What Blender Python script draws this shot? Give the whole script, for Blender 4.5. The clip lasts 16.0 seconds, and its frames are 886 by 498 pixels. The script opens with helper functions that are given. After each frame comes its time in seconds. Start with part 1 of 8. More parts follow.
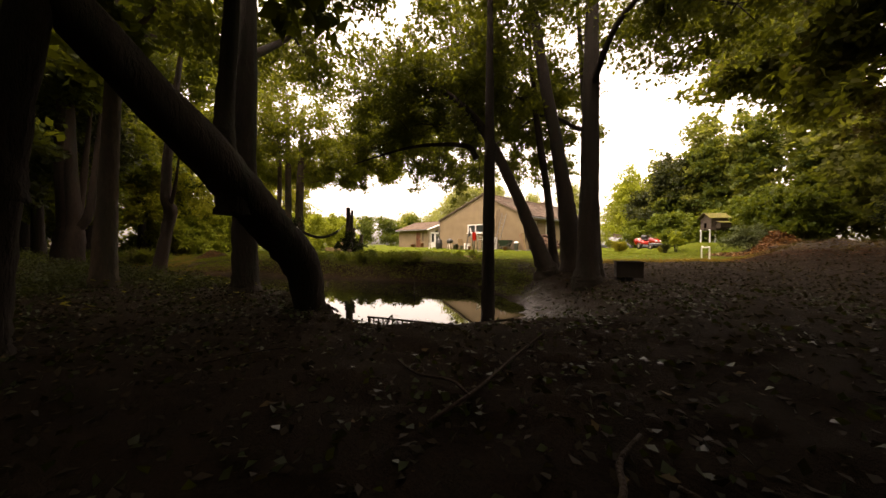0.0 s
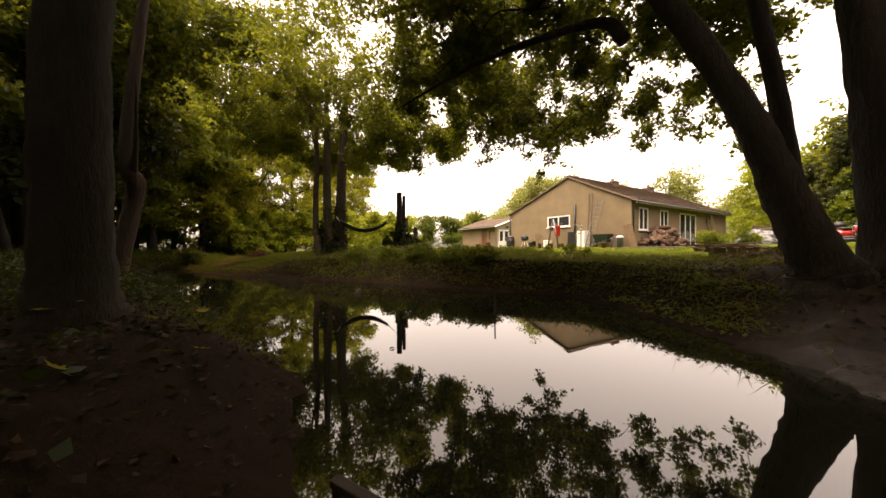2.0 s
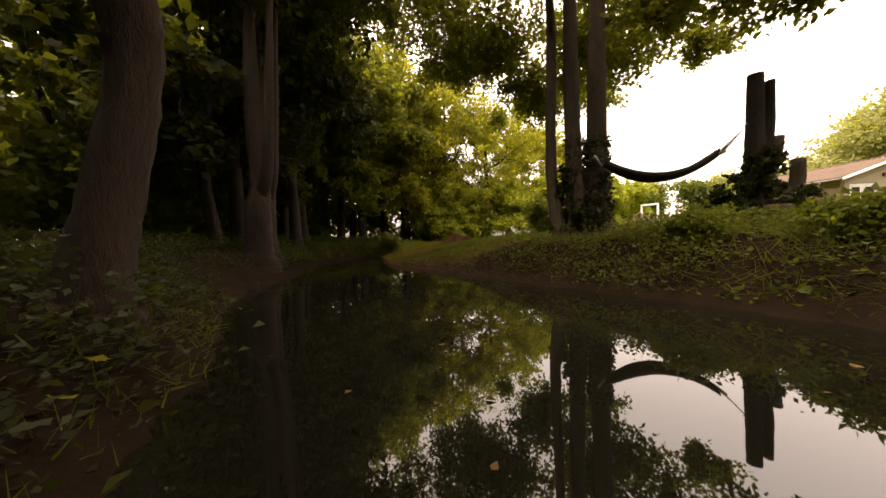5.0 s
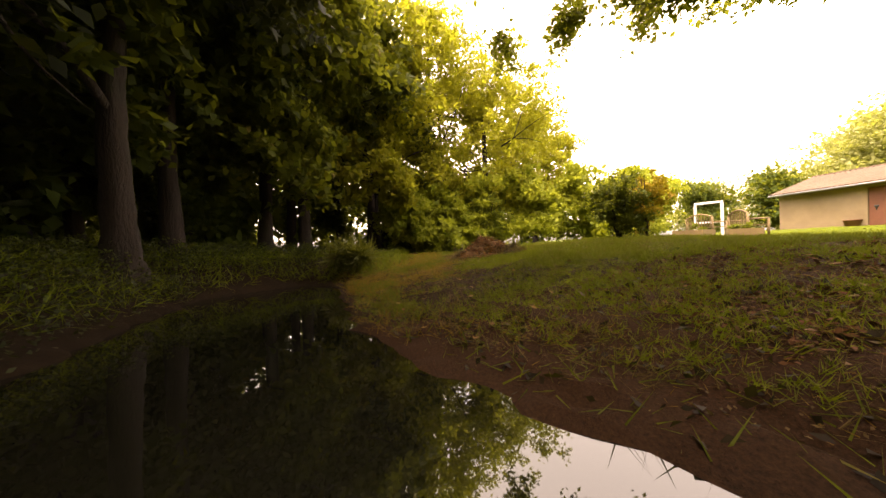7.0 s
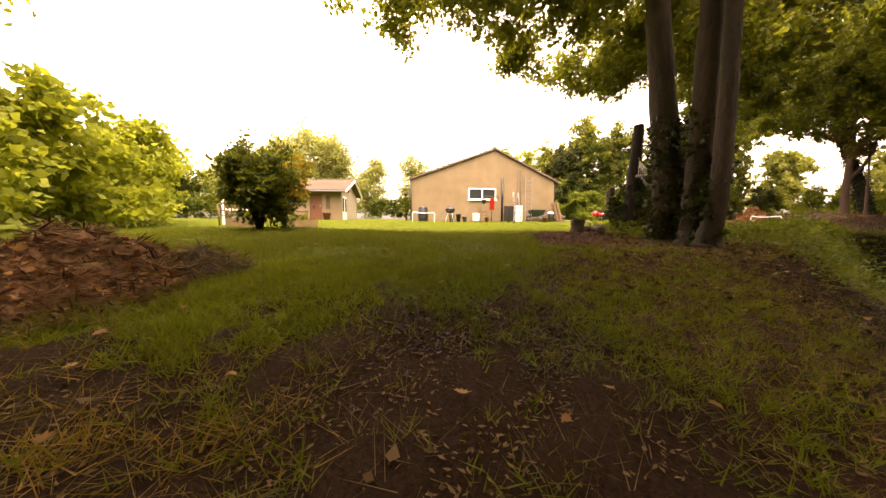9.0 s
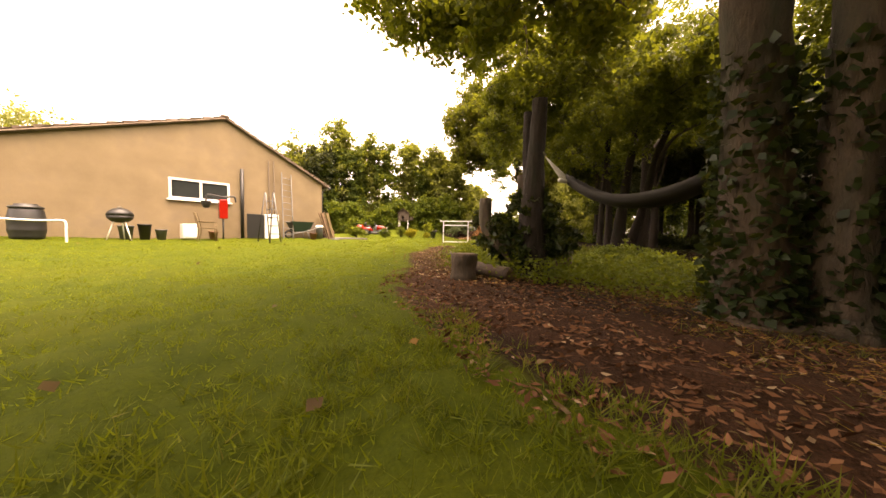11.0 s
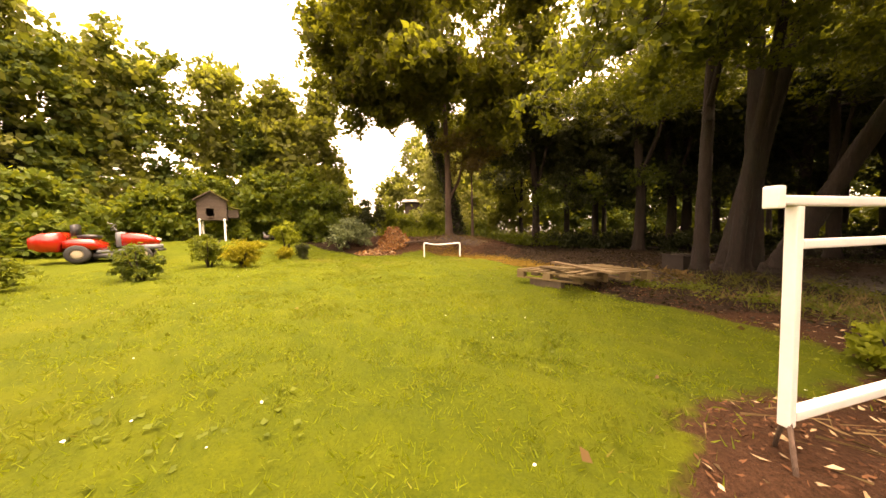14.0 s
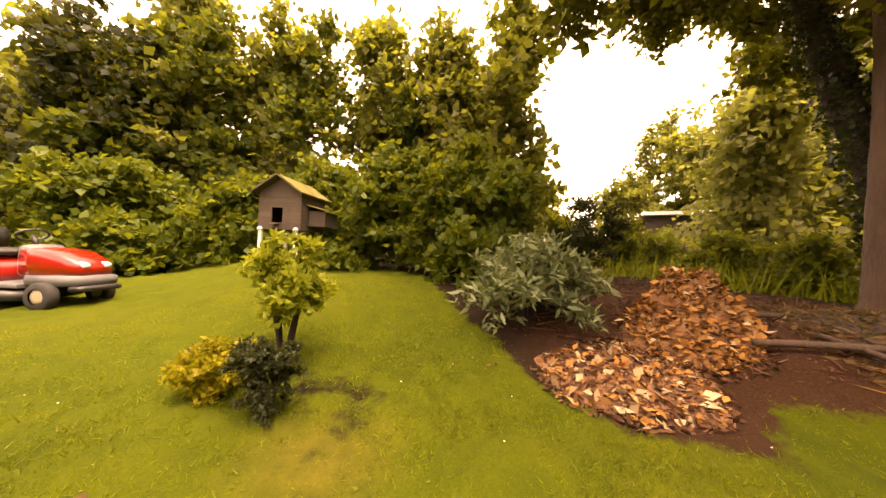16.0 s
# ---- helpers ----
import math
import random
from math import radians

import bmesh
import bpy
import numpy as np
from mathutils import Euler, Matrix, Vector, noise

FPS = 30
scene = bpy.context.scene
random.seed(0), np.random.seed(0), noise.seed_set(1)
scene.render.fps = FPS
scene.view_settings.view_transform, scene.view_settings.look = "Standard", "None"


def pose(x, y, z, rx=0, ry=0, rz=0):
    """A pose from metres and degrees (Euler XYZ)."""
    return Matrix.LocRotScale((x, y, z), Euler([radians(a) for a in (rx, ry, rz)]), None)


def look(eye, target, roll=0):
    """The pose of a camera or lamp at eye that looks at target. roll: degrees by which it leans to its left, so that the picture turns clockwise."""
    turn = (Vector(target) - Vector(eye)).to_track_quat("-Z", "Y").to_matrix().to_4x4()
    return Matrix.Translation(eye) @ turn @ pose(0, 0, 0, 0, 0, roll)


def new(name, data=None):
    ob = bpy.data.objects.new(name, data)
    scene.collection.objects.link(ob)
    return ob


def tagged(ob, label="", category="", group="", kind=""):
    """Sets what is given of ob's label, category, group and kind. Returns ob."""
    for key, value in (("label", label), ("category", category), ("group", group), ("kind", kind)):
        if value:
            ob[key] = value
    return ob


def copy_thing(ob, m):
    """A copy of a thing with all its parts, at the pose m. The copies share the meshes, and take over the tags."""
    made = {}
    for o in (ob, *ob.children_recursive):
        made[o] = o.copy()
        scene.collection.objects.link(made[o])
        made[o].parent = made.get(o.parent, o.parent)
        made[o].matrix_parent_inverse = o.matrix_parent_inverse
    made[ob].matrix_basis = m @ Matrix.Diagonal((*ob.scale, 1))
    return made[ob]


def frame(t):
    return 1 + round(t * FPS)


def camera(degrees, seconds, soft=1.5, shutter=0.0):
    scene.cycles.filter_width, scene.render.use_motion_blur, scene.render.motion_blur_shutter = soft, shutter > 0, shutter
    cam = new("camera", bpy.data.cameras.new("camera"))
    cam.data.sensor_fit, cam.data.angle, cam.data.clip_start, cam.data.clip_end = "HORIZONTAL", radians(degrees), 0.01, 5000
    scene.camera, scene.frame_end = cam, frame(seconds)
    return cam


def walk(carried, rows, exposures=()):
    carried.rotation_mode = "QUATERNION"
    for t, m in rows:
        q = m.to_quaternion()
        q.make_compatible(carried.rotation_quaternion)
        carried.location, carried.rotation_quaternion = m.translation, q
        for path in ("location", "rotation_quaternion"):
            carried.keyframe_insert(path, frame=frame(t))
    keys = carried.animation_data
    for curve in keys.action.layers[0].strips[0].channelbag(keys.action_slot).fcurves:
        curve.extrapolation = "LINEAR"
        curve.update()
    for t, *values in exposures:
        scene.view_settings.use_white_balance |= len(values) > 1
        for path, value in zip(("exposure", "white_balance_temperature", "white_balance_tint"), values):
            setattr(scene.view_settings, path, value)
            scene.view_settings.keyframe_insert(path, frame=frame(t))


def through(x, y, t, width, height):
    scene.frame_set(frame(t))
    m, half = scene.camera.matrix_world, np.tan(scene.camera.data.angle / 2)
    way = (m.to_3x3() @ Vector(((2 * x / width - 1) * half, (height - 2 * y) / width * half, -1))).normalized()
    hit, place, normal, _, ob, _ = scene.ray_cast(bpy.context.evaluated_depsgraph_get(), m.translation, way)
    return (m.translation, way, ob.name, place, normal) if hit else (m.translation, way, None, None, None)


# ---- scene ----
cam = camera(110.9, 16.0, soft=1.5)
PATH = [
    (0, (21.444, -19.554, 0.235), (19.98, -18.19, 0.208), 0.4),
    (0.5, (20.47, -18.789, 0.169), (18.983, -17.452, 0.147), 0.3),
    (1, (19.582, -18.178, 0.099), (18.055, -16.887, 0.081), 0.1),
    (1.5, (18.797, -17.655, -0.044), (17.199, -16.452, -0.044), -0.0),
    (2, (17.946, -17.185, -0.147), (16.235, -16.15, -0.153), -0.1),
    (2.5, (17.207, -16.91, -0.141), (15.379, -16.099, -0.161), -0.7),
    (3, (16.456, -16.692, -0.088), (14.537, -16.128, -0.132), -0.8),
    (3.5, (15.395, -16.607, -0.103), (13.424, -16.273, -0.16), -1.2),
    (4, (14.12, -16.761, -0.187), (12.127, -16.607, -0.258), -1.3),
    (4.5, (12.755, -16.975, -0.331), (10.756, -16.953, -0.397), -1.6),
    (5, (11.367, -17.338, -0.404), (9.369, -17.398, -0.475), -1.9),
    (7.5, (3.557, -19.169, -0.387), (1.616, -18.692, -0.35), -2.0),
    (8, (2.321, -19.425, -0.466), (0.662, -18.309, -0.443), -1.9),
    (8.5, (1.306, -19.535, -0.317), (0.43, -17.739, -0.39), -1.4),
    (9, (0.612, -19.364, -0.16), (0.754, -17.377, -0.337), 0.3),
    (9.5, (0.4, -18.843, -0.079), (1.044, -16.962, -0.296), 1.0),
    (10, (0.329, -17.646, -0.045), (1.304, -15.911, -0.236), 1.6),
    (10.2, (0.441, -16.974, -0.034), (1.535, -15.308, -0.197), 2.0),
    (12.3, (3.944, -9.308, 0.606), (5.872, -8.786, 0.502), -1.1),
    (12.5, (4.441, -8.78, 0.64), (6.386, -8.324, 0.539), -0.7),
    (13, (5.943, -7.596, 0.705), (7.908, -7.243, 0.599), -0.7),
    (13.5, (7.595, -6.471, 0.649), (9.568, -6.159, 0.538), -1.0),
    (14, (9.289, -5.385, 0.601), (11.26, -5.063, 0.494), -1.2),
    (14.5, (11.061, -4.544, 0.692), (13.018, -4.141, 0.59), -1.2),
    (15, (12.989, -3.797, 0.76), (14.896, -3.202, 0.67), -0.8),
    (15.5, (15.105, -3.031, 0.813), (16.88, -2.111, 0.755), -0.4),
    (16, (17.075, -1.9, 0.967), (18.447, -0.444, 0.977), 2.7),
]
EXPOSURES = [(0.0, 2.35, 9200, 24), (5.0, 2.62, 9200, 24), (7.5, 3.47, 10000, 28), (8.5, 3.52, 10200, 30), (9.0, 3.17, 10200, 30), (10.0, 3.02, 10000, 28), (12.5, 3.22, 10500, 29), (14.0, 3.32, 11200, 31), (16.0, 3.07, 13000, 36)]
walk(cam, [(t, look(eye, target, roll)) for t, eye, target, roll in PATH], EXPOSURES)

# ---- world and sun: bright overcast ----
world = bpy.data.worlds.new("overcast_sky")
scene.world = world
world.use_nodes = True
wn, wl = world.node_tree.nodes, world.node_tree.links
wn.clear()
sky = wn.new("ShaderNodeTexSky")
sky.sky_type = "NISHITA"
sky.sun_disc = False
sky.sun_elevation = radians(74)
sky.sun_rotation = radians(170)
sky.air_density, sky.dust_density, sky.ozone_density = 1.0, 4.0, 1.0
soften = wn.new("ShaderNodeHueSaturation")
soften.inputs["Saturation"].default_value = 0.18
background = wn.new("ShaderNodeBackground")
background.inputs["Strength"].default_value = 0.15
wout = wn.new("ShaderNodeOutputWorld")
wl.new(sky.outputs[0], soften.inputs["Color"])
wl.new(soften.outputs[0], background.inputs["Color"])
wl.new(background.outputs[0], wout.inputs["Surface"])

sun = new("sun", bpy.data.lights.new("sun", "SUN"))
sun.data.energy, sun.data.angle, sun.data.color = 0.55, radians(60), (1.0, 0.93, 0.82)
sun.matrix_world = look((0, 0, 30), (-1, 6, 8))


# ---- materials ----
def node_mat(name):
    m = bpy.data.materials.new(name)
    m.use_nodes = True
    return m, m.node_tree.nodes, m.node_tree.links, m.node_tree.nodes["Principled BSDF"]


def ramp(n, l, fac, stops):
    r = n.new("ShaderNodeValToRGB")
    els = r.color_ramp.elements
    while len(els) < len(stops):
        els.new(0.5)
    for e, (p, c) in zip(els, stops):
        e.position, e.color = p, (*c, 1)
    l.new(fac, r.inputs[0])
    return r.outputs[0]


def noise_of(n, l, coord, scale, detail=6.0, rough=0.6):
    t = n.new("ShaderNodeTexNoise")
    t.inputs["Scale"].default_value, t.inputs["Detail"].default_value, t.inputs["Roughness"].default_value = scale, detail, rough
    l.new(coord, t.inputs["Vector"])
    return t.outputs["Fac"]


def mix_col(n, l, fac, a, b, mode="MIX"):
    x = n.new("ShaderNodeMix")
    x.data_type, x.blend_type = "RGBA", mode
    for sock, v in ((x.inputs[0], fac), (x.inputs[6], a), (x.inputs[7], b)):
        if isinstance(v, (int, float)):
            sock.default_value = v
        elif isinstance(v, tuple):
            sock.default_value = (*v, 1)
        else:
            l.new(v, sock)
    return x.outputs[2]


def surface(name, dark, light, coarse=2.0, fine=30.0, rough=0.8, bump=0.4, depth=0.01, metal=0.0, stain=None, piece=0.0, stretch=(1, 1, 1)):
    """A worn surface: two scales of colour, fine relief, and some piece-to-piece change."""
    m, n, l, b = node_mat(name)
    tc = n.new("ShaderNodeTexCoord")
    mp = n.new("ShaderNodeMapping")
    mp.inputs["Scale"].default_value = stretch
    l.new(tc.outputs["Object"], mp.inputs["Vector"])
    v = mp.outputs[0]
    big, small = noise_of(n, l, v, coarse), noise_of(n, l, v, fine, 4.0, 0.7)
    col = ramp(n, l, big, [(0.3, dark), (0.7, light)])
    col = mix_col(n, l, 0.35, col, ramp(n, l, small, [(0.3, dark), (0.7, light)]))
    if stain:
        patch = ramp(n, l, noise_of(n, l, v, coarse * 0.6 + 0.3, 8.0, 0.7), [(0.5, (0, 0, 0)), (0.68, (1, 1, 1))])
        col = mix_col(n, l, patch, col, stain)
    if piece:
        info = n.new("ShaderNodeObjectInfo")
        hs = n.new("ShaderNodeHueSaturation")
        mr = n.new("ShaderNodeMapRange")
        mr.inputs[3].default_value, mr.inputs[4].default_value = 1 - piece, 1 + piece
        l.new(info.outputs["Random"], mr.inputs[0])
        l.new(mr.outputs[0], hs.inputs["Value"])
        l.new(col, hs.inputs["Color"])
        col = hs.outputs[0]
    l.new(col, b.inputs["Base Color"])
    b.inputs["Roughness"].default_value, b.inputs["Metallic"].default_value = rough, metal
    if bump:
        bp = n.new("ShaderNodeBump")
        bp.inputs["Strength"].default_value, bp.inputs["Distance"].default_value = bump, depth
        l.new(small, bp.inputs["Height"])
        l.new(bp.outputs[0], b.inputs["Normal"])
    return m


def leafy(name, dark, light, odd=None, through=0.35, rough=0.55):
    """Leaves: each one its own tone, some light coming through."""
    m, n, l, b = node_mat(name)
    geo = n.new("ShaderNodeNewGeometry")
    tc = n.new("ShaderNodeTexCoord")
    stops = [(0.0, dark), (0.8, light)] if not odd else [(0.0, dark), (0.75, light), (0.93, light), (0.97, odd)]
    col = ramp(n, l, geo.outputs["Random Per Island"], stops)
    patch = ramp(n, l, noise_of(n, l, tc.outputs["Object"], 0.9, 3.0), [(0.35, dark), (0.65, light)])
    col = mix_col(n, l, 0.45, col, patch)
    l.new(col, b.inputs["Base Color"])
    b.inputs["Roughness"].default_value = rough
    b.inputs["Specular IOR Level"].default_value = 0.12
    tr = n.new("ShaderNodeBsdfTranslucent")
    l.new(mix_col(n, l, 0.5, col, (0.44, 0.48, 0.04)), tr.inputs["Color"])
    ms = n.new("ShaderNodeMixShader")
    ms.inputs[0].default_value = through
    l.new(b.outputs[0], ms.inputs[1])
    l.new(tr.outputs[0], ms.inputs[2])
    l.new(ms.outputs[0], n["Material Output"].inputs["Surface"])
    return m


def plain(name, col, rough=0.5, metal=0.0, coat=0.0):
    m = surface(name, tuple(c * 0.82 for c in col), col, 3.0, 60.0, rough, 0.08, 0.003, metal)
    m.node_tree.nodes["Principled BSDF"].inputs["Coat Weight"].default_value = coat
    return m


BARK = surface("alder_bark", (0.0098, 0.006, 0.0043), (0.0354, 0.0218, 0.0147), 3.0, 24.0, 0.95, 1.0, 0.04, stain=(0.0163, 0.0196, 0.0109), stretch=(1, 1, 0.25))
BARK_PALE = surface("maple_bark", (0.0272, 0.0179, 0.013), (0.1197, 0.0816, 0.0544), 2.0, 20.0, 0.95, 0.9, 0.03, stain=(0.0326, 0.0354, 0.0218), stretch=(1, 1, 0.3))
BARK_ALDER = surface("red_alder_bark", (0.0152, 0.0093, 0.0066), (0.0626, 0.0359, 0.0239), 2.4, 22.0, 0.95, 1.0, 0.035, stain=(0.0218, 0.0229, 0.0142), stretch=(1, 1, 0.25))
BARK_RED = surface("flaking_bark", (0.0381, 0.0229, 0.0163), (0.1197, 0.0734, 0.049), 2.0, 22.0, 0.95, 1.0, 0.03, stretch=(1, 1, 0.2))
LEAF_ALDER = leafy("alder_leaves", (0.0142, 0.0261, 0.0043), (0.049, 0.068, 0.0098), through=0.35)
LEAF_MAPLE = leafy("maple_leaves", (0.0354, 0.0544, 0.0066), (0.1197, 0.136, 0.0152), odd=(0.185, 0.1088, 0.0163), through=0.5)
LEAF_ACER = leafy("bank_maple_leaves", (0.0245, 0.0408, 0.0054), (0.087, 0.1034, 0.013), odd=(0.185, 0.1197, 0.0163), through=0.42)
# Leaf colour raised to show foliage as lit at the wood's edge.
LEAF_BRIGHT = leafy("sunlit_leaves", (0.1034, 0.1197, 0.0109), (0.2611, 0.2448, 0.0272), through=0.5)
LEAF_HEDGE = leafy("hedge_leaves", (0.0152, 0.0326, 0.0066), (0.0517, 0.0762, 0.0152), through=0.3)
# Dark evergreens; also stands in for shade on wood trees and bank plants.
LEAF_DARK = leafy("evergreen_and_shaded_leaves", (0.0087, 0.0142, 0.0066), (0.0272, 0.0354, 0.0142), through=0.12)
LEAF_YELLOW = leafy("golden_leaves", (0.1197, 0.1088, 0.0109), (0.272, 0.2285, 0.0218))
LEAF_SILVER = leafy("silver_leaves", (0.0435, 0.0653, 0.0299), (0.1469, 0.1795, 0.0925), through=0.15)
LEAF_COPPER = leafy("copper_leaves", (0.0272, 0.0152, 0.0098), (0.0707, 0.0354, 0.0163))
LEAF_ORANGE = leafy("turning_leaves", (0.1414, 0.087, 0.0109), (0.3155, 0.185, 0.0272))
LEAF_NETTLE = leafy("nettle_leaves", (0.0272, 0.0462, 0.0066), (0.087, 0.1142, 0.0163), through=0.35)
# Dead leaves under trees: darker than LITTER, the shade is in the colour.
LITTER_SHADED = leafy("shaded_dead_leaves", (0.0054, 0.0033, 0.0022), (0.0245, 0.0142, 0.0076), odd=(0.1632, 0.1088, 0.049), through=0.05, rough=0.6)
LITTER = leafy("dead_leaves", (0.0326, 0.0185, 0.0098), (0.1306, 0.0762, 0.0326), odd=(0.2285, 0.1632, 0.0544), through=0.1, rough=0.7)
CHIP = leafy("wood_chips", (0.1156, 0.0408, 0.0136), (0.408, 0.1972, 0.0612), odd=(0.476, 0.34, 0.1904), through=0.0, rough=0.8)
BARK_CHIP = leafy("bark_chips", (0.049, 0.0196, 0.0093), (0.1469, 0.068, 0.0326), odd=(0.3373, 0.2557, 0.1578), through=0.0, rough=0.85)
STRAW = leafy("dry_straw", (0.087, 0.0544, 0.0272), (0.2176, 0.1469, 0.0707), through=0.1, rough=0.8)
PALE_CHIP = leafy("split_wood_chips", (0.2312, 0.1428, 0.0748), (0.4488, 0.34, 0.2176), through=0.0, rough=0.8)
GREY_CHIP = leafy("grey_chips", (0.0245, 0.0185, 0.0163), (0.087, 0.068, 0.0598), odd=(0.1958, 0.1686, 0.1469), through=0.0, rough=0.8)
BRASH = leafy("red_brown_brash", (0.0381, 0.0174, 0.0109), (0.1197, 0.0571, 0.0299), odd=(0.272, 0.1958, 0.1197), through=0.0, rough=0.85)
PETAL = leafy("pink_petals", (0.2448, 0.0653, 0.087), (0.3808, 0.1632, 0.185), through=0.3)
FALLEN = leafy("fresh_fallen_leaves", (0.0925, 0.0326, 0.0109), (0.2285, 0.1197, 0.0408), odd=(0.2829, 0.2502, 0.0925), through=0.15, rough=0.7)
LEAF_LIME = leafy("lime_green_leaves", (0.085, 0.127, 0.014), (0.255, 0.283, 0.042), through=0.5)
GRASS_DEEP = leafy("shaded_bank_grass", (0.0272, 0.049, 0.0054), (0.087, 0.1088, 0.012), odd=(0.1632, 0.1088, 0.0326), through=0.3)
LEAF_WILLOW = leafy("grey_green_leaves", (0.044, 0.057, 0.013), (0.139, 0.148, 0.044), through=0.45)
# Haze over the far trees is mixed into this washed-out leaf colour.
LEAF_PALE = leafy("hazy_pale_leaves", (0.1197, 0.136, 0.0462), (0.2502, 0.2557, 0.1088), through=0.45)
LEAF_LAUREL = leafy("laurel_leaves", (0.0245, 0.049, 0.0076), (0.0816, 0.1142, 0.019), through=0.35, rough=0.4)
LEAF_BEECH = leafy("beech_leaves", (0.014, 0.018, 0.004), (0.045, 0.048, 0.009), odd=(0.082, 0.037, 0.014), through=0.45)
DRY_GRASS = leafy("dry_orange_grass", (0.1197, 0.0598, 0.012), (0.272, 0.1578, 0.0381), through=0.2, rough=0.8)
GRASS = leafy("grass_blades", (0.0462, 0.0843, 0.0043), (0.1278, 0.1632, 0.0109), odd=(0.2067, 0.1795, 0.049), through=0.35)
REED = leafy("rough_grass", (0.0272, 0.0381, 0.0082), (0.0925, 0.0925, 0.0272), through=0.3)
IVY = leafy("ivy_leaves", (0.0066, 0.0142, 0.0054), (0.0218, 0.0354, 0.012), through=0.1, rough=0.35)
RENDER_WALL = surface("sandy_render", (0.1469, 0.1088, 0.0626), (0.2448, 0.1822, 0.1088), 0.9, 45.0, 0.95, 0.35, 0.008, stain=(0.1795, 0.136, 0.087))
CREAM = surface("cream_paint", (0.272, 0.2285, 0.1523), (0.3373, 0.2938, 0.2067), 1.0, 40.0, 0.8, 0.2, 0.004)
TILE = surface("concrete_roof_tile", (0.0707, 0.0462, 0.0326), (0.1632, 0.1088, 0.0789), 1.5, 14.0, 0.9, 0.6, 0.015, stain=(0.0544, 0.0544, 0.0326), piece=0.12)
TILE_PALE = surface("pale_pantiles", (0.0598, 0.0381, 0.025), (0.1034, 0.068, 0.0462), 1.2, 14.0, 0.9, 0.4, 0.01)
WHITE = plain("white_gloss_paint", (0.80, 0.79, 0.76), 0.35)
DARK_GLASS = plain("dark_window_glass", (0.03, 0.035, 0.035), 0.06)
BLACK = plain("black_plastic", (0.016, 0.016, 0.016), 0.45)
RUBBER = plain("tyre_rubber", (0.022, 0.021, 0.02), 0.85)
RED = plain("red_enamel", (0.2992, 0.012, 0.0066), 0.25, coat=0.5)
GREY = plain("grey_plastic", (0.1197, 0.1251, 0.1306), 0.5)
STEEL = plain("worn_steel", (0.2285, 0.223, 0.2122), 0.4, 0.8)
GREEN_PAINT = plain("green_plastic", (0.0076, 0.0272, 0.0163), 0.5)
WOOD = surface("weathered_timber", (0.0598, 0.0408, 0.0261), (0.1414, 0.1034, 0.068), 2.0, 28.0, 0.9, 0.5, 0.006, piece=0.15, stretch=(1, 1, 0.3))
WOOD_DARK = surface("damp_dark_timber", (0.0136, 0.0098, 0.007), (0.0408, 0.0272, 0.0185), 2.0, 28.0, 0.85, 0.5, 0.006, piece=0.15)
WOOD_NEW = surface("raw_pallet_timber", (0.0925, 0.0598, 0.0272), (0.185, 0.1306, 0.0598), 2.0, 26.0, 0.85, 0.4, 0.004, piece=0.2, stretch=(0.3, 1, 1))
WOOD_GREY = surface("grey_boards", (0.039, 0.028, 0.020), (0.088, 0.064, 0.046), 2.0, 30.0, 0.9, 0.5, 0.006, piece=0.15)
WOOD_RED = surface("red_brown_door", (0.1034, 0.0326, 0.0163), (0.1632, 0.0598, 0.0326), 2.0, 30.0, 0.6, 0.2, 0.004)
MOSS_ROOF = surface("mossy_felt", (0.0707, 0.0653, 0.0109), (0.1632, 0.1523, 0.0272), 3.0, 40.0, 0.95, 0.8, 0.02, stain=(0.087, 0.0544, 0.0326))
STONE = surface("staddle_stone", (0.1088, 0.0925, 0.0598), (0.2067, 0.1741, 0.1197), 4.0, 35.0, 0.95, 0.7, 0.01, stain=(0.0816, 0.0816, 0.049))
CONCRETE = surface("path_concrete", (0.0707, 0.0653, 0.0626), (0.1197, 0.1088, 0.1034), 1.5, 30.0, 0.9, 0.3, 0.006)
SOIL = surface("dark_soil", (0.019, 0.012, 0.0076), (0.0544, 0.0338, 0.0218), 3.0, 40.0, 0.95, 0.9, 0.03)
SHREDS = surface("shredded_bark", (0.10, 0.042, 0.02), (0.30, 0.15, 0.07), 6.0, 45.0, 0.95, 0.9, 0.02)
STONE_MOSS = surface("mossy_stone_cap", (0.0544, 0.0462, 0.0245), (0.1306, 0.1088, 0.0626), 5.0, 35.0, 0.95, 0.8, 0.012, stain=(0.0544, 0.0598, 0.0218))
TERRA = surface("terracotta", (0.1523, 0.0598, 0.0326), (0.2285, 0.1034, 0.0598), 4.0, 40.0, 0.8, 0.2, 0.004)
CANVAS = plain("dark_hammock_cloth", (0.0272, 0.0245, 0.0218), 0.9)
CANVAS_PALE = plain("pale_hammock_cloth", (0.42, 0.40, 0.36), 0.9)
TARP = plain("silver_tarpaulin", (0.1469, 0.1578, 0.1686), 0.45)
LOG_BARK = surface("split_log_bark", (0.0272, 0.013, 0.0087), (0.1142, 0.0626, 0.0408), 5.0, 30.0, 0.95, 0.8, 0.02, piece=0.35)
LOG_END = surface("sawn_log", (0.0653, 0.0381, 0.0218), (0.185, 0.1197, 0.0707), 6.0, 40.0, 0.9, 0.5, 0.01, piece=0.25)

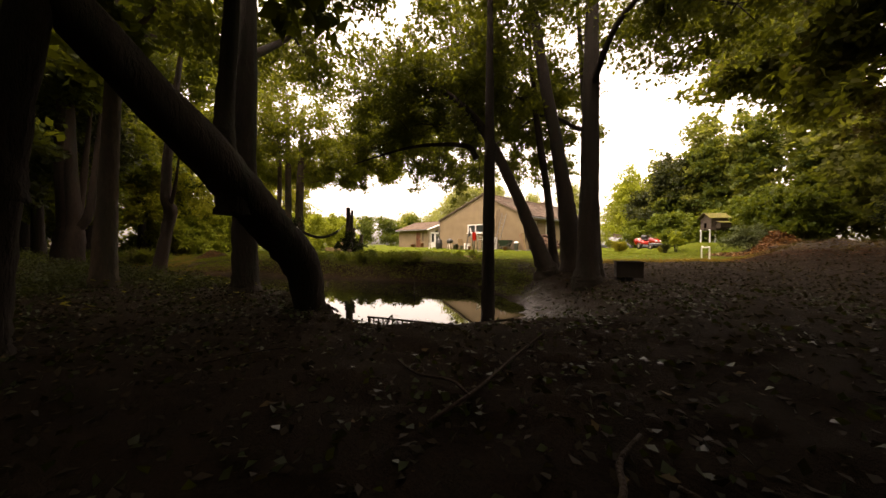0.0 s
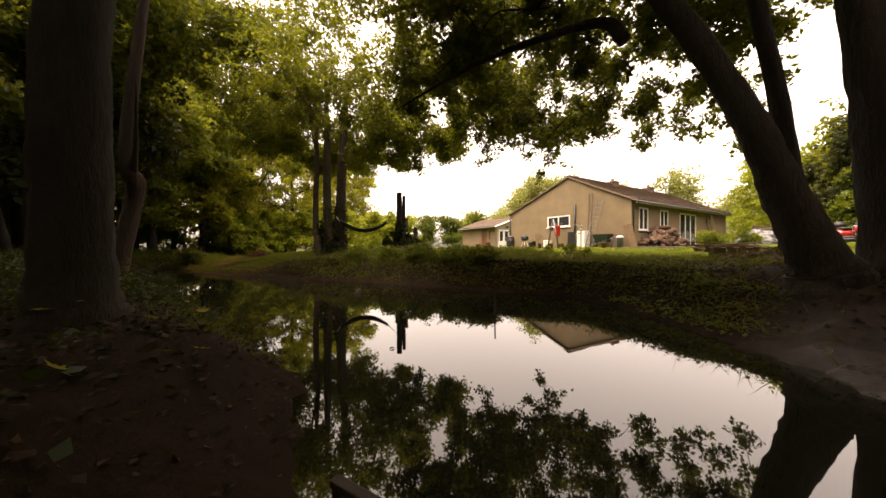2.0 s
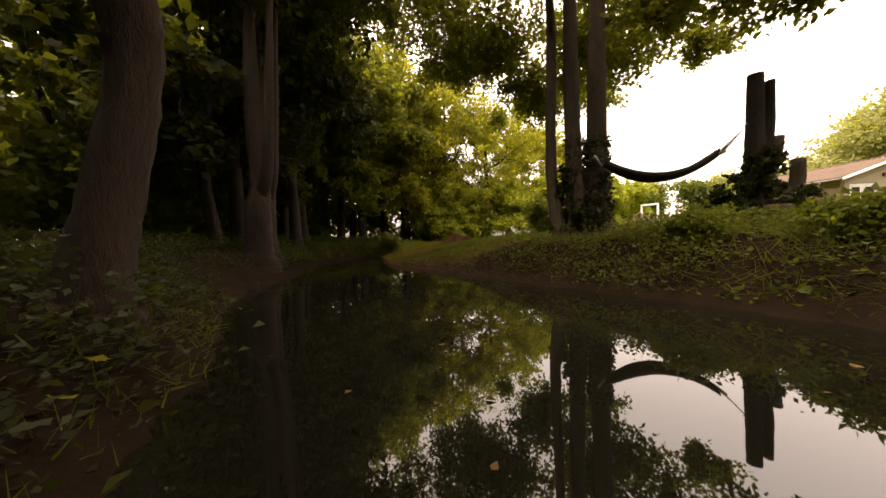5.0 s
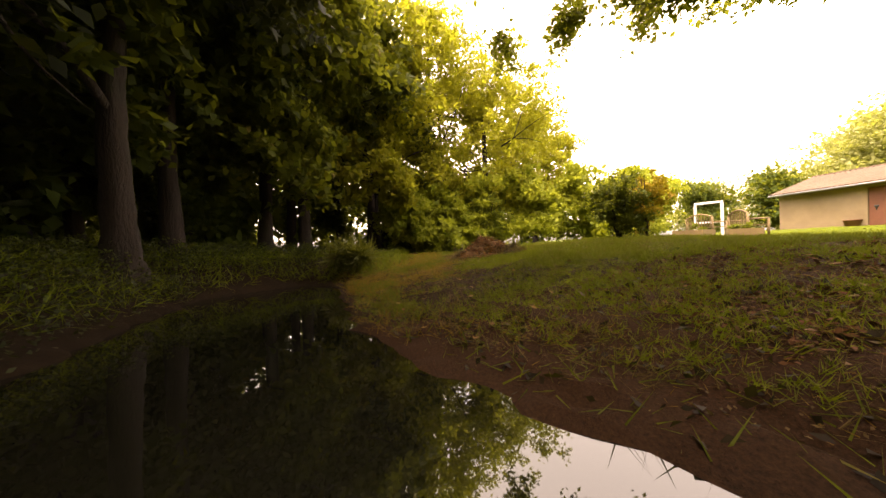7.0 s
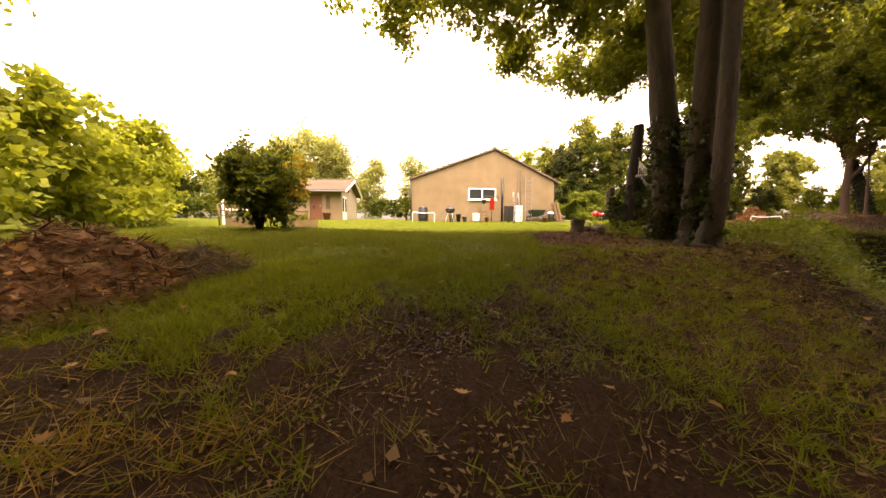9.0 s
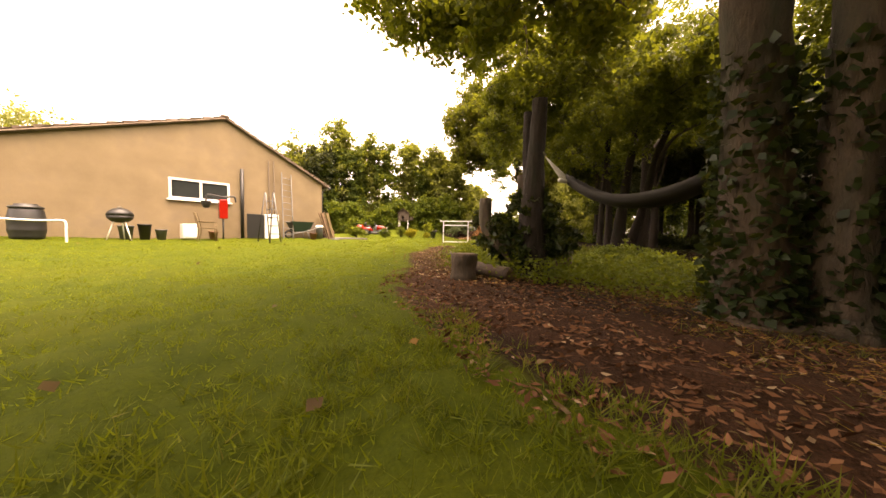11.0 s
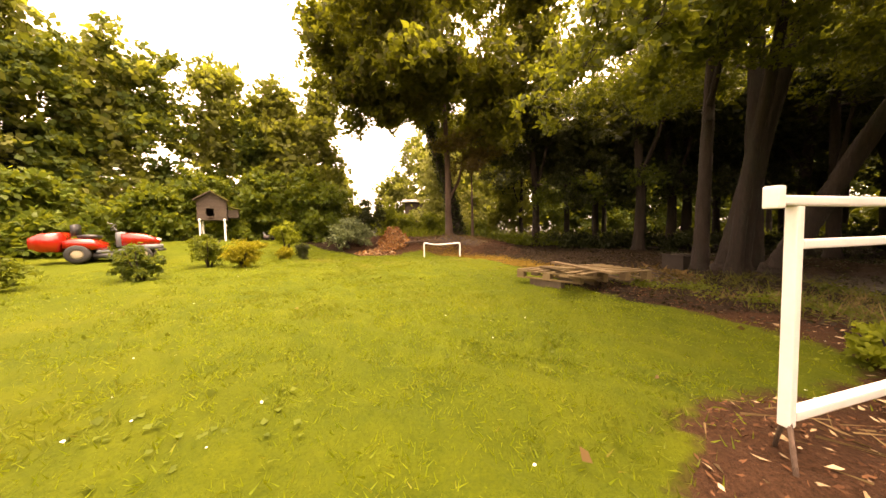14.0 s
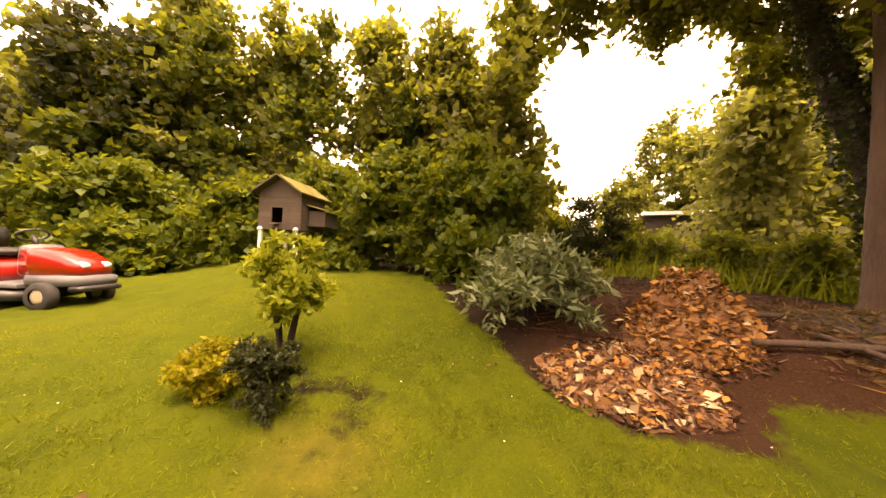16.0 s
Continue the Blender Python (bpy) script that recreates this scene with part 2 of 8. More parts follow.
# ---- water ----
m_water, n, l, b = node_mat("still_pond_water")
b.inputs["Base Color"].default_value = (0.006, 0.006, 0.004, 1)
b.inputs["Roughness"].default_value = 0.02
b.inputs["IOR"].default_value = 1.85
b.inputs["Specular IOR Level"].default_value = 0.5
tc = n.new("ShaderNodeTexCoord")
bp = n.new("ShaderNodeBump")
bp.inputs["Strength"].default_value, bp.inputs["Distance"].default_value = 0.06, 0.01
l.new(noise_of(n, l, tc.outputs["Object"], 2.2, 2.0, 0.5), bp.inputs["Height"])
l.new(bp.outputs[0], b.inputs["Normal"])
WATER = m_water


# ---- helpers for shapes ----
def part(name, bm, material, parent=None, label="", smooth=False, m=None):
    me = bpy.data.meshes.new(name)
    bmesh.ops.recalc_face_normals(bm, faces=bm.faces)
    bm.to_mesh(me)
    bm.free()
    if smooth:
        me.polygons.foreach_set("use_smooth", [True] * len(me.polygons))
    me.materials.append(material)
    ob = new(name, me)
    if m is not None:
        ob.matrix_basis = m
    if parent is not None:
        ob.parent = parent
    if label:
        tagged(ob, label)
    return ob


def mesh_part(name, verts, faces, material, parent=None, label="", smooth=False):
    me = bpy.data.meshes.new(name)
    me.from_pydata(verts, [], faces)
    me.update()
    if smooth:
        me.polygons.foreach_set("use_smooth", [True] * len(me.polygons))
    me.materials.append(material)
    ob = new(name, me)
    if parent is not None:
        ob.parent = parent
    if label:
        tagged(ob, label)
    return ob


def thing(name, m, label, category, group=""):
    ob = new(name)
    ob.empty_display_size = 0.2
    ob.matrix_basis = m
    return tagged(ob, label, category, group)


def box(bm, x0, x1, y0, y1, z0, z1, bevel=0.0, m=None):
    r = bmesh.ops.create_cube(bm, size=1)
    vs = r["verts"]
    for v in vs:
        v.co = Vector((x0 + (v.co.x + 0.5) * (x1 - x0), y0 + (v.co.y + 0.5) * (y1 - y0), z0 + (v.co.z + 0.5) * (z1 - z0)))
    if bevel:
        es = list({e for v in vs for e in v.link_edges})
        out = bmesh.ops.bevel(bm, geom=es, offset=bevel, segments=2, affect="EDGES", profile=0.6)
        vs = list({v for f in out["faces"] for v in f.verts} | {v for v in vs if v.is_valid})
    if m is not None:
        bmesh.ops.transform(bm, matrix=m, verts=vs)
    return bm


def boxed(*a, **k):
    return box(bmesh.new(), *a, **k)


def smooth_path(pts, steps=6):
    """Catmull-Rom through the points (rows of x, y, z, radius)."""
    p = [np.array(q, float) for q in pts]
    p = [2 * p[0] - p[1]] + p + [2 * p[-1] - p[-2]]
    out = []
    for i in range(1, len(p) - 2):
        for k in range(steps):
            t = k / steps
            out.append(0.5 * (2 * p[i] + (p[i + 1] - p[i - 1]) * t + (2 * p[i - 1] - 5 * p[i] + 4 * p[i + 1] - p[i + 2]) * t * t
                              + (3 * p[i] - p[i - 1] - 3 * p[i + 1] + p[i + 2]) * t ** 3))
    out.append(p[-2])
    return np.array(out)


def tube_data(pts, seg=10, steps=6, rough=0.0, rng=None, closed=True):
    """Vertices and faces of a swept round; pts rows of x, y, z, radius."""
    c = smooth_path(pts, steps) if steps > 1 else np.array(pts, float)
    k = len(c)
    t = np.gradient(c[:, :3], axis=0)
    t /= np.linalg.norm(t, axis=1)[:, None] + 1e-9
    ref = np.array([0.0, 0.0, 1.0]) if abs(t[0][2]) < 0.8 else np.array([1.0, 0.0, 0.0])
    verts = []
    u = None
    for i in range(k):
        if u is None:
            u = np.cross(t[i], ref)
        u = u - t[i] * np.dot(u, t[i])
        u /= np.linalg.norm(u) + 1e-9
        w = np.cross(t[i], u)
        for j in range(seg):
            a = 2 * math.pi * j / seg
            r = c[i, 3]
            if rough and rng is not None:
                r *= 1 + rough * (math.sin(3 * a + i * 0.15) * 0.4 + rng.uniform(-1, 1) * 0.5)
            verts.append(c[i, :3] + r * (math.cos(a) * u + math.sin(a) * w))
    faces = [(i * seg + j, i * seg + (j + 1) % seg, (i + 1) * seg + (j + 1) % seg, (i + 1) * seg + j) for i in range(k - 1) for j in range(seg)]
    if closed:
        faces += [tuple(range(seg - 1, -1, -1)), tuple(range((k - 1) * seg, k * seg))]
    return verts, faces


def joined(pieces):
    verts, faces = [], []
    for v, f in pieces:
        o = len(verts)
        verts += [tuple(q) for q in v]
        faces += [tuple(i + o for i in g) for g in f]
    return verts, faces


def rod(name, pts, r, material, parent=None, label="", seg=8, steps=1):
    v, f = tube_data([(*p, r) for p in pts], seg, steps)
    return mesh_part(name, [tuple(q) for q in v], f, material, parent, label, True)


def leaf_mesh(name, pos, size, material, rng, parent=None, label="", flat=0.0, narrow=0.62, hang=0.0, up=0.0):
    """Many small folded leaves, one kite each, at the rows of pos. flat: 1 lies level. up: 1 stands upright."""
    k = len(pos)
    d = rng.normal(size=(k, 3))
    d[:, 2] = d[:, 2] * (1 - flat) - hang + up * 2.0
    d /= np.linalg.norm(d, axis=1)[:, None] + 1e-9
    s = rng.normal(size=(k, 3))
    if flat:
        s[:, 2] *= 1 - flat
    s -= d * (s * d).sum(1)[:, None]
    s /= np.linalg.norm(s, axis=1)[:, None] + 1e-9
    nrm = np.cross(d, s)
    L = size * rng.uniform(0.65, 1.35, k)[:, None]
    w = L * narrow * 0.5
    mid = pos + d * L * 0.42
    v = np.empty((k, 4, 3))
    v[:, 0] = pos
    v[:, 1] = mid + s * w + nrm * w * 0.35
    v[:, 2] = pos + d * L
    v[:, 3] = mid - s * w + nrm * w * 0.35
    me = bpy.data.meshes.new(name)
    me.vertices.add(4 * k)
    me.vertices.foreach_set("co", v.reshape(-1))
    me.loops.add(4 * k)
    me.loops.foreach_set("vertex_index", np.arange(4 * k, dtype=np.int32))
    me.polygons.add(k)
    me.polygons.foreach_set("loop_start", np.arange(0, 4 * k, 4, dtype=np.int32))
    me.update(calc_edges=True)
    me.materials.append(material)
    ob = new(name, me)
    if parent is not None:
        ob.parent = parent
    if label:
        tagged(ob, label)
    return ob


def blade_mesh(name, pos, size, material, rng, flat=0.0, narrow=0.1, up=0.2, hang=0.0):
    """Many thin pointed blades, one triangle each, rooted at the rows of pos."""
    k = len(pos)
    d = rng.normal(size=(k, 3))
    d[:, 2] = np.abs(d[:, 2]) * (1 - flat) + up * 2.0 - hang
    d /= np.linalg.norm(d, axis=1)[:, None] + 1e-9
    s = np.cross(d, rng.normal(size=(k, 3)))
    s /= np.linalg.norm(s, axis=1)[:, None] + 1e-9
    L = size * rng.uniform(0.65, 1.35, k)[:, None]
    v = np.empty((k, 3, 3))
    v[:, 0] = pos + s * L * narrow * 0.5
    v[:, 1] = pos - s * L * narrow * 0.5
    v[:, 2] = pos + d * L
    me = bpy.data.meshes.new(name)
    me.vertices.add(3 * k)
    me.vertices.foreach_set("co", v.reshape(-1))
    me.loops.add(3 * k)
    me.loops.foreach_set("vertex_index", np.arange(3 * k, dtype=np.int32))
    me.polygons.add(k)
    me.polygons.foreach_set("loop_start", np.arange(0, 3 * k, 3, dtype=np.int32))
    me.update(calc_edges=True)
    me.materials.append(material)
    return new(name, me)


def lobed_mesh(name, pos, size, material, rng, parent=None):
    """Fallen maple leaves: a five-lobed outline each, curled a little, lying on the rows of pos."""
    k = len(pos)
    ang = np.array([-90, -60, -35, -12, 10, 32, 55, 72, 90, 108, 125, 148, 170, 192, 215, 240]) * math.pi / 180
    rad = np.array([0.55, 0.30, 0.62, 0.42, 0.85, 0.46, 0.62, 0.55, 1.0, 0.55, 0.62, 0.46, 0.85, 0.42, 0.62, 0.30])
    m = len(ang)
    turn, L = rng.uniform(0, 2 * math.pi, (k, 1)), size * rng.uniform(0.6, 1.3, (k, 1)) * 0.5
    lx, ly = L * rad * np.cos(ang + turn), L * rad * np.sin(ang + turn)
    curl = rng.uniform(-0.35, 0.9, (k, 1))
    tip = rng.normal(size=(k, 2)) * 0.22
    v = np.empty((k, m + 1, 3))
    v[:, 0] = pos
    v[:, 1:, 0], v[:, 1:, 1] = pos[:, :1] + lx, pos[:, 1:2] + ly
    v[:, 1:, 2] = pos[:, 2:] + curl * rad ** 2 * L * 0.5 + tip[:, :1] * lx + tip[:, 1:] * ly
    base = (np.arange(k) * (m + 1))[:, None, None]
    j = np.arange(m)
    tri = base + np.stack([np.zeros(m, int), 1 + j, 1 + (j + 1) % m], -1)[None]
    return mesh_part(name, v.reshape(-1, 3).tolist(), tri.reshape(-1, 3).tolist(), material, parent, "", True)


def crown_points(blobs, rng, clump=0.45, shell=0.5, lobe=6):
    """Points of a crown: in each blob (x, y, z, rx, ry, rz, n) leafy sprays, each along its own drooping twig, with gaps between."""
    out = []
    for x, y, z, rx, ry, rz, k in blobs:
        per = 34
        c = max(3, int(k / per))
        lobes = max(2, c // lobe)
        g = rng.normal(size=(lobes, 3))
        g /= np.linalg.norm(g, axis=1)[:, None]
        g *= (shell + (1 - shell) * rng.uniform(0, 1, lobes) ** 0.6)[:, None] * rng.uniform(0.6, 1.1, lobes)[:, None]
        q = g[rng.integers(0, lobes, c)] + rng.normal(size=(c, 3)) * 0.17
        d = q * (1, 1, 0.3) + rng.normal(size=(c, 3)) * 0.35 - (0, 0, 0.35)
        d /= np.linalg.norm(d, axis=1)[:, None] + 1e-9
        q = q * (rx, ry, rz) + (x, y, z)
        along = rng.uniform(-1.1, 1.1, (c, per, 1)) * clump * rng.uniform(0.6, 1.5, (c, 1, 1))
        sp = d[:, None, :] * along + rng.normal(size=(c, per, 3)) * clump * 0.32 * (1, 1, 0.7)
        out.append((q[:, None, :] + sp).reshape(-1, 3))
    return np.concatenate(out)


# ---- the lie of the land ----
POND = [(18.5, -15.4), (18.5, -16.3), (18.25, -16.85), (17.8, -17.2), (17.1, -17.2), (16.2, -17.05), (15.2, -16.9), (13.6, -17.4), (11.5, -18.2), (9.5, -18.9), (8.0, -20.0), (6.4, -20.8), (4.2, -21.1), (1.4, -22.0), (-0.9, -22.6),
        (-2.6, -21.4), (-1.9, -20.4), (0.0, -19.9), (1.8, -19.4), (3.0, -18.7), (4.6, -17.5), (6.2, -16.2), (8.0, -14.8), (10.0, -13.5), (12.0, -12.4), (13.7, -11.4), (15.0, -11.7),
        (16.5, -12.6), (17.5, -13.2), (18.2, -14.4)]
LAWN = [(-9, -17.8), (-4, -19.2), (0.2, -19.7), (1.2, -18.6), (1.6, -17.4), (1.9, -16.6), (2.0, -15.6), (2.6, -13.6), (3.5, -11.7), (4.6, -10.6), (5.8, -9.5), (6.9, -8.3), (7.7, -7.5), (9.2, -6.65), (10.35, -5.95), (10.75, -6.2),
        (11.05, -6.45), (11.3, -6.95), (11.6, -7.6), (12.1, -8.3), (12.9, -8.15), (13.6, -7.4), (14.3, -7.0), (15.2, -6.7), (16.3, -6.6), (17.3, -6.15), (18.3, -5.7), (19.6, -4.6), (20.4, -3.6), (21.0, -2.7), (20.7, -1.95), (19.9, -2.0), (19.35, -1.4), (19.6, -0.4), (20.2, 0.6), (21.5, 3.5), (21.0, 7.0),
        (14.5, 8.5), (11.0, 40.0), (-60.0, 40.0), (-60.0, -10.0), (-14, -14)]


def tuft(x, y):
    """A lumpy field between about -1 and 1 for where grass grows thick."""
    return (np.sin(x * 2.1 + 1.3 * np.sin(y * 1.7)) * np.sin(y * 2.6 + 1.1 * np.sin(x * 1.3)) + 0.7 * np.sin(x * 5.3 + 2 * np.sin(y * 3.1)) * np.sin(y * 4.9 + 2 * np.sin(x * 2.7)) + 0.45 * np.sin(x * 11.0 + 3 * np.sin(y * 5.0)) * np.sin(y * 10.0 + 3 * np.sin(x * 4.0))) / 1.6


def worn(x, y):
    """How far the lawn by the pond is worn to soil."""
    return ease(-15.4, -17.2, y) * ease(-7, -4, x) * ease(5.5, 4.0, x)


def inside_distance(poly, x, y):
    """Signed distance to a polygon's edge, positive inside."""
    d = np.full(x.shape, 1e9)
    ins = np.zeros(x.shape, bool)
    k = len(poly)
    for i in range(k):
        (ax, ay), (bx, by) = poly[i], poly[(i + 1) % k]
        ex, ey = bx - ax, by - ay
        t = np.clip(((x - ax) * ex + (y - ay) * ey) / (ex * ex + ey * ey), 0, 1)
        d = np.minimum(d, np.hypot(x - ax - t * ex, y - ay - t * ey))
        cross = (ay > y) != (by > y)
        with np.errstate(divide="ignore", invalid="ignore"):
            ins ^= cross & (x < ex * (y - ay) / (ey if ey else 1e-9) + ax)
    return np.where(ins, d, -d)


def ease(a, b, v):
    t = np.clip((v - a) / (b - a), 0, 1)
    return t * t * (3 - 2 * t)


WATER_Z = -1.2


def ground_z(x, y):
    x, y = np.asarray(x, float), np.asarray(y, float)
    base = np.interp(y, [-60, -26, -19.5, -17, -15, -12, -8, -4, 0, 6, 30], [-0.2, -0.35, -0.72, -0.62, -0.5, -0.46, -0.45, -0.27, -0.12, -0.02, 0.2])
    base = base + 0.2 * ease(13, 19, x) * ease(-1, 4, y) + 0.12 * ease(15, 22, x) * ease(-14, -8, y) * (1 - ease(-8, -3, y))
    base = base + 0.03 * np.sin(x * 0.9 + 1.3) * np.cos(y * 0.8) + 0.015 * np.sin(x * 2.3) * np.sin(y * 2.9 + 0.5)
    base = base + 0.13 * np.exp(-((x - 10.65) ** 2 + (y + 6.6) ** 2) / 0.45)
    base = base + 0.14 * np.exp(-((x + 2.5) / 4.0) ** 2 - ((y + 13.2) / 2.6) ** 2)
    base = base + 0.3 * ease(16.9, 18.7, x) * ease(0.6, 3.8, y)
    base = base + 0.52 * ease(20.3, 22.3, x) * ease(-7.6, -4.4, y) * ease(3.4, 0.4, y) * ease(31, 27, x)
    base = base - 0.26 * np.exp(-((x - 19.2) ** 2 + (y + 11.0) ** 2) / 1.8)
    d = -inside_distance(POND, x, y)
    mud = ease(17.2, 18.2, x) * ease(-16.4, -15.4, y) * ease(-11.6, -12.8, y)
    w = 1.5 - 0.65 * ease(-17.4, -16.0, y) * ease(16.6, 15.4, x) * ease(3.2, 4.8, x) + 1.1 * mud + 1.9 * ease(6, 1, x) * ease(-21.5, -20, y) - 0.6 * ease(-16, -17.5, y) * ease(7, 9, x)
    s = ease(0.0, 1.0, np.clip(d / w, 0, 1))
    shore = WATER_Z + 0.03 + (0.12 - 0.07 * mud) * np.clip(d, -1, 1)
    z = shore * (1 - s) + base * s
    return np.where(d < 0, WATER_Z - 0.02 - 0.5 * ease(0, 1.6, -d), z)


def gz(x, y):
    return float(ground_z(np.array([x]), np.array([y]))[0])


# ---- ground and water ----
m_ground, n, l, b = node_mat("garden_ground")
tc = n.new("ShaderNodeTexCoord")
V = tc.outputs["Object"]
at_lawn, at_mulch, at_wet = n.new("ShaderNodeAttribute"), n.new("ShaderNodeAttribute"), n.new("ShaderNodeAttribute")
at_lawn.attribute_name, at_mulch.attribute_name, at_wet.attribute_name = "lawn", "mulch", "wet"
patch, mid, fine = noise_of(n, l, V, 0.55, 5.0), noise_of(n, l, V, 4.0, 6.0, 0.65), noise_of(n, l, V, 55.0, 5.0, 0.75)
grass = ramp(n, l, patch, [(0.3, (0.0326, 0.0598, 0.0033)), (0.5, (0.0544, 0.0816, 0.0043)), (0.7, (0.0925, 0.1034, 0.0066))])
grass = mix_col(n, l, 0.5, grass, ramp(n, l, mid, [(0.34, (0.0245, 0.0435, 0.0027)), (0.66, (0.0979, 0.1142, 0.0076))]))
grass = mix_col(n, l, 0.35, grass, ramp(n, l, fine, [(0.32, (0.0136, 0.0245, 0.0016)), (0.7, (0.1142, 0.136, 0.0087))]))
# Wood floor soil, its colour lowered to carry the shade under the trees.
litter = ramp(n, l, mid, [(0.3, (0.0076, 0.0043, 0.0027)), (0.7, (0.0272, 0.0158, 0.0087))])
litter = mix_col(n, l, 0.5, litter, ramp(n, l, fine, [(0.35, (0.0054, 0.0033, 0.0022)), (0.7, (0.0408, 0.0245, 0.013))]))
mulch = ramp(n, l, fine, [(0.3, (0.019, 0.0087, 0.0049)), (0.62, (0.068, 0.0315, 0.0163)), (0.8, (0.1632, 0.0925, 0.049))])
edge = n.new("ShaderNodeMath")
edge.operation = "ADD"
wob = n.new("ShaderNodeMath")
wob.operation = "MULTIPLY_ADD"
wob.inputs[1].default_value, wob.inputs[2].default_value = 1.3, -0.65
l.new(mid, wob.inputs[0])
l.new(at_lawn.outputs["Fac"], edge.inputs[0])
l.new(wob.outputs[0], edge.inputs[1])
lawn_mask = ramp(n, l, edge.outputs[0], [(0.38, (0, 0, 0)), (0.62, (1, 1, 1))])
at_dry = n.new("ShaderNodeAttribute")
at_dry.attribute_name = "dry"
grass = mix_col(n, l, at_dry.outputs["Fac"], grass, ramp(n, l, mid, [(0.35, (0.0707, 0.0626, 0.0109)), (0.65, (0.1632, 0.1197, 0.0245))]))
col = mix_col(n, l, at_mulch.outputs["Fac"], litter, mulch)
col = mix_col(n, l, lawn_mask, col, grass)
l.new(col, b.inputs["Base Color"])
wet_gloss = mix_col(n, l, at_wet.outputs["Fac"], (0.95, 0.95, 0.95), ramp(n, l, mid, [(0.4, (0.16, 0.16, 0.16)), (0.62, (0.6, 0.6, 0.6))]))
l.new(wet_gloss, b.inputs["Roughness"])
shine = n.new("ShaderNodeMath")
shine.operation = "MULTIPLY_ADD"
shine.inputs[1].default_value, shine.inputs[2].default_value = 0.5, 0.1
l.new(at_wet.outputs["Fac"], shine.inputs[0])
l.new(shine.outputs[0], b.inputs["Specular IOR Level"])
bp = n.new("ShaderNodeBump")
bp.inputs["Strength"].default_value, bp.inputs["Distance"].default_value = 0.8, 0.04
l.new(fine, bp.inputs["Height"])
l.new(bp.outputs[0], b.inputs["Normal"])

axis_x = np.concatenate([[-400, -200, -110, -70, -45, -32, -24], np.arange(-18, 34.01, 0.16), [38, 44, 54, 70, 110, 200, 400]])
axis_y = np.concatenate([[-400, -200, -110, -70, -50, -40], np.arange(-32, 12.01, 0.16), [15, 19, 25, 34, 50, 80, 130, 220, 400]])
gx, gy = np.meshgrid(axis_x, axis_y)


def near_water(x, y):
    return -inside_distance(POND, x, y)


gzz = ground_z(gx, gy)
rg = np.random.default_rng(3)
gzz = gzz + rg.normal(size=gzz.shape) * 0.014 + 0.014 * np.sin(gx * 7.1 + 2 * np.sin(gy * 2.3)) * np.sin(gy * 6.3 + 2 * np.sin(gx * 1.9)) * (near_water(gx, gy) > 0.2)
W, Hn = len(axis_x), len(axis_y)
me = bpy.data.meshes.new("ground")
idx = np.arange(W * Hn).reshape(Hn, W)
quads = np.stack([idx[:-1, :-1], idx[:-1, 1:], idx[1:, 1:], idx[1:, :-1]], -1).reshape(-1, 4)
me.from_pydata(np.stack([gx, gy, gzz], -1).reshape(-1, 3).tolist(), [], quads.tolist())
lawn_d = inside_distance(LAWN, gx, gy)
near_pond = -inside_distance(POND, gx, gy)
lawn_v = np.clip(0.5 + lawn_d * 2.5, 0, 1) * ease(0.1, 0.8, near_pond)
lawn_v = lawn_v * (1 - 0.62 * worn(gx, gy) * ease(0.55, -0.45, tuft(gx, gy)))
BARE = [(0.4, -18.4, 0.9, 0.75), (-0.7, -18.3, 0.8, 0.6), (2.2, -18.0, 0.9, 0.6), (1.5, -18.3, 0.9, 0.7), (1.2, -17.5, 0.75, 0.6), (0.8, -18.6, 0.7, 0.6), (3.4, -15.6, 1.2, 0.7), (-0.9, -18.7, 0.8, 0.6), (1.3, -15.6, 0.5, 0.3), (4.2, -13.0, 1.6, 0.7), (2.7, -17.6, 0.8, 0.7), (1.9, -16.6, 0.5, 0.45), (14.8, -1.2, 1.0, 0.22), (18.1, 0.3, 0.9, 0.45), (17.6, -0.6, 0.5, 0.3)]
YELLOWED = [(17.75, -0.3, 0.4, 0.5), (17.45, -1.0, 0.3, 0.45), (16.98, -1.7, 0.22, 0.5), (17.15, -2.1, 0.2, 0.5), (17.35, -2.55, 0.22, 0.45), (17.5, -3.0, 0.2, 0.4), (16.65, -2.1, 0.2, 0.45), (16.35, -2.35, 0.2, 0.45), (19.0, -4.6, 0.5, 0.5), (19.4, -5.0, 0.5, 0.5)]
for bx, by, br, amount in BARE:
    lawn_v = lawn_v * (1 - amount * np.clip(1.25 - np.hypot(gx - bx, gy - by) / br, 0, 1))
mulch_v = np.maximum(ease(-2.1, -0.1, lawn_d) * (lawn_d < 0.6) * ((gx > 3.0) & (gx < 13.5) & (gy > -13.5)), ease(3.6, 2.2, np.hypot((gx - 22.6) * 0.9, gy + 2.2)) * (lawn_d < 0.3))
mulch_v = np.maximum(mulch_v, (0.35 + 0.5 * ease(0.2, -0.3, lawn_d) * (gx > 1.9)) * ease(-20.6, -19.6, gy) * ease(-12.5, -14.0, gy) * ease(5.0, 3.6, gx) * (lawn_d < 30))
wet_v = ease(1.6, 0.3, near_pond) * (near_pond > -0.1) * ease(16.6, 17.6, gx) * ease(-11.0, -12.5, gy) * ease(-16.4, -15.9, gy)
for nm, val in (("lawn", lawn_v), ("mulch", np.clip(mulch_v, 0, 1)), ("wet", wet_v), ("dry", sum(q * np.clip(1.3 - np.hypot(gx - dx, gy - dy) / dr, 0, 1) for dx, dy, dr, q in YELLOWED))):
    a = me.attributes.new(nm, "FLOAT", "POINT")
    a.data.foreach_set("value", val.reshape(-1).astype(np.float32))
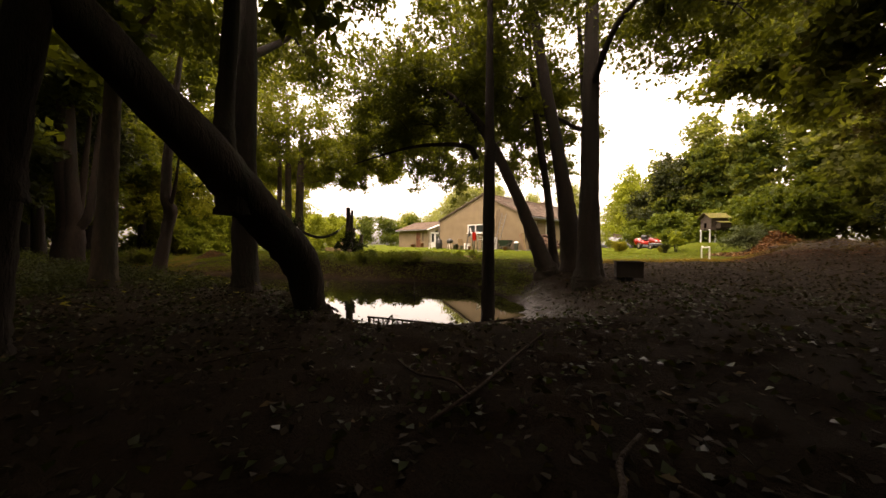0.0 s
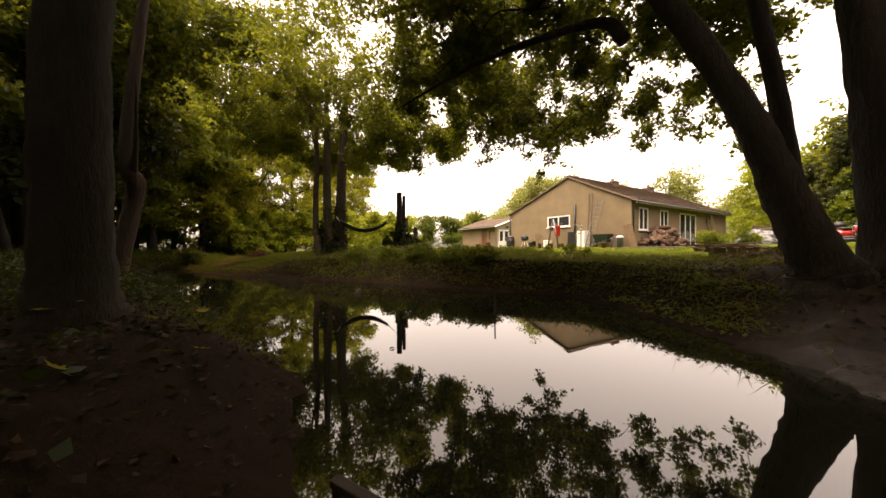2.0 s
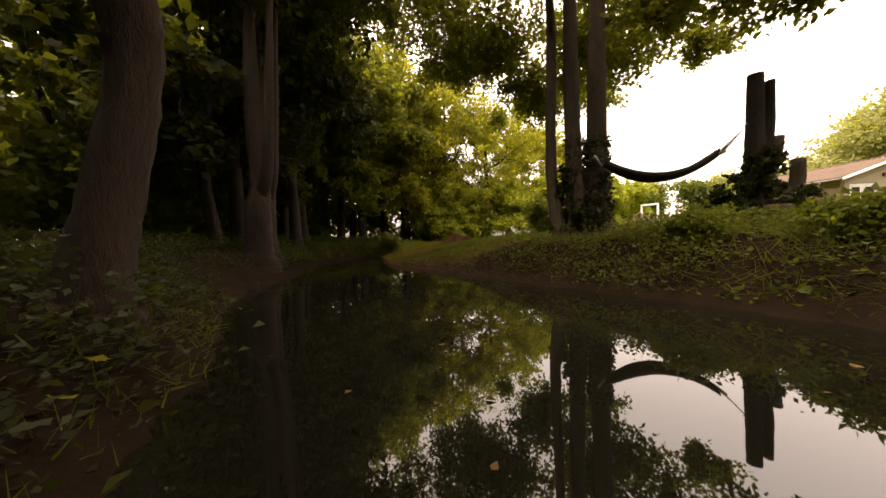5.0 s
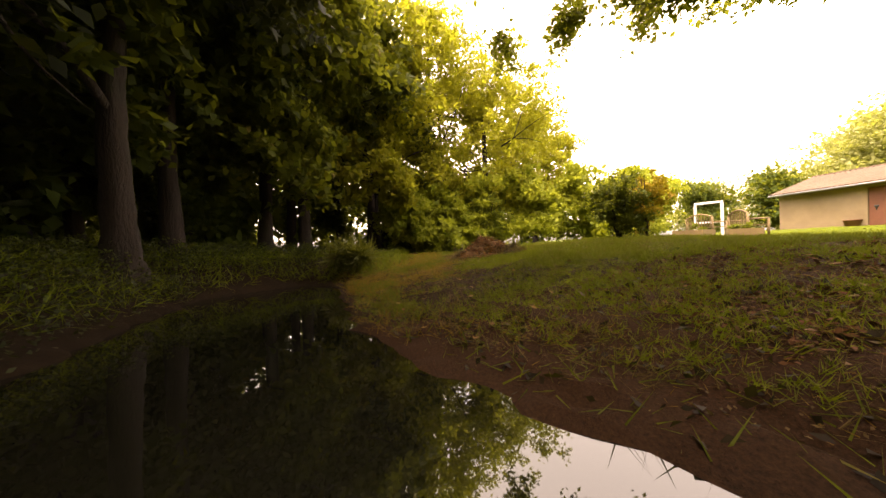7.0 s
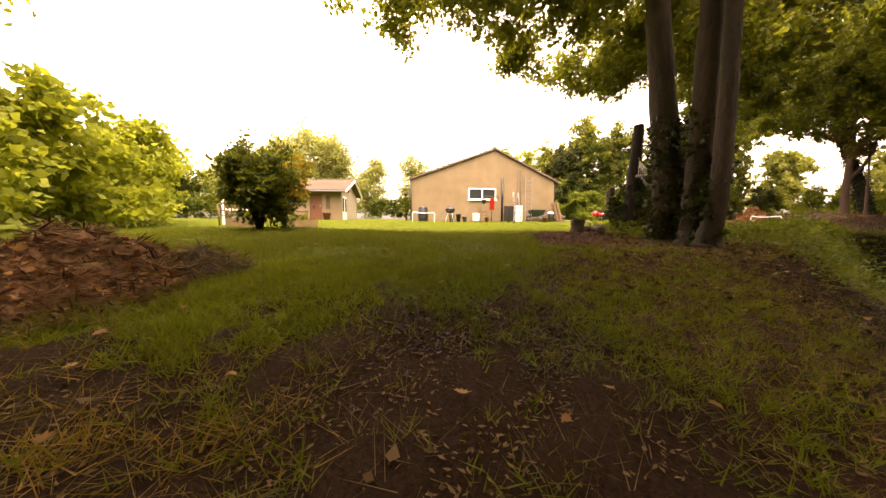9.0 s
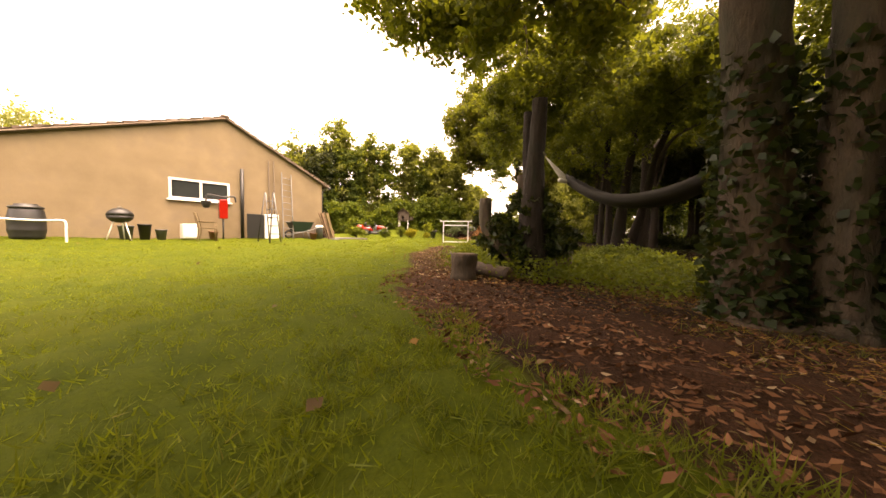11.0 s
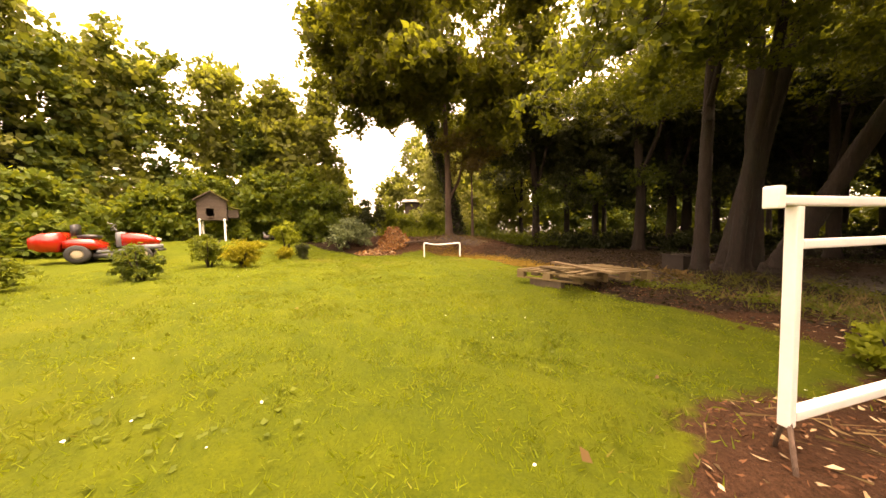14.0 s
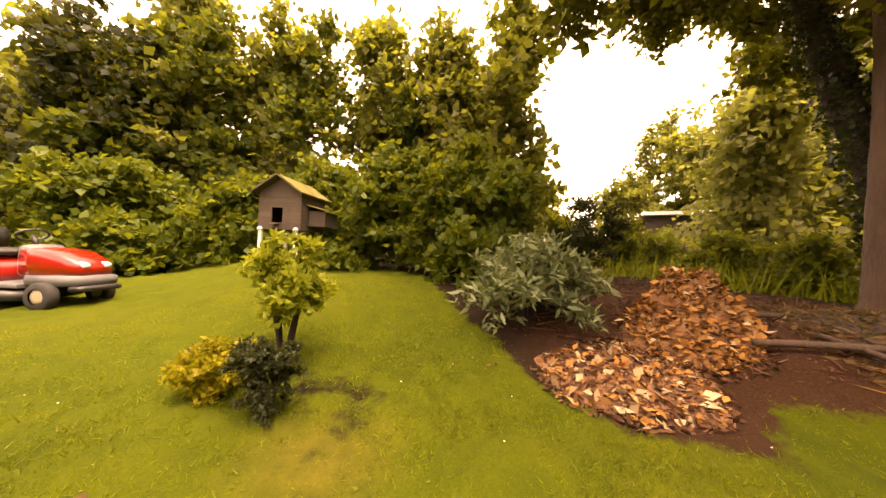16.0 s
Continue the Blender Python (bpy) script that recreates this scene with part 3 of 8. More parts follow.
me.polygons.foreach_set("use_smooth", [True] * len(me.polygons))
me.materials.append(m_ground)
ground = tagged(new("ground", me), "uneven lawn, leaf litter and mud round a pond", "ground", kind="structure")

bm = bmesh.new()
bmesh.ops.create_grid(bm, x_segments=2, y_segments=2, size=1)
for v in bm.verts:
    v.co = Vector((8.0 + v.co.x * 13.0, -17.0 + v.co.y * 7.5, WATER_Z))
tagged(part("water", bm, WATER), "still dark pond water mirroring the sky", "water", kind="structure")

# ---- the house: a rendered bungalow ----
HW, HL, EAVE, RIDGE_X, RIDGE = 9.15, 13.5, 2.45, 5.25, 4.34
house = thing("house", pose(0, 0, 0), "sand-coloured rendered bungalow with a brown tiled roof", "house")


def wall_with_holes(axis, at, thick, a0, a1, z0, z1, holes, top=None):
    """An upright wall along an axis with through openings; top: (peak place, peak height) for a gable."""
    bm = bmesh.new()
    cuts = sorted({a0, a1, *[h[0] for h in holes], *[h[1] for h in holes], *([top[0]] if top else [])})

    def roof(a):
        if not top:
            return z1
        return z1 + (top[1] - z1) * ((a - a0) / (top[0] - a0) if a <= top[0] else (a1 - a) / (a1 - top[0]))

    def slab(p, q, za, zb, zc, zd):
        pts = [(p, za), (q, zb), (q, zc), (p, zd)]
        rows = []
        for off in (0, thick):
            rows.append([bm.verts.new((u, at + off, v) if axis == "x" else (at + off, u, v)) for u, v in pts])
        bm.faces.new(rows[0])
        bm.faces.new(rows[1][::-1])
        for i in range(4):
            j = (i + 1) % 4
            bm.faces.new((rows[0][i], rows[0][j], rows[1][j], rows[1][i]))
    for p, q in zip(cuts, cuts[1:]):
        here = sorted([h for h in holes if h[0] < (p + q) / 2 < h[1]], key=lambda h: h[2])
        lo = z0
        for h in here:
            if h[2] > lo:
                slab(p, q, lo, lo, h[2], h[2])
            lo = h[3]
        slab(p, q, lo, lo, roof(q), roof(p))
    bmesh.ops.remove_doubles(bm, verts=bm.verts, dist=0.0005)
    return bm


part("gable_wall", wall_with_holes("x", 0.0, 0.28, 0, HW, -0.4, EAVE, [(3.58, 5.36, 1.25, 1.98)], (RIDGE_X, RIDGE)), RENDER_WALL, house)
part("rear_gable_wall", wall_with_holes("x", HL - 0.28, 0.28, 0, HW, -0.4, EAVE, [], (RIDGE_X, RIDGE)), RENDER_WALL, house)
SIDE = [(0.75, 1.75, 0.84, 2.10), (3.15, 4.15, 1.0, 2.10), (5.7, 8.1, -0.05, 2.06)]
part("garden_wall", wall_with_holes("y", HW - 0.28, 0.278, 0.28, HL - 0.28, -0.4, EAVE, SIDE), RENDER_WALL, house)
part("far_wall", wall_with_holes("y", 0.002, 0.28, 0.28, HL - 0.28, -0.4, EAVE, []), RENDER_WALL, house)
part("inner_floor", boxed(0.3, HW - 0.3, 0.3, HL - 0.3, -0.15, -0.06), WOOD, house)
part("inner_partition", boxed(5.9, 6.0, 0.3, HL - 0.3, -0.05, 2.4), CREAM, house)


def roof_slope(x_eave, z_eave, x_top, z_top, y0, y1, name, rows=16):
    """Courses of tiles, each lapping the one below."""
    bm = bmesh.new()
    L = math.hypot(x_top - x_eave, z_top - z_eave)
    ux, uz = (x_top - x_eave) / L, (z_top - z_eave) / L
    nx, nz = (-uz, ux) if ux > 0 else (uz, -ux)
    if nz < 0:
        nx, nz = -nx, -nz
    cols = int((y1 - y0) / 0.3)
    rnd = random.Random(5)
    for i in range(rows):
        s0, s1 = L * i / rows, L * (i + 1) / rows + 0.05
        for j in range(cols):
            ya, yb = y0 + (y1 - y0) * j / cols, y0 + (y1 - y0) * (j + 1) / cols - 0.008
            k = rnd.uniform(-0.006, 0.006)
            lift0, lift1 = 0.075 + k, 0.035 + k
            p = []
            for yy in (ya, yb):
                for s, h in ((s0, 0.0), (s0, lift0), (s1, lift1)):
                    p.append(bm.verts.new((x_eave + ux * s + nx * h, yy, z_eave + uz * s + nz * h)))
            bm.faces.new((p[1], p[2], p[5], p[4]))
            bm.faces.new((p[0], p[1], p[4], p[3]))
            bm.faces.new((p[0], p[2], p[1]))
            bm.faces.new((p[3], p[4], p[5]))
    return tagged(part(name, bm, TILE, house), "brown concrete tiles with moss", kind="stuff")


def roof_deck(x_eave, z_eave, x_top, z_top, y0, y1):
    bm = bmesh.new()
    p = [bm.verts.new((x, y, z + dz)) for dz in (-0.06, 0.02) for x, z, y in ((x_eave, z_eave, y0), (x_top, z_top, y0), (x_top, z_top, y1), (x_eave, z_eave, y1))]
    for f in ((0, 1, 2, 3), (4, 5, 6, 7), (0, 1, 5, 4), (1, 2, 6, 5), (2, 3, 7, 6), (3, 0, 4, 7)):
        bm.faces.new([p[i] for i in f])
    return part("roof_deck", bm, WOOD, house)


drop_r = (RIDGE - EAVE) / (HW - RIDGE_X) * 0.3
drop_l = (RIDGE - EAVE) / RIDGE_X * 0.12
roof_deck(HW + 0.3, EAVE - drop_r + 0.07, RIDGE_X, RIDGE + 0.07, -0.06, HL + 0.1)
roof_deck(-0.12, EAVE - drop_l + 0.07, RIDGE_X, RIDGE + 0.07, -0.06, HL + 0.1)
roof_slope(HW + 0.32, EAVE - drop_r + 0.09, RIDGE_X, RIDGE + 0.09, -0.08, HL + 0.1, "roof_tiles")
roof_slope(-0.14, EAVE - drop_l + 0.09, RIDGE_X, RIDGE + 0.09, -0.08, HL + 0.1, "roof_tiles")
bm = bmesh.new()
rk = random.Random(9)
for i in range(32):
    y = -0.1 + i * 0.425
    box(bm, RIDGE_X - 0.13, RIDGE_X + 0.13, y, y + 0.44, RIDGE + 0.10 + rk.uniform(0, 0.012), RIDGE + 0.20, 0.05)
part("ridge_tiles", bm, TILE, house)
for x_end, z_end, nm in ((HW + 0.3, EAVE - drop_r, "verge"), (-0.12, EAVE - drop_l, "verge")):
    v, f = tube_data([(x_end, -0.09, z_end + 0.04, 0.045), (RIDGE_X, -0.09, RIDGE + 0.05, 0.045)], 4, 1)
    mesh_part(nm, [tuple(q) for q in v], f, WOOD, house, "dark timber barge board")
rod("gutter", [(HW + 0.36, -0.1, EAVE - 0.12), (HW + 0.36, HL, EAVE - 0.12)], 0.055, GREY, house)
part("fascia", boxed(HW + 0.27, HW + 0.30, -0.05, HL, EAVE - 0.22, EAVE - 0.06), WHITE, house)
rod("downpipe", [(HW + 0.36, 0.1, EAVE - 0.14), (HW + 0.06, 0.08, EAVE - 0.32), (HW + 0.06, 0.08, -0.1)], 0.04, BLACK, house)
rod("downpipe", [(-0.02, -0.06, EAVE - 0.02), (-0.02, -0.06, -0.1)], 0.045, BLACK, house)
rod("soil_pipe", [(5.76, -0.075, -0.12), (5.76, -0.075, 2.6)], 0.065, BLACK, house)
for y, h in ((5.0, 0.34), (10.2, 0.42)):
    bm = boxed(RIDGE_X - 0.3, RIDGE_X + 0.3, y - 0.3, y + 0.3, RIDGE - 0.3, RIDGE + h, 0.02)
    box(bm, RIDGE_X - 0.36, RIDGE_X + 0.36, y - 0.36, y + 0.36, RIDGE + h - 0.1, RIDGE + h, 0.02)
    ch = part("chimney", bm, TILE, house, "low brick chimney stack")
    rod("chimney_pot", [(RIDGE_X, y, RIDGE + h - 0.02), (RIDGE_X, y, RIDGE + h + 0.22)], 0.11, TERRA, ch)


def window(parent, axis, at, a0, a1, z0, z1, panes, name="window", sill=True):
    """A white framed window set in an opening; at: the frame's outer face."""
    def slab(p, q, za, zb, d0, d1, bm):
        return box(bm, p, q, at + d0, at + d1, za, zb) if axis == "x" else box(bm, at - d1, at - d0, p, q, za, zb)
    t = 0.075
    bm = bmesh.new()
    for p, q, za, zb in ((a0, a1, z0, z0 + t), (a0, a1, z1 - t, z1), (a0, a0 + t, z0 + t, z1 - t), (a1 - t, a1, z0 + t, z1 - t)):
        slab(p, q, za, zb, 0, 0.07, bm)
    win = part(name, bm, WHITE, parent, "white plastic window frame")
    w = (a1 - a0 - 2 * t) / panes
    for i in range(panes):
        p = a0 + t + i * w
        if i:
            part("mullion", slab(p - 0.04, p + 0.04, z0 + t, z1 - t, 0.002, 0.066, bmesh.new()), WHITE, win)
        part("pane", slab(p + (0.04 if i else 0), p + w - (0.04 if i < panes - 1 else 0), z0 + t, z1 - t, 0.03, 0.04, bmesh.new()), DARK_GLASS, win)
    if sill:
        part("sill", slab(a0 - 0.06, a1 + 0.06, z0 - 0.05, z0 + 0.0, -0.07, 0.05, bmesh.new()), WHITE, win)
    return win


window(house, "x", -0.015, 3.58, 5.36, 1.25, 1.98, 2)
window(house, "y", HW + 0.012, 0.75, 1.75, 0.84, 2.10, 2)
window(house, "y", HW + 0.012, 3.15, 4.15, 1.0, 2.10, 2)
patio = window(house, "y", HW + 0.012, 5.7, 8.1, -0.05, 2.06, 3, "patio_door", False)
part("curtain", boxed(HW - 0.20, HW - 0.16, 6.55, 7.1, 0.05, 1.95, 0.01), WOOD_RED, patio, "dark red curtain")

# ---- the outbuilding ----
shed = thing("outbuilding", pose(0, 0, 0), "low cream outbuilding with a pale brown pantile roof", "outbuilding")
SX0, SX1, SY0, SY1, SRY, SRZ, SWZ = -10.6, -5.0, 2.7, 7.9, 5.3, 2.82, 1.93
part("front_wall", wall_with_holes("x", SY0, 0.2, SX0, SX1, -0.3, SWZ, [(-7.15, -6.3, -0.1, 1.75), (-6.05, -5.75, 0.7, 1.6)]), RENDER_WALL, shed)
part("back_wall", wall_with_holes("x", SY1 - 0.2, 0.2, SX0, SX1, -0.3, SWZ, []), RENDER_WALL, shed)
part("end_wall", wall_with_holes("y", SX1 - 0.2, 0.2, SY0 + 0.2, SY1 - 0.2, -0.3, SWZ, [(3.15, 4.55, -0.1, 1.72)], (SRY, SRZ)), CREAM, shed, "cream painted end wall")
part("end_wall", wall_with_holes("y", SX0, 0.2, SY0 + 0.2, SY1 - 0.2, -0.3, SWZ, [], (SRY, SRZ)), RENDER_WALL, shed)
for a, c in ((3.17, 3.845), (3.855, 4.53)):
    leaf_door = part("glazed_door", boxed(SX1 - 0.09, SX1 - 0.04, a, c, -0.08, 1.70, 0.006), WHITE, shed, "white glazed double door")
    part("pane", boxed(SX1 - 0.038, SX1 - 0.032, a + 0.14, c - 0.14, 0.55, 1.52), DARK_GLASS, leaf_door)
dr = part("door", boxed(-7.13, -6.32, SY0 + 0.05, SY0 + 0.10, -0.1, 1.74), WOOD_RED, shed, "red-brown boarded door")
part("handle", boxed(-6.47, -6.41, SY0 + 0.0, SY0 + 0.05, 0.85, 1.0), STEEL, dr)
part("shutter", boxed(-6.04, -5.76, SY0 + 0.05, SY0 + 0.09, 0.71, 1.59), WOOD, shed, "weathered timber shutter")
part("gable_lamp", boxed(SX1 + 0.002, SX1 + 0.10, SRY - 0.55, SRY - 0.37, 2.02, 2.2, 0.03), WOOD_RED, shed, "small brown lamp on the gable")
for side in (0, 1):
    ye = SY0 - 0.42 if side == 0 else SY1 + 0.3
    rows_, cols_ = 9, 30
    bm = bmesh.new()
    x0_, x1_, z0_, z1_ = SX0 - 0.2, SX1 + 0.42, SWZ + 0.02, SRZ + 0.2
    for i in range(rows_):
        for j in range(cols_):
            f0, f1 = i / rows_, (i + 1) / rows_ + 0.02
            xa, xb = x0_ + (x1_ - x0_) * j / cols_, x0_ + (x1_ - x0_) * (j + 1) / cols_
            q = []
            for xx, hump in ((xa, 0.0), ((xa + xb) / 2, 0.035), (xb, 0.0)):
                q.append([bm.verts.new((xx, ye + (SRY - ye) * f, z0_ + (z1_ - z0_) * f + hump + dz)) for f, dz in ((f0, -0.02), (f0, 0.05), (f1, 0.03))])
            for u, v_ in zip(q, q[1:]):
                bm.faces.new((u[0], v_[0], v_[1], u[1]))
                bm.faces.new((u[1], v_[1], v_[2], u[2]))
    tagged(part("roof_tiles", bm, TILE_PALE, shed, "pale brown pantiles"), kind="stuff")
    bm = bmesh.new()
    pts_ = [bm.verts.new((xx, yy, zz + dz)) for dz in (-0.07, -0.03) for xx, yy, zz in ((x0_, ye, z0_), (x1_, ye, z0_), (x1_, SRY, z1_), (x0_, SRY, z1_))]
    for fc in ((0, 1, 2, 3), (4, 5, 6, 7), (0, 1, 5, 4), (1, 2, 6, 5), (2, 3, 7, 6), (3, 0, 4, 7)):
        bm.faces.new([pts_[i] for i in fc])
    part("roof_deck", bm, WOOD, shed)
    v, f = tube_data([(x1_ + 0.01, ye, z0_ - 0.06, 0.075), (x1_ + 0.01, SRY, z1_ - 0.06, 0.075)], 4, 1)
    mesh_part("barge_board", [tuple(q) for q in v], f, WHITE, shed, "white painted barge board")
bm = bmesh.new()
for i in range(16):
    xx = SX0 - 0.2 + i * 0.385
    box(bm, xx, xx + 0.4, SRY - 0.1, SRY + 0.1, SRZ + 0.19, SRZ + 0.29, 0.04)
part("ridge_tiles", bm, TILE_PALE, shed)
rod("gutter", [(SX0 - 0.2, SY0 - 0.47, SWZ - 0.03), (SX1 + 0.4, SY0 - 0.47, SWZ - 0.03)], 0.05, GREY, shed)


# ---- trees ----
def tree(name, label, trunks, blobs, leaf, size, bark, seed, clump=0.45, category="tree", group="", hang=0.25, limbs=True, extra=None):
    """trunks: lists of (x, y, z, radius); blobs: the crown's masses."""
    rng = np.random.default_rng(seed)
    bx, by, bz, _ = trunks[0][0]
    t = thing(name, pose(0, 0, 0), label, category, group)
    for pts in trunks:
        r0 = pts[0][3]
        foot = [(pts[0][0], pts[0][1], pts[0][2] - 0.35, r0 * 1.55), (pts[0][0], pts[0][1], pts[0][2] + 0.02, r0 * 1.38), (pts[0][0] * 0.8 + pts[1][0] * 0.2, pts[0][1] * 0.8 + pts[1][1] * 0.2, pts[0][2] * 0.8 + pts[1][2] * 0.2, r0 * 1.04)]
        v, f = tube_data(foot + list(pts[1:]), 16, 9, 0.15, rng)
        mesh_part("trunk", [tuple(q) for q in v], f, bark, t, "", True)
    if limbs:
        pieces = []
        nodes = [(np.array(p[:3], float), p[3]) for tr in trunks for p in tr[1:]]
        left = [np.array(q[:3]) for q in blobs]
        reach = [q[3:6] for q in blobs]
        while left:
            best = min(((np.linalg.norm(c - nd[0]) + (2.0 if nd[0][2] > c[2] + 0.8 else 0), i, j) for i, c in enumerate(left) for j, nd in enumerate(nodes)), key=lambda q: q[0])
            c, (a, ra), ext = left.pop(best[1]), nodes[best[2]], reach.pop(best[1])
            r = max(0.012, min(0.09, ra * 0.5))
            mid = (a + c) / 2 + rng.uniform(-0.2, 0.2, 3) + (0, 0, 0.12)
            pieces.append(tube_data([(*a, r), (*mid, r * 0.75), (*c, r * 0.5)], 6, 5))
            nodes.append((c, r * 0.75))
            for _ in range(4):
                e = c + rng.uniform(-0.85, 0.85, 3) * ext
                pieces.append(tube_data([(*c, r * 0.4), (*((c + e) / 2 + rng.uniform(-0.12, 0.12, 3)), r * 0.26), (*e, 0.004)], 5, 3))
        v, f = joined(pieces)
        tagged(mesh_part("branchwork", v, f, bark, t, "", True), kind="stuff")
    pts = crown_points(blobs, rng, clump)
    leaf_mesh("crown", pts, size, leaf, rng, t, "", 0.15, 0.62, hang)
    return t


# three-stemmed maple on the bank, hammock tree
rm = random.Random(43)
bz = gz(5.05, -14.8)
MX, MY = 5.05, -14.8
tree("maple_tree", "three-stemmed maple with ivy at its foot and spreading crown", [
    [(4.93, -14.33, bz, 0.26), (4.86, -14.28, bz + 1.3, 0.215), (4.75, -14.2, bz + 2.6, 0.195), (4.58, -14.08, bz + 4.6, 0.165), (4.4, -13.9, bz + 8.0, 0.06)],
    [(4.97, -14.76, bz, 0.20), (4.96, -14.78, bz + 1.4, 0.165), (4.96, -14.8, bz + 3.0, 0.15), (4.93, -14.8, bz + 5.0, 0.12), (4.9, -14.85, bz + 8.0, 0.04)],
    [(4.92, -15.05, bz, 0.15), (4.90, -15.2, bz + 0.9, 0.115), (4.90, -15.22, bz + 2.2, 0.105), (4.92, -15.18, bz + 4.2, 0.09), (4.98, -15.3, bz + 7.0, 0.04)]],
     [(MX + 1.2 * (x - MX), MY + 1.15 * (y - MY), z, rx * 1.15, ry * 1.15, rz * 1.1, k) for x, y, z, rx, ry, rz, k in [(MX, MY, 7.6, 2.8, 2.8, 1.7, 9000), (MX + 0.6, MY + 2.2, 5.3, 1.6, 1.5, 0.9, 5200), (MX - 1.6, MY + 1.6, 5.2, 1.7, 1.6, 0.9, 5200), (MX + 1.7, MY + 0.4, 5.4, 1.4, 1.4, 0.8, 3600), (MX - 2.2, MY - 0.6, 4.9, 1.5, 1.5, 0.8, 4600),
      (MX - 0.6, MY - 2.0, 5.3, 1.6, 1.6, 0.9, 4200), (MX + 1.4, MY - 1.5, 5.6, 1.4, 1.4, 0.8, 3200), (MX + 1.0, MY + 3.2, 4.5, 1.1, 1.1, 0.6, 2600), (MX + 0.7, MY + 4.3, 4.5, 1.0, 0.9, 0.55, 2200), (MX + 0.3, MY + 5.0, 4.7, 0.7, 0.7, 0.4, 1100),
      (MX - 3.0, MY + 0.6, 4.3, 1.2, 1.2, 0.5, 3000), (MX - 2.4, MY + 2.2, 4.4, 1.3, 1.2, 0.6, 3000), (MX - 3.9, MY + 0.6, 4.2, 1.0, 1.0, 0.5, 2400), (MX - 4.8, MY + 0.9, 4.4, 0.8, 0.8, 0.4, 1300), (MX - 4.4, MY + 2.4, 4.8, 1.0, 1.0, 0.5, 1700), (MX - 6.0, MY - 1.3, 4.3, 0.5, 0.5, 0.35, 500), (MX - 5.2, MY - 0.4, 4.5, 0.6, 0.6, 0.4, 700), (MX - 1.8, MY - 1.6, 4.4, 1.0, 1.0, 0.5, 2000),
      (MX + 1.6, MY + 1.7, 3.9, 0.9, 0.9, 0.5, 1700), (MX + 0.6, MY + 2.8, 3.7, 0.7, 0.7, 0.4, 1200), (MX + 1.6, MY - 0.8, 4.3, 0.9, 0.9, 0.5, 1500), (MX + 0.3, MY + 1.4, 3.6, 0.8, 0.8, 0.4, 1300), (MX - 1.2, MY + 0.9, 3.9, 0.8, 0.8, 0.4, 1300), (MX - 1.3, MY + 3.0, 4.2, 0.9, 0.9, 0.45, 1600)]] +
     [(rm.uniform(6.0, 10.8), rm.uniform(-12.8, -8.8), rm.uniform(4.3, 6.4), rm.uniform(0.5, 0.9), rm.uniform(0.5, 0.9), rm.uniform(0.3, 0.6), 620) for _ in range(30)],
     LEAF_ACER, 0.13, BARK_PALE, 11, 0.30)

# alders by the pond, one leaning over the water
bz = gz(17.5, -11.4)
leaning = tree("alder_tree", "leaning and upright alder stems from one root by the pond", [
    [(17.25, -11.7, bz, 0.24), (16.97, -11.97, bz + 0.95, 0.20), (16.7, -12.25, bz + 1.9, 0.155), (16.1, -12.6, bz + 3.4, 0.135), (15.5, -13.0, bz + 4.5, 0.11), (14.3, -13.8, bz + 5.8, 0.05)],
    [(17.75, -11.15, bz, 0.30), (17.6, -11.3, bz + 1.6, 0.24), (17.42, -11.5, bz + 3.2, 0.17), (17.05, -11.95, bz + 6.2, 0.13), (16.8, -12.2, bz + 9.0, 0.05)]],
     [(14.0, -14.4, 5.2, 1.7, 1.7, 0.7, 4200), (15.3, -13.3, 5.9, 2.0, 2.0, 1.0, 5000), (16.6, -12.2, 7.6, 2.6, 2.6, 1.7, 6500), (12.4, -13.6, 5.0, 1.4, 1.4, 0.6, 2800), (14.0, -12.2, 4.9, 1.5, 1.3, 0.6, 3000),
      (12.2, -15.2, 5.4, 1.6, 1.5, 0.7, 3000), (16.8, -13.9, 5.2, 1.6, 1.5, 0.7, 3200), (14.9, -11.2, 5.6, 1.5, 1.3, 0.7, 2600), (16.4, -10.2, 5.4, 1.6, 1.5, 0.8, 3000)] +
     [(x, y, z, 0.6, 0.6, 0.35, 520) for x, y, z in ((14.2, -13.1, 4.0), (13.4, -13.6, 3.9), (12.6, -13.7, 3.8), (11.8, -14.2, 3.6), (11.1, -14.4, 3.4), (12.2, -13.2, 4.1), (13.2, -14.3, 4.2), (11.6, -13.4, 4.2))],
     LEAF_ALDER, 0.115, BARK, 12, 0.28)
v, f = tube_data([(15.6, -12.8, 2.75, 0.09), (15.3, -12.9, 3.15, 0.075), (14.2, -13.2, 3.38, 0.06), (13.07, -13.63, 3.4, 0.045), (11.19, -14.4, 3.12, 0.015)], 9, 6, 0.12, np.random.default_rng(121))
mesh_part("limb", [tuple(q) for q in v], f, BARK, leaning, "", True)
rc = random.Random(8)
bz = gz(16.9, -10.6)
tree("alder_tree", "slim alder whose leafy sprays hang over the pond", [
    [(16.9, -10.6, bz, 0.13), (16.7, -10.7, bz + 2.2, 0.11), (16.4, -10.9, bz + 4.6, 0.09), (16.2, -11.2, bz + 8.0, 0.03)]],
     [(rc.uniform(9.8, 16.5), rc.uniform(-14.8, -9.8), rc.uniform(3.4, 6.2), rc.uniform(0.5, 0.95), rc.uniform(0.5, 0.95), rc.uniform(0.3, 0.55), 440) for _ in range(100)] +
     [(rc.uniform(11.2, 15.0), rc.uniform(-11.6, -9.9), rc.uniform(2.5, 3.2), 0.3, 0.3, 0.3, 130) for _ in range(12)],
     LEAF_ALDER, 0.11, BARK, 19, 0.26)
bz = gz(17.75, -11.15)
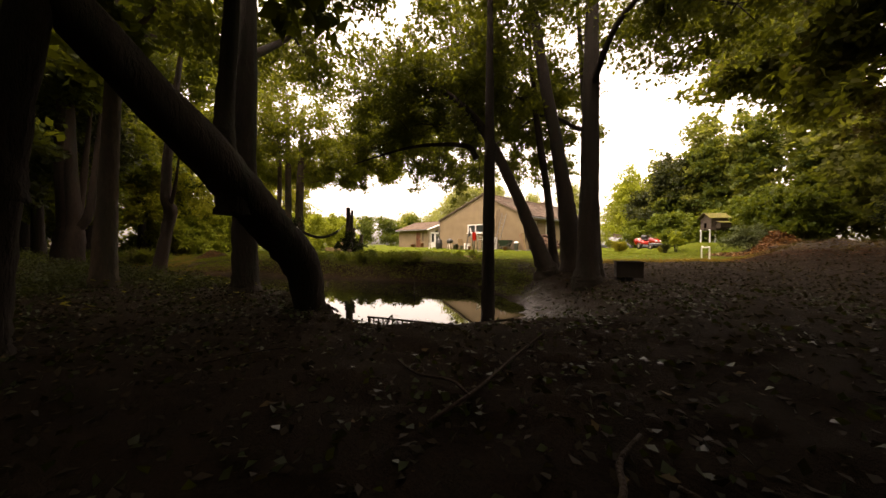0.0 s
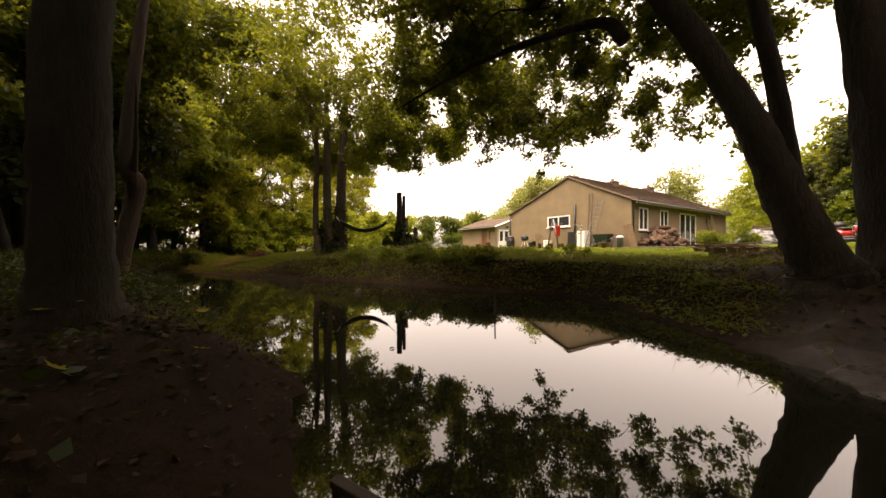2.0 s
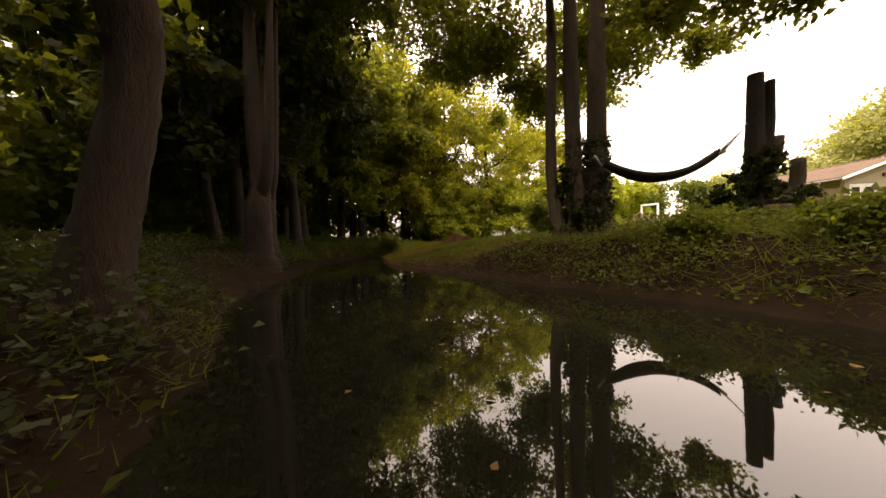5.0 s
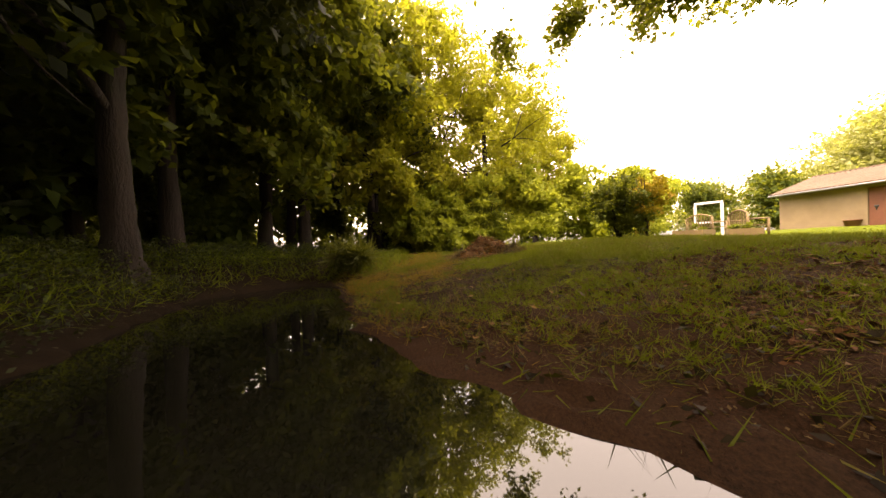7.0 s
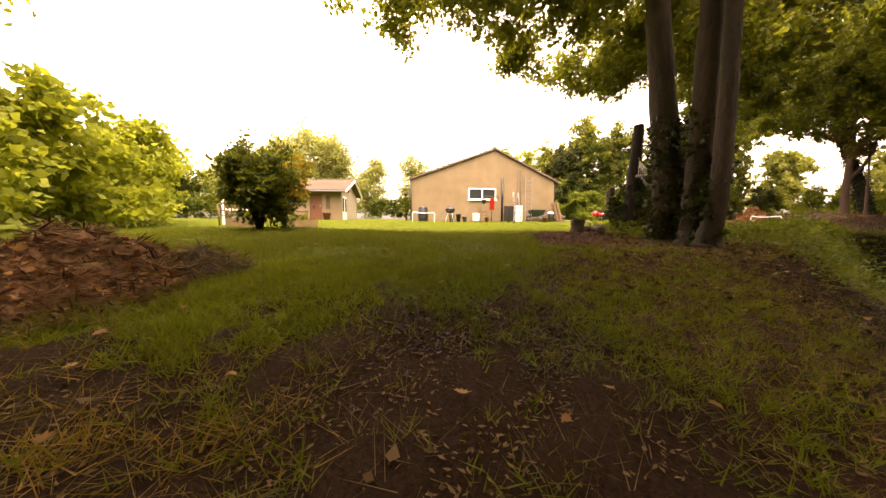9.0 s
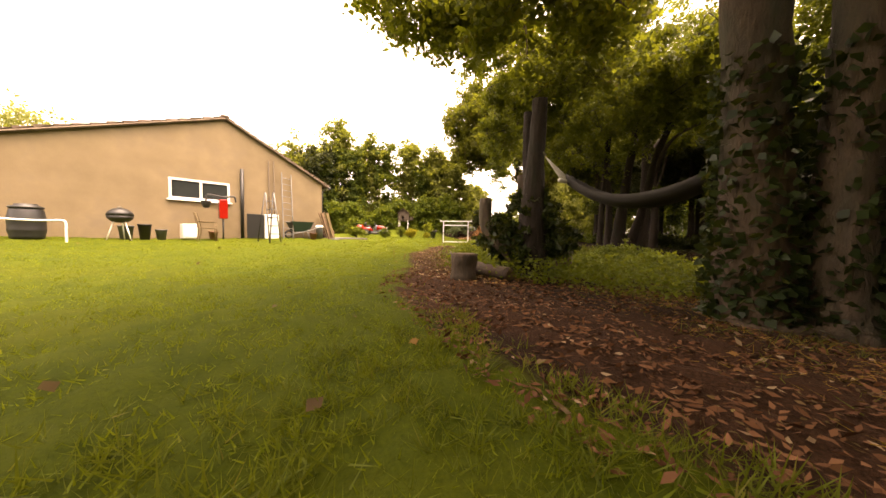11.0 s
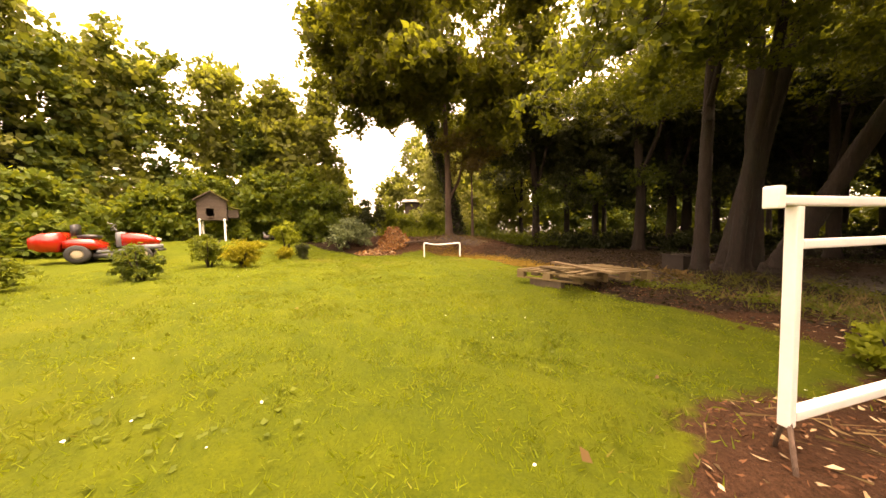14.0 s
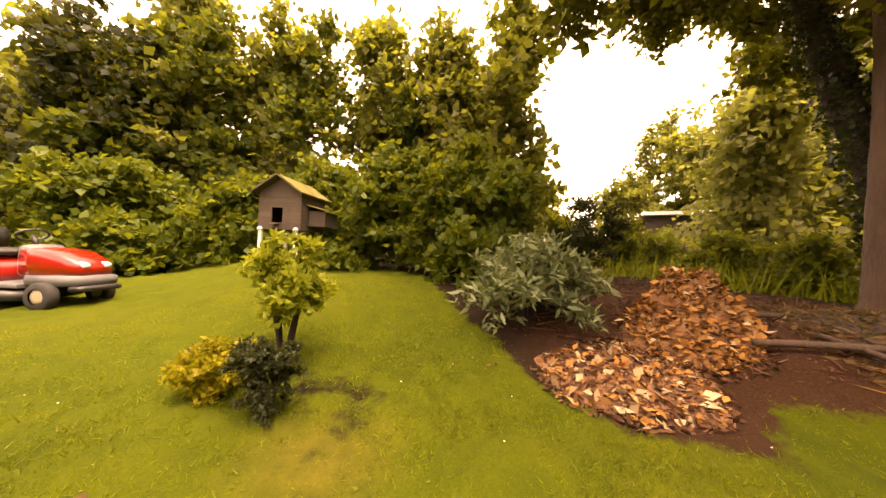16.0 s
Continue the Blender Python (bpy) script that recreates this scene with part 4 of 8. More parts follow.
ARM = [(16.4, -10.4, 4.6), (15.6, -9.8, 4.4), (14.8, -9.3, 4.2), (14.0, -8.8, 4.1), (13.2, -8.5, 4.0), (12.4, -8.3, 4.0), (11.6, -8.3, 3.9), (10.9, -8.4, 3.9), (10.2, -8.9, 4.1), (9.6, -9.8, 4.2), (10.6, -10.4, 4.2), (12.0, -10.2, 4.3), (13.4, -10.6, 4.4), (15.8, -8.7, 3.9), (15.2, -7.9, 4.0), (14.5, -8.3, 3.8), (16.7, -9.2, 4.1), (16.2, -8.2, 4.3)]
SPRAYS = [(9.5, -10.0, 3.0), (9.5, -10.5, 3.8), (11.5, -8.3, 3.3), (12.1, -8.0, 3.5), (13.0, -7.2, 2.9), (13.4, -7.1, 3.1), (14.0, -7.0, 3.3), (15.3, -6.3, 2.7), (10.7, -8.5, 2.5), (10.5, -8.9, 3.2), (9.0, -11.4, 4.0), (15.0, -6.6, 3.2), (12.4, -8.0, 3.3), (14.3, -6.9, 3.0), (11.0, -8.6, 3.5)]
tree("alder_tree", "tall alder with a long leafy arm over the flower bed", [
    [(18.15, -10.7, bz, 0.17), (18.05, -10.7, bz + 2.2, 0.14), (17.8, -10.6, bz + 4.4, 0.11), (17.4, -10.5, bz + 8.5, 0.03)], [(17.8, -10.6, bz + 4.0, 0.06), (16.0, -9.9, bz + 5.2, 0.045), (13.6, -9.0, bz + 5.1, 0.03), (11.2, -8.8, bz + 4.9, 0.015)]],
     [(x + rc.uniform(-0.5, 0.5), y + rc.uniform(-0.5, 0.5), z + dz + rc.uniform(-0.25, 0.35), rc.uniform(0.4, 0.75), rc.uniform(0.4, 0.75), rc.uniform(0.25, 0.45), 420) for x, y, z in ARM for dz in (-0.35, 0.3, 0.9, 1.5)] +
     [(x + rc.uniform(-0.25, 0.25), y + rc.uniform(-0.25, 0.25), z + k * 0.3, 0.26, 0.26, 0.2, 110) for x, y, z in SPRAYS for k in range(4)],
     LEAF_ALDER, 0.115, BARK, 20, 0.22)
bz = gz(18.5, -12.1)
tree("alder_tree", "tall straight alder trunk with dark ridged bark", [
    [(18.5, -12.1, bz, 0.25), (18.5, -12.1, bz + 2, 0.21), (18.5, -12.1, bz + 4.5, 0.18), (18.5, -12.0, bz + 9.5, 0.07)]],
     [(18.5, -11.8, 7.4, 2.8, 2.6, 1.8, 6500), (20.0, -12.6, 5.4, 1.8, 1.7, 0.8, 3400), (19.3, -10.6, 5.6, 1.8, 1.5, 0.8, 3200), (20.9, -10.9, 5.2, 1.8, 1.6, 0.9, 3600), (21.8, -9.4, 5.6, 1.6, 1.6, 0.9, 3000), (18.7, -13.9, 5.8, 1.5, 1.4, 0.7, 2400)],
     LEAF_ALDER, 0.12, BARK, 13, 0.3)
bz = gz(18.71, -16.12)
tree("alder_sapling", "slender dark young alder at the water's edge", [
    [(18.71, -16.12, bz, 0.10), (18.68, -16.10, bz + 1.0, 0.088), (18.66, -16.06, bz + 2.5, 0.075), (18.6, -16.0, bz + 5.5, 0.03)]],
     [(18.4, -15.6, 5.4, 1.6, 1.5, 0.9, 4200), (19.6, -15.4, 5.8, 1.7, 1.6, 0.9, 4600), (20.6, -17.0, 5.6, 1.8, 1.7, 0.9, 5200), (18.8, -18.2, 5.8, 1.8, 1.7, 0.9, 5200), (17.0, -18.6, 5.4, 1.6, 1.6, 0.8, 4200), (20.6, -19.4, 6.0, 1.9, 1.8, 0.9, 5200)], LEAF_ALDER, 0.11, BARK, 14, 0.3)
bz = gz(17.05, -17.72)
tree("alder_tree", "thick forked alder trunk leaning far back over the wood floor", [
    [(17.0, -17.95, bz, 0.2), (17.08, -18.15, 0.0, 0.235), (17.27, -18.58, 0.5, 0.235), (17.42, -19.05, 1.02, 0.23), (17.62, -20.0, 2.0, 0.19), (17.85, -21.2, 3.3, 0.14), (17.9, -22.2, 5.0, 0.06)],
    [(17.38, -18.92, 0.9, 0.13), (16.9, -18.95, 1.35, 0.12), (16.5, -18.9, 2.1, 0.11), (16.35, -18.8, 3.6, 0.09), (16.3, -18.7, 6.5, 0.04)]],
     [(17.6, -22.3, 5.8, 2.0, 1.8, 1.2, 4200), (16.2, -19.2, 6.2, 1.6, 1.6, 0.9, 3000), (15.2, -20.8, 6.4, 1.8, 1.8, 0.9, 3000), (18.6, -20.9, 6.2, 1.6, 1.6, 0.9, 3000)], LEAF_ALDER, 0.12, BARK, 15, 0.32)
bz = gz(14.5, -18.25)
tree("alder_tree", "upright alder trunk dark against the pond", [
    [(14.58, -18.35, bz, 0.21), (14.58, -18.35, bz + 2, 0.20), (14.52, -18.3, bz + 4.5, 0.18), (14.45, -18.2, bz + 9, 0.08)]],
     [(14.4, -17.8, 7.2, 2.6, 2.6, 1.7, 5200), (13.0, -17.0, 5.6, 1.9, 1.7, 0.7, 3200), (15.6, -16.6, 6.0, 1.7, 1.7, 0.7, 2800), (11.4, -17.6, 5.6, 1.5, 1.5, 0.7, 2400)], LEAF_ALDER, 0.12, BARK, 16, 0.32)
bz = gz(9.55, -19.6)
tree("alder_tree", "slender red-brown alder with a crooked knee leaning over the water", [
    [(9.55, -19.6, bz, 0.19), (9.5, -19.5, bz + 0.6, 0.155), (9.42, -19.36, bz + 1.5, 0.14), (9.5, -19.3, bz + 2.0, 0.155), (9.56, -19.4, bz + 2.4, 0.125), (9.5, -19.3, bz + 4.2, 0.10), (9.5, -18.9, bz + 8, 0.03)],
    [(9.5, -19.34, bz + 2.0, 0.06), (9.85, -19.2, bz + 2.7, 0.04), (10.2, -19.1, bz + 3.8, 0.015)]],
     [(9.6, -19.5, 7.2, 2.0, 1.8, 1.2, 4200), (8.2, -21.4, 8.8, 2.4, 2.2, 1.4, 4600), (6.4, -20.4, 8.6, 1.8, 1.8, 1.1, 3400)], LEAF_ALDER, 0.12, BARK_ALDER, 17, 0.32)
for k, (x, y) in enumerate(((4.35, -21.85), (3.55, -22.2))):
    bz = gz(x, y)
    tree("alder_tree", "pale alder trunk flaring at the far bank", [
        [(x, y, bz, 0.30), (x + 0.12, y + 0.1, bz + 1.2, 0.27), (x + 0.02, y + 0.1, bz + 1.9, 0.20), (x, y, bz + 4, 0.16), (x - 0.2, y, bz + 8, 0.05)], [(x + 0.05, y + 0.1, bz + 1.3, 0.14), (x + 0.3, y + 0.5, bz + 2.4, 0.12), (x + 0.4, y + 0.8, bz + 6.0, 0.05)]],
         # First tree: extra crown masses added high, mostly unseen, to shade the bank below.
         [(x, y + 0.3, 6.6, 2.2, 1.8, 1.3, 4200), (x - 1.5, y + 1.0, 8.4, 2.4, 2.0, 1.4, 4600), (x + 0.5, y + 1.6, 7.4, 1.6, 1.4, 0.9, 2400)] + ([(2.6, -19.6, 8.3, 2.6, 2.2, 1.3, 7500), (-0.6, -19.4, 8.6, 2.4, 2.0, 1.3, 6500), (1.6, -17.2, 9.0, 2.4, 1.8, 1.1, 5200), (3.6, -17.6, 8.6, 1.8, 1.6, 1.0, 3600), (-0.6, -17.3, 6.6, 2.2, 1.8, 1.0, 6500)] if k == 0 else []), LEAF_ALDER, 0.15, BARK_ALDER, 18 + k, 0.34)

# woodland tree kinds, repeated through the wood
rw = random.Random(21)
forest_a = tree("woodland_tree", "tall woodland tree with dark trunk and thin leafy crown", [
    [(0, 0, 0, 0.2), (0.05, 0, 2.5, 0.16), (-0.1, 0.1, 5.5, 0.12), (0, 0, 9.5, 0.04)], [(0.05, 0, 2.4, 0.09), (0.7, 0.3, 4.2, 0.07), (1.3, 0.5, 6.5, 0.03)]],
     [(0, 0, 8.2, 2.8, 2.8, 2.0, 2200), (1.8, 0.8, 6.0, 1.7, 1.7, 0.9, 950), (-1.8, -0.3, 5.6, 1.7, 1.7, 0.8, 950), (0.1, -1.9, 6.2, 1.7, 1.6, 0.8, 850), (-0.4, 1.8, 5.2, 1.4, 1.4, 0.6, 650)],
     LEAF_ALDER, 0.31, BARK, 31, 0.45, group="trees of the wood")
forest_b = tree("woodland_tree", "leaning woodland tree with forked dark trunk", [
    [(0, 0, 0, 0.17), (0.35, 0.1, 2.2, 0.13), (0.9, 0.2, 4.6, 0.10), (1.4, 0.3, 8.5, 0.03)], [(0.25, 0.1, 1.7, 0.09), (-0.3, 0.2, 3.6, 0.07), (-0.7, 0.2, 6.5, 0.03)]],
     [(1.2, 0.3, 7.8, 2.6, 2.6, 1.8, 1900), (-0.9, 0.2, 6.6, 2.0, 1.9, 1.2, 1150), (0.6, 1.8, 5.6, 1.6, 1.4, 0.7, 800), (0.5, -1.6, 5.0, 1.5, 1.4, 0.7, 800)],
     LEAF_ALDER, 0.31, BARK, 32, 0.45, group="trees of the wood")
# Same kind of tree, but shade is put into the crown's colour.
forest_c = tree("woodland_tree", "woodland tree at the garden's end, crown colour darkened for shade", [
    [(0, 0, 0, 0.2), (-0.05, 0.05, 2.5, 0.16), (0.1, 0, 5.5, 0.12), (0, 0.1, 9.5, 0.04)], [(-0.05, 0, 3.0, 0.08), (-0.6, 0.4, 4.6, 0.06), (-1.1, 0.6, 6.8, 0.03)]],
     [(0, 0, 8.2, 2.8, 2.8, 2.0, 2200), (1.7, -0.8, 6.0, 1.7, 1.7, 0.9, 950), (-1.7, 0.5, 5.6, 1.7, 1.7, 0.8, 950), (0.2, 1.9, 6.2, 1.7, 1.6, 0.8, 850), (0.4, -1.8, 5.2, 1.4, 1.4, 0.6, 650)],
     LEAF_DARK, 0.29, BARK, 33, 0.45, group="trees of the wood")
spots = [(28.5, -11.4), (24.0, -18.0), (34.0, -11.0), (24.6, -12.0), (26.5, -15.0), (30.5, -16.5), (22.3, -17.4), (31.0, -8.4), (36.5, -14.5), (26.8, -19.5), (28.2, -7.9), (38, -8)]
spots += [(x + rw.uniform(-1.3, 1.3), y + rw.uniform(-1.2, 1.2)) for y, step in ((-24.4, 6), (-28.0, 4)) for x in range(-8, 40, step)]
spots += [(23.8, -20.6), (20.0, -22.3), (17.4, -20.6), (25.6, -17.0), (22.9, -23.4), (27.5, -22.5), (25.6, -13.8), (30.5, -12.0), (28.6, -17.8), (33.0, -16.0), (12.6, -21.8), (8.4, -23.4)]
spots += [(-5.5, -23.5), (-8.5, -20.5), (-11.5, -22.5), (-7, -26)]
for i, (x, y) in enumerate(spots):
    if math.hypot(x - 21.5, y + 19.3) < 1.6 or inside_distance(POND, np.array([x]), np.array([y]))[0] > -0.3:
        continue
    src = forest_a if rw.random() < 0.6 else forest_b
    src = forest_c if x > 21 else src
    s = rw.uniform(0.85, 1.2)
    c = copy_thing(src, pose(x, y, gz(x, y) - 0.03, 0, 0, rw.uniform(0, 360)))
    c.scale = (s, s, s)
forest_a.matrix_basis = pose(33.0, -20.5, gz(33.0, -20.5))
forest_c.matrix_basis = pose(29.5, -14.2, gz(29.5, -14.2))
forest_b.matrix_basis = pose(-3.5, -27.0, gz(-3.5, -27.0))


# far woods closing the view
def woods(name, label, blobs, leaf, size, seed, clump=0.9):
    rng = np.random.default_rng(seed)
    ob = leaf_mesh(name, crown_points(blobs, rng, clump, 0.4, 2), size, leaf, rng, None, "", 0.1, 0.75, 0.1)
    return tagged(ob, label, "trees", kind="stuff")


def belt(seed, rows, leafs=900):
    """Blobs of a belt of trees: rows of x, y, spread, height."""
    r = random.Random(seed)
    out = []
    for x, y, w, h in rows:
        z0 = gz(x, y)
        for zf in (0.25, 0.55, 0.82):
            out.append((x + r.uniform(-0.6, 0.6), y + r.uniform(-0.6, 0.6), z0 + h * zf, w * (1.15 - 0.5 * zf) * r.uniform(0.85, 1.15), w * (1.15 - 0.5 * zf), h * 0.24, leafs))
    return out


woods("far_woods", "dark woodland behind the pond", belt(1, [(x, -34 + 2 * math.sin(x), 3.2, 6.0 + 1.5 * math.sin(x * 1.7)) for x in range(-20, 50, 4)], 800), LEAF_ALDER, 0.46, 41)
woods("far_woods", "dark woodland beyond the far bank", belt(2, [(-13 + 2 * math.sin(k), -33 + 3.4 * k, 2.8, 9.5 - 0.5 * k) for k in range(0, 4)], 1500), LEAF_MAPLE, 0.3, 42)
woods("far_woods", "dark wood edge beyond the meadow", belt(12, [(46 - 0.16 * (k - 6) ** 2, -36 + 3.0 * k, 2.4, 8.5) for k in range(0, 9)], 1600), LEAF_HEDGE, 0.36, 58, 0.55)
woods("far_woods", "woodland east of the garden", belt(3, [(50 + math.sin(k), -34 + 3.6 * k, 3.0, 10.0) for k in range(0, 9)], 1300), LEAF_ALDER, 0.38, 43)
woods("tree_line", "pale yellow-green trees far round the garden, haze in the leaf colour", belt(4, [(-13, 16, 3.4, 10.0), (-16.5, 18, 3.0, 8.6), (-10.2, 18.5, 3.0, 9.2), (-30, 18, 4, 6), (-24, 21, 4, 6.5), (-18, 22, 4.5, 9), (-12, 24, 4, 10.5), (-6.5, 27, 3.2, 8), (-1, 30, 3, 9.5), (4, 36, 4, 7), (10, 38, 4, 7), (33.5, -1.3, 1.8, 7.8)], 3000), LEAF_PALE, 0.28, 44)
woods("tree_line", "tall olive-green garden trees east of the house", belt(5, [(11.5, 25, 2.6, 6.5), (15.0, 15.5, 2.6, 8.2), (17.8, 13.0, 2.3, 10.0), (19.6, 11.0, 2.2, 8.6), (23.2, 8.6, 2.1, 8.2), (24.6, 5.7, 1.4, 8.2), (25.8, 3.9, 1.4, 9.4), (26.2, 7.6, 1.6, 7.6)], 2600), LEAF_WILLOW, 0.28, 45, 0.45)
woods("tree_line", "dark evergreen trees behind the hen coop", belt(55, [(13.4, 19, 2.2, 7.0), (16.2, 12.4, 1.6, 6.0), (18.8, 11.4, 1.7, 7.6), (21.4, 9.6, 1.8, 8.6), (23.4, 6.8, 1.3, 6.0)], 2200), LEAF_HEDGE, 0.23, 56, 0.4)
woods("tree_line", "dark broad evergreens behind the laurel hedge", belt(57, [(15.2, 12.0, 2.0, 7.4), (17.0, 12.6, 1.8, 7.6), (13.4, 14.2, 1.7, 5.2)], 2000), LEAF_DARK, 0.22, 60, 0.4)
woods("tree_line", "lush light green trees behind the house end", belt(58, [(11.4, 18.0, 2.4, 8.0), (14.2, 20.0, 2.6, 8.6), (8.4, 24.0, 2.4, 8.6), (17.5, 17.5, 2.4, 8.6)], 2400), LEAF_LIME, 0.24, 61, 0.45)
woods("laurel_hedge", "thick green laurel hedge along the garden edge", belt(6, [(13.6, 10.6, 1.2, 2.4), (15.4, 9.4, 1.2, 2.6), (17.2, 8.4, 1.2, 2.6), (18.6, 7.3, 1.0, 2.0), (20.2, 6.4, 1.1, 2.7), (21.2, 5.0, 1.1, 2.9), (22.2, 3.7, 1.1, 3.2), (22.8, 2.5, 0.9, 2.4), (20.4, 4.9, 0.7, 1.3), (16.2, 8.0, 0.8, 1.2)], 1900), LEAF_LAUREL, 0.17, 46, 0.25)
woods("field_hedge", "dark hedge beside the outbuilding", belt(7, [(-26, 2, 2.2, 4.6), (-22, 4, 2.2, 4.6), (-18, 6, 2, 4.4), (-14.5, 8.5, 2, 4.2), (-30, -2, 2.4, 5)], 1500), LEAF_HEDGE, 0.26, 47, 0.6)
woods("garden_hedge", "dark clipped hedge between the buildings", [(-4.6 + 0.5 * k, 14.6, 0.9 + 0.9 * j, 0.5, 0.7, 0.6, 520) for k in range(8) for j in range(2)], LEAF_HEDGE, 0.16, 63, 0.2)
woods("shrub_bank", "bright overgrown shrubs at the garden edge", belt(8, [(-8.0, -18.6, 1.2, 2.3), (-7.8, -17.2, 1.2, 2.7), (-8.4, -15.6, 1.5, 3.0), (-8.6, -13.2, 1.5, 3.5), (-9.0, -10.8, 1.5, 3.6), (-9.6, -8.6, 1.5, 3.5), (-10.6, -6.2, 1.6, 3.4), (-12.4, -3.8, 1.7, 3.3), (-15.5, -2.2, 1.8, 3.2), (-20, -1.5, 2, 3.2)], 1800), LEAF_LIME, 0.19, 48, 0.35)
for k, (x, y, h) in enumerate(((-9.5, -20.4, 13.0), (-13.5, -16.8, 12.0), (-17.5, -12.0, 11.5), (-6.6, -22.6, 12.0), (-5.0, -25.5, 12.0), (-12.5, -20.2, 13.5), (-20.5, -8.0, 11.5), (-2.6, -24.2, 11.0), (-0.4, -23.4, 13.0), (2.2, -23.8, 13.0), (-10.8, -17.6, 12.5), (-11.0, -14.7, 10.5))):
    bz = gz(x, y)
    thick = 0.6 if k == 1 else 0.85 if k in (0, 5) or k > 9 else 1.0
    # Leaf colour carries the light: bright at the wood's edge, darkened in its depth.
    tree("maple_tree", "tall maple in the depth of the wood, shade in its leaf colour" if k in (4, 7, 8, 9) else "tall yellow-green maple at the wood's edge", [[(x, y, bz, 0.22), (x + 0.1, y, bz + 2.5, 0.17), (x, y, bz + 5, 0.12), (x, y, bz + h, 0.04)]],
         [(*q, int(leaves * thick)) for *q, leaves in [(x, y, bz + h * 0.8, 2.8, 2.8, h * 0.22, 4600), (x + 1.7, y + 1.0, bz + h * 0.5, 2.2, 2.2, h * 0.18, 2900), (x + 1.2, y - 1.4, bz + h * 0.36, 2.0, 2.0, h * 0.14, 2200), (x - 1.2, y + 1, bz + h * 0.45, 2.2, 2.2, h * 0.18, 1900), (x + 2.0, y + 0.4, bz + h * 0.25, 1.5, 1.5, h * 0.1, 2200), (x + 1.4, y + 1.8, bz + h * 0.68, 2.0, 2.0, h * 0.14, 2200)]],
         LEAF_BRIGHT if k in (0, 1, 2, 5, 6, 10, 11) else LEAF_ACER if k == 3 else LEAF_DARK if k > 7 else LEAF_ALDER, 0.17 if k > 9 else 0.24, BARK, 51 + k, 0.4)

woods("weed_bank", "tall lit weeds and grass before the field", belt(13, [(29.6, -2.4, 0.9, 1.7), (30.4, -0.8, 1.0, 2.0), (31.0, 0.8, 1.0, 2.1), (30.2, 2.2, 1.0, 2.2), (29.0, 3.6, 1.0, 2.4), (32.0, -3.8, 1.0, 1.6), (37.6, 0.2, 1.0, 2.5), (37.8, 2.2, 1.0, 2.5), (37.6, 4.2, 1.0, 2.6), (36.4, -3.0, 1.0, 2.3), (36.0, -1.4, 1.0, 2.4)], 1200), LEAF_NETTLE, 0.15, 59, 0.25)
woods("field_trees", "bright willows beyond the field", belt(9, [(45, -1, 2.8, 13), (47.5, 2.6, 2.6, 11), (43.5, -5, 2.6, 13.5), (39, -7, 2.4, 10), (45, -2, 3, 9), (46, 7, 3, 7), (40, 12, 3, 7), (50.0, 4.4, 2.8, 13.0), (50.5, 1.0, 2.8, 13.0), (36.5, -2.6, 2.2, 11.5)], 2000), LEAF_WILLOW, 0.36, 49, 0.5)
woods("far_woods", "dim woodland closing in behind the start", belt(10, [(26, -30, 2.6, 5), (20, -30, 2.6, 5), (14, -30, 2.4, 4.5), (8, -29, 2.4, 4.5), (2, -29.5, 2.4, 4.5), (-4, -29, 2.2, 5)], 1400), LEAF_ALDER, 0.34, 50)

# Added belt of dark leaves: hides the bright meadow and deepens the wood's shade.
woods("thicket", "dark leaf belt added between the woodland trunks in place of shade", [(23.2 + 0.9 * math.sin(k * 2.3) + 0.18 * k, -21.0 + 0.62 * k, 2.9 + 0.7 * math.sin(k * 1.7), 1.0, 0.9, 1.0, 620) for k in range(20)] + [(23.6 + 0.8 * math.sin(k * 1.9) + 0.18 * k, -21.0 + 0.62 * k, 0.0, 0.8, 0.8, 0.35, 420) for k in range(20)], LEAF_DARK, 0.16, 64, 0.35)
woods("thicket", "dark thicket closing the wood at eye level", belt(11, [(x, -27.5 + 1.5 * math.sin(x * 0.7), 2.2, 4.6) for x in range(-12, 27, 3)] + [(-11, -24, 2.0, 5), (-14, -20, 2.0, 5), (-15.5, -18, 1.8, 4.5), (-17, -15.5, 1.8, 4.5), (-19, -12.5, 1.8, 4.5), (-22, -9, 2.0, 5), (-11, -18.2, 1.4, 3.2), (-17, -24, 2.4, 6)], 900), LEAF_HEDGE, 0.32, 52, 0.55)
bz = gz(12.1, -20.4)
tree("alder_tree", "dim alder trunk on the wooded bank", [[(12.1, -20.4, bz, 0.19), (12.15, -20.3, bz + 2.2, 0.15), (12.0, -20.2, bz + 5.0, 0.12), (12.0, -20.0, bz + 9.0, 0.04)]],
     [(12.0, -20.0, 7.4, 2.2, 2.2, 1.5, 3600), (10.8, -19.2, 5.6, 1.3, 1.3, 0.7, 1600), (13.0, -19.4, 5.4, 1.2, 1.2, 0.7, 1500)], LEAF_ALDER, 0.15, BARK_PALE, 57, 0.34)


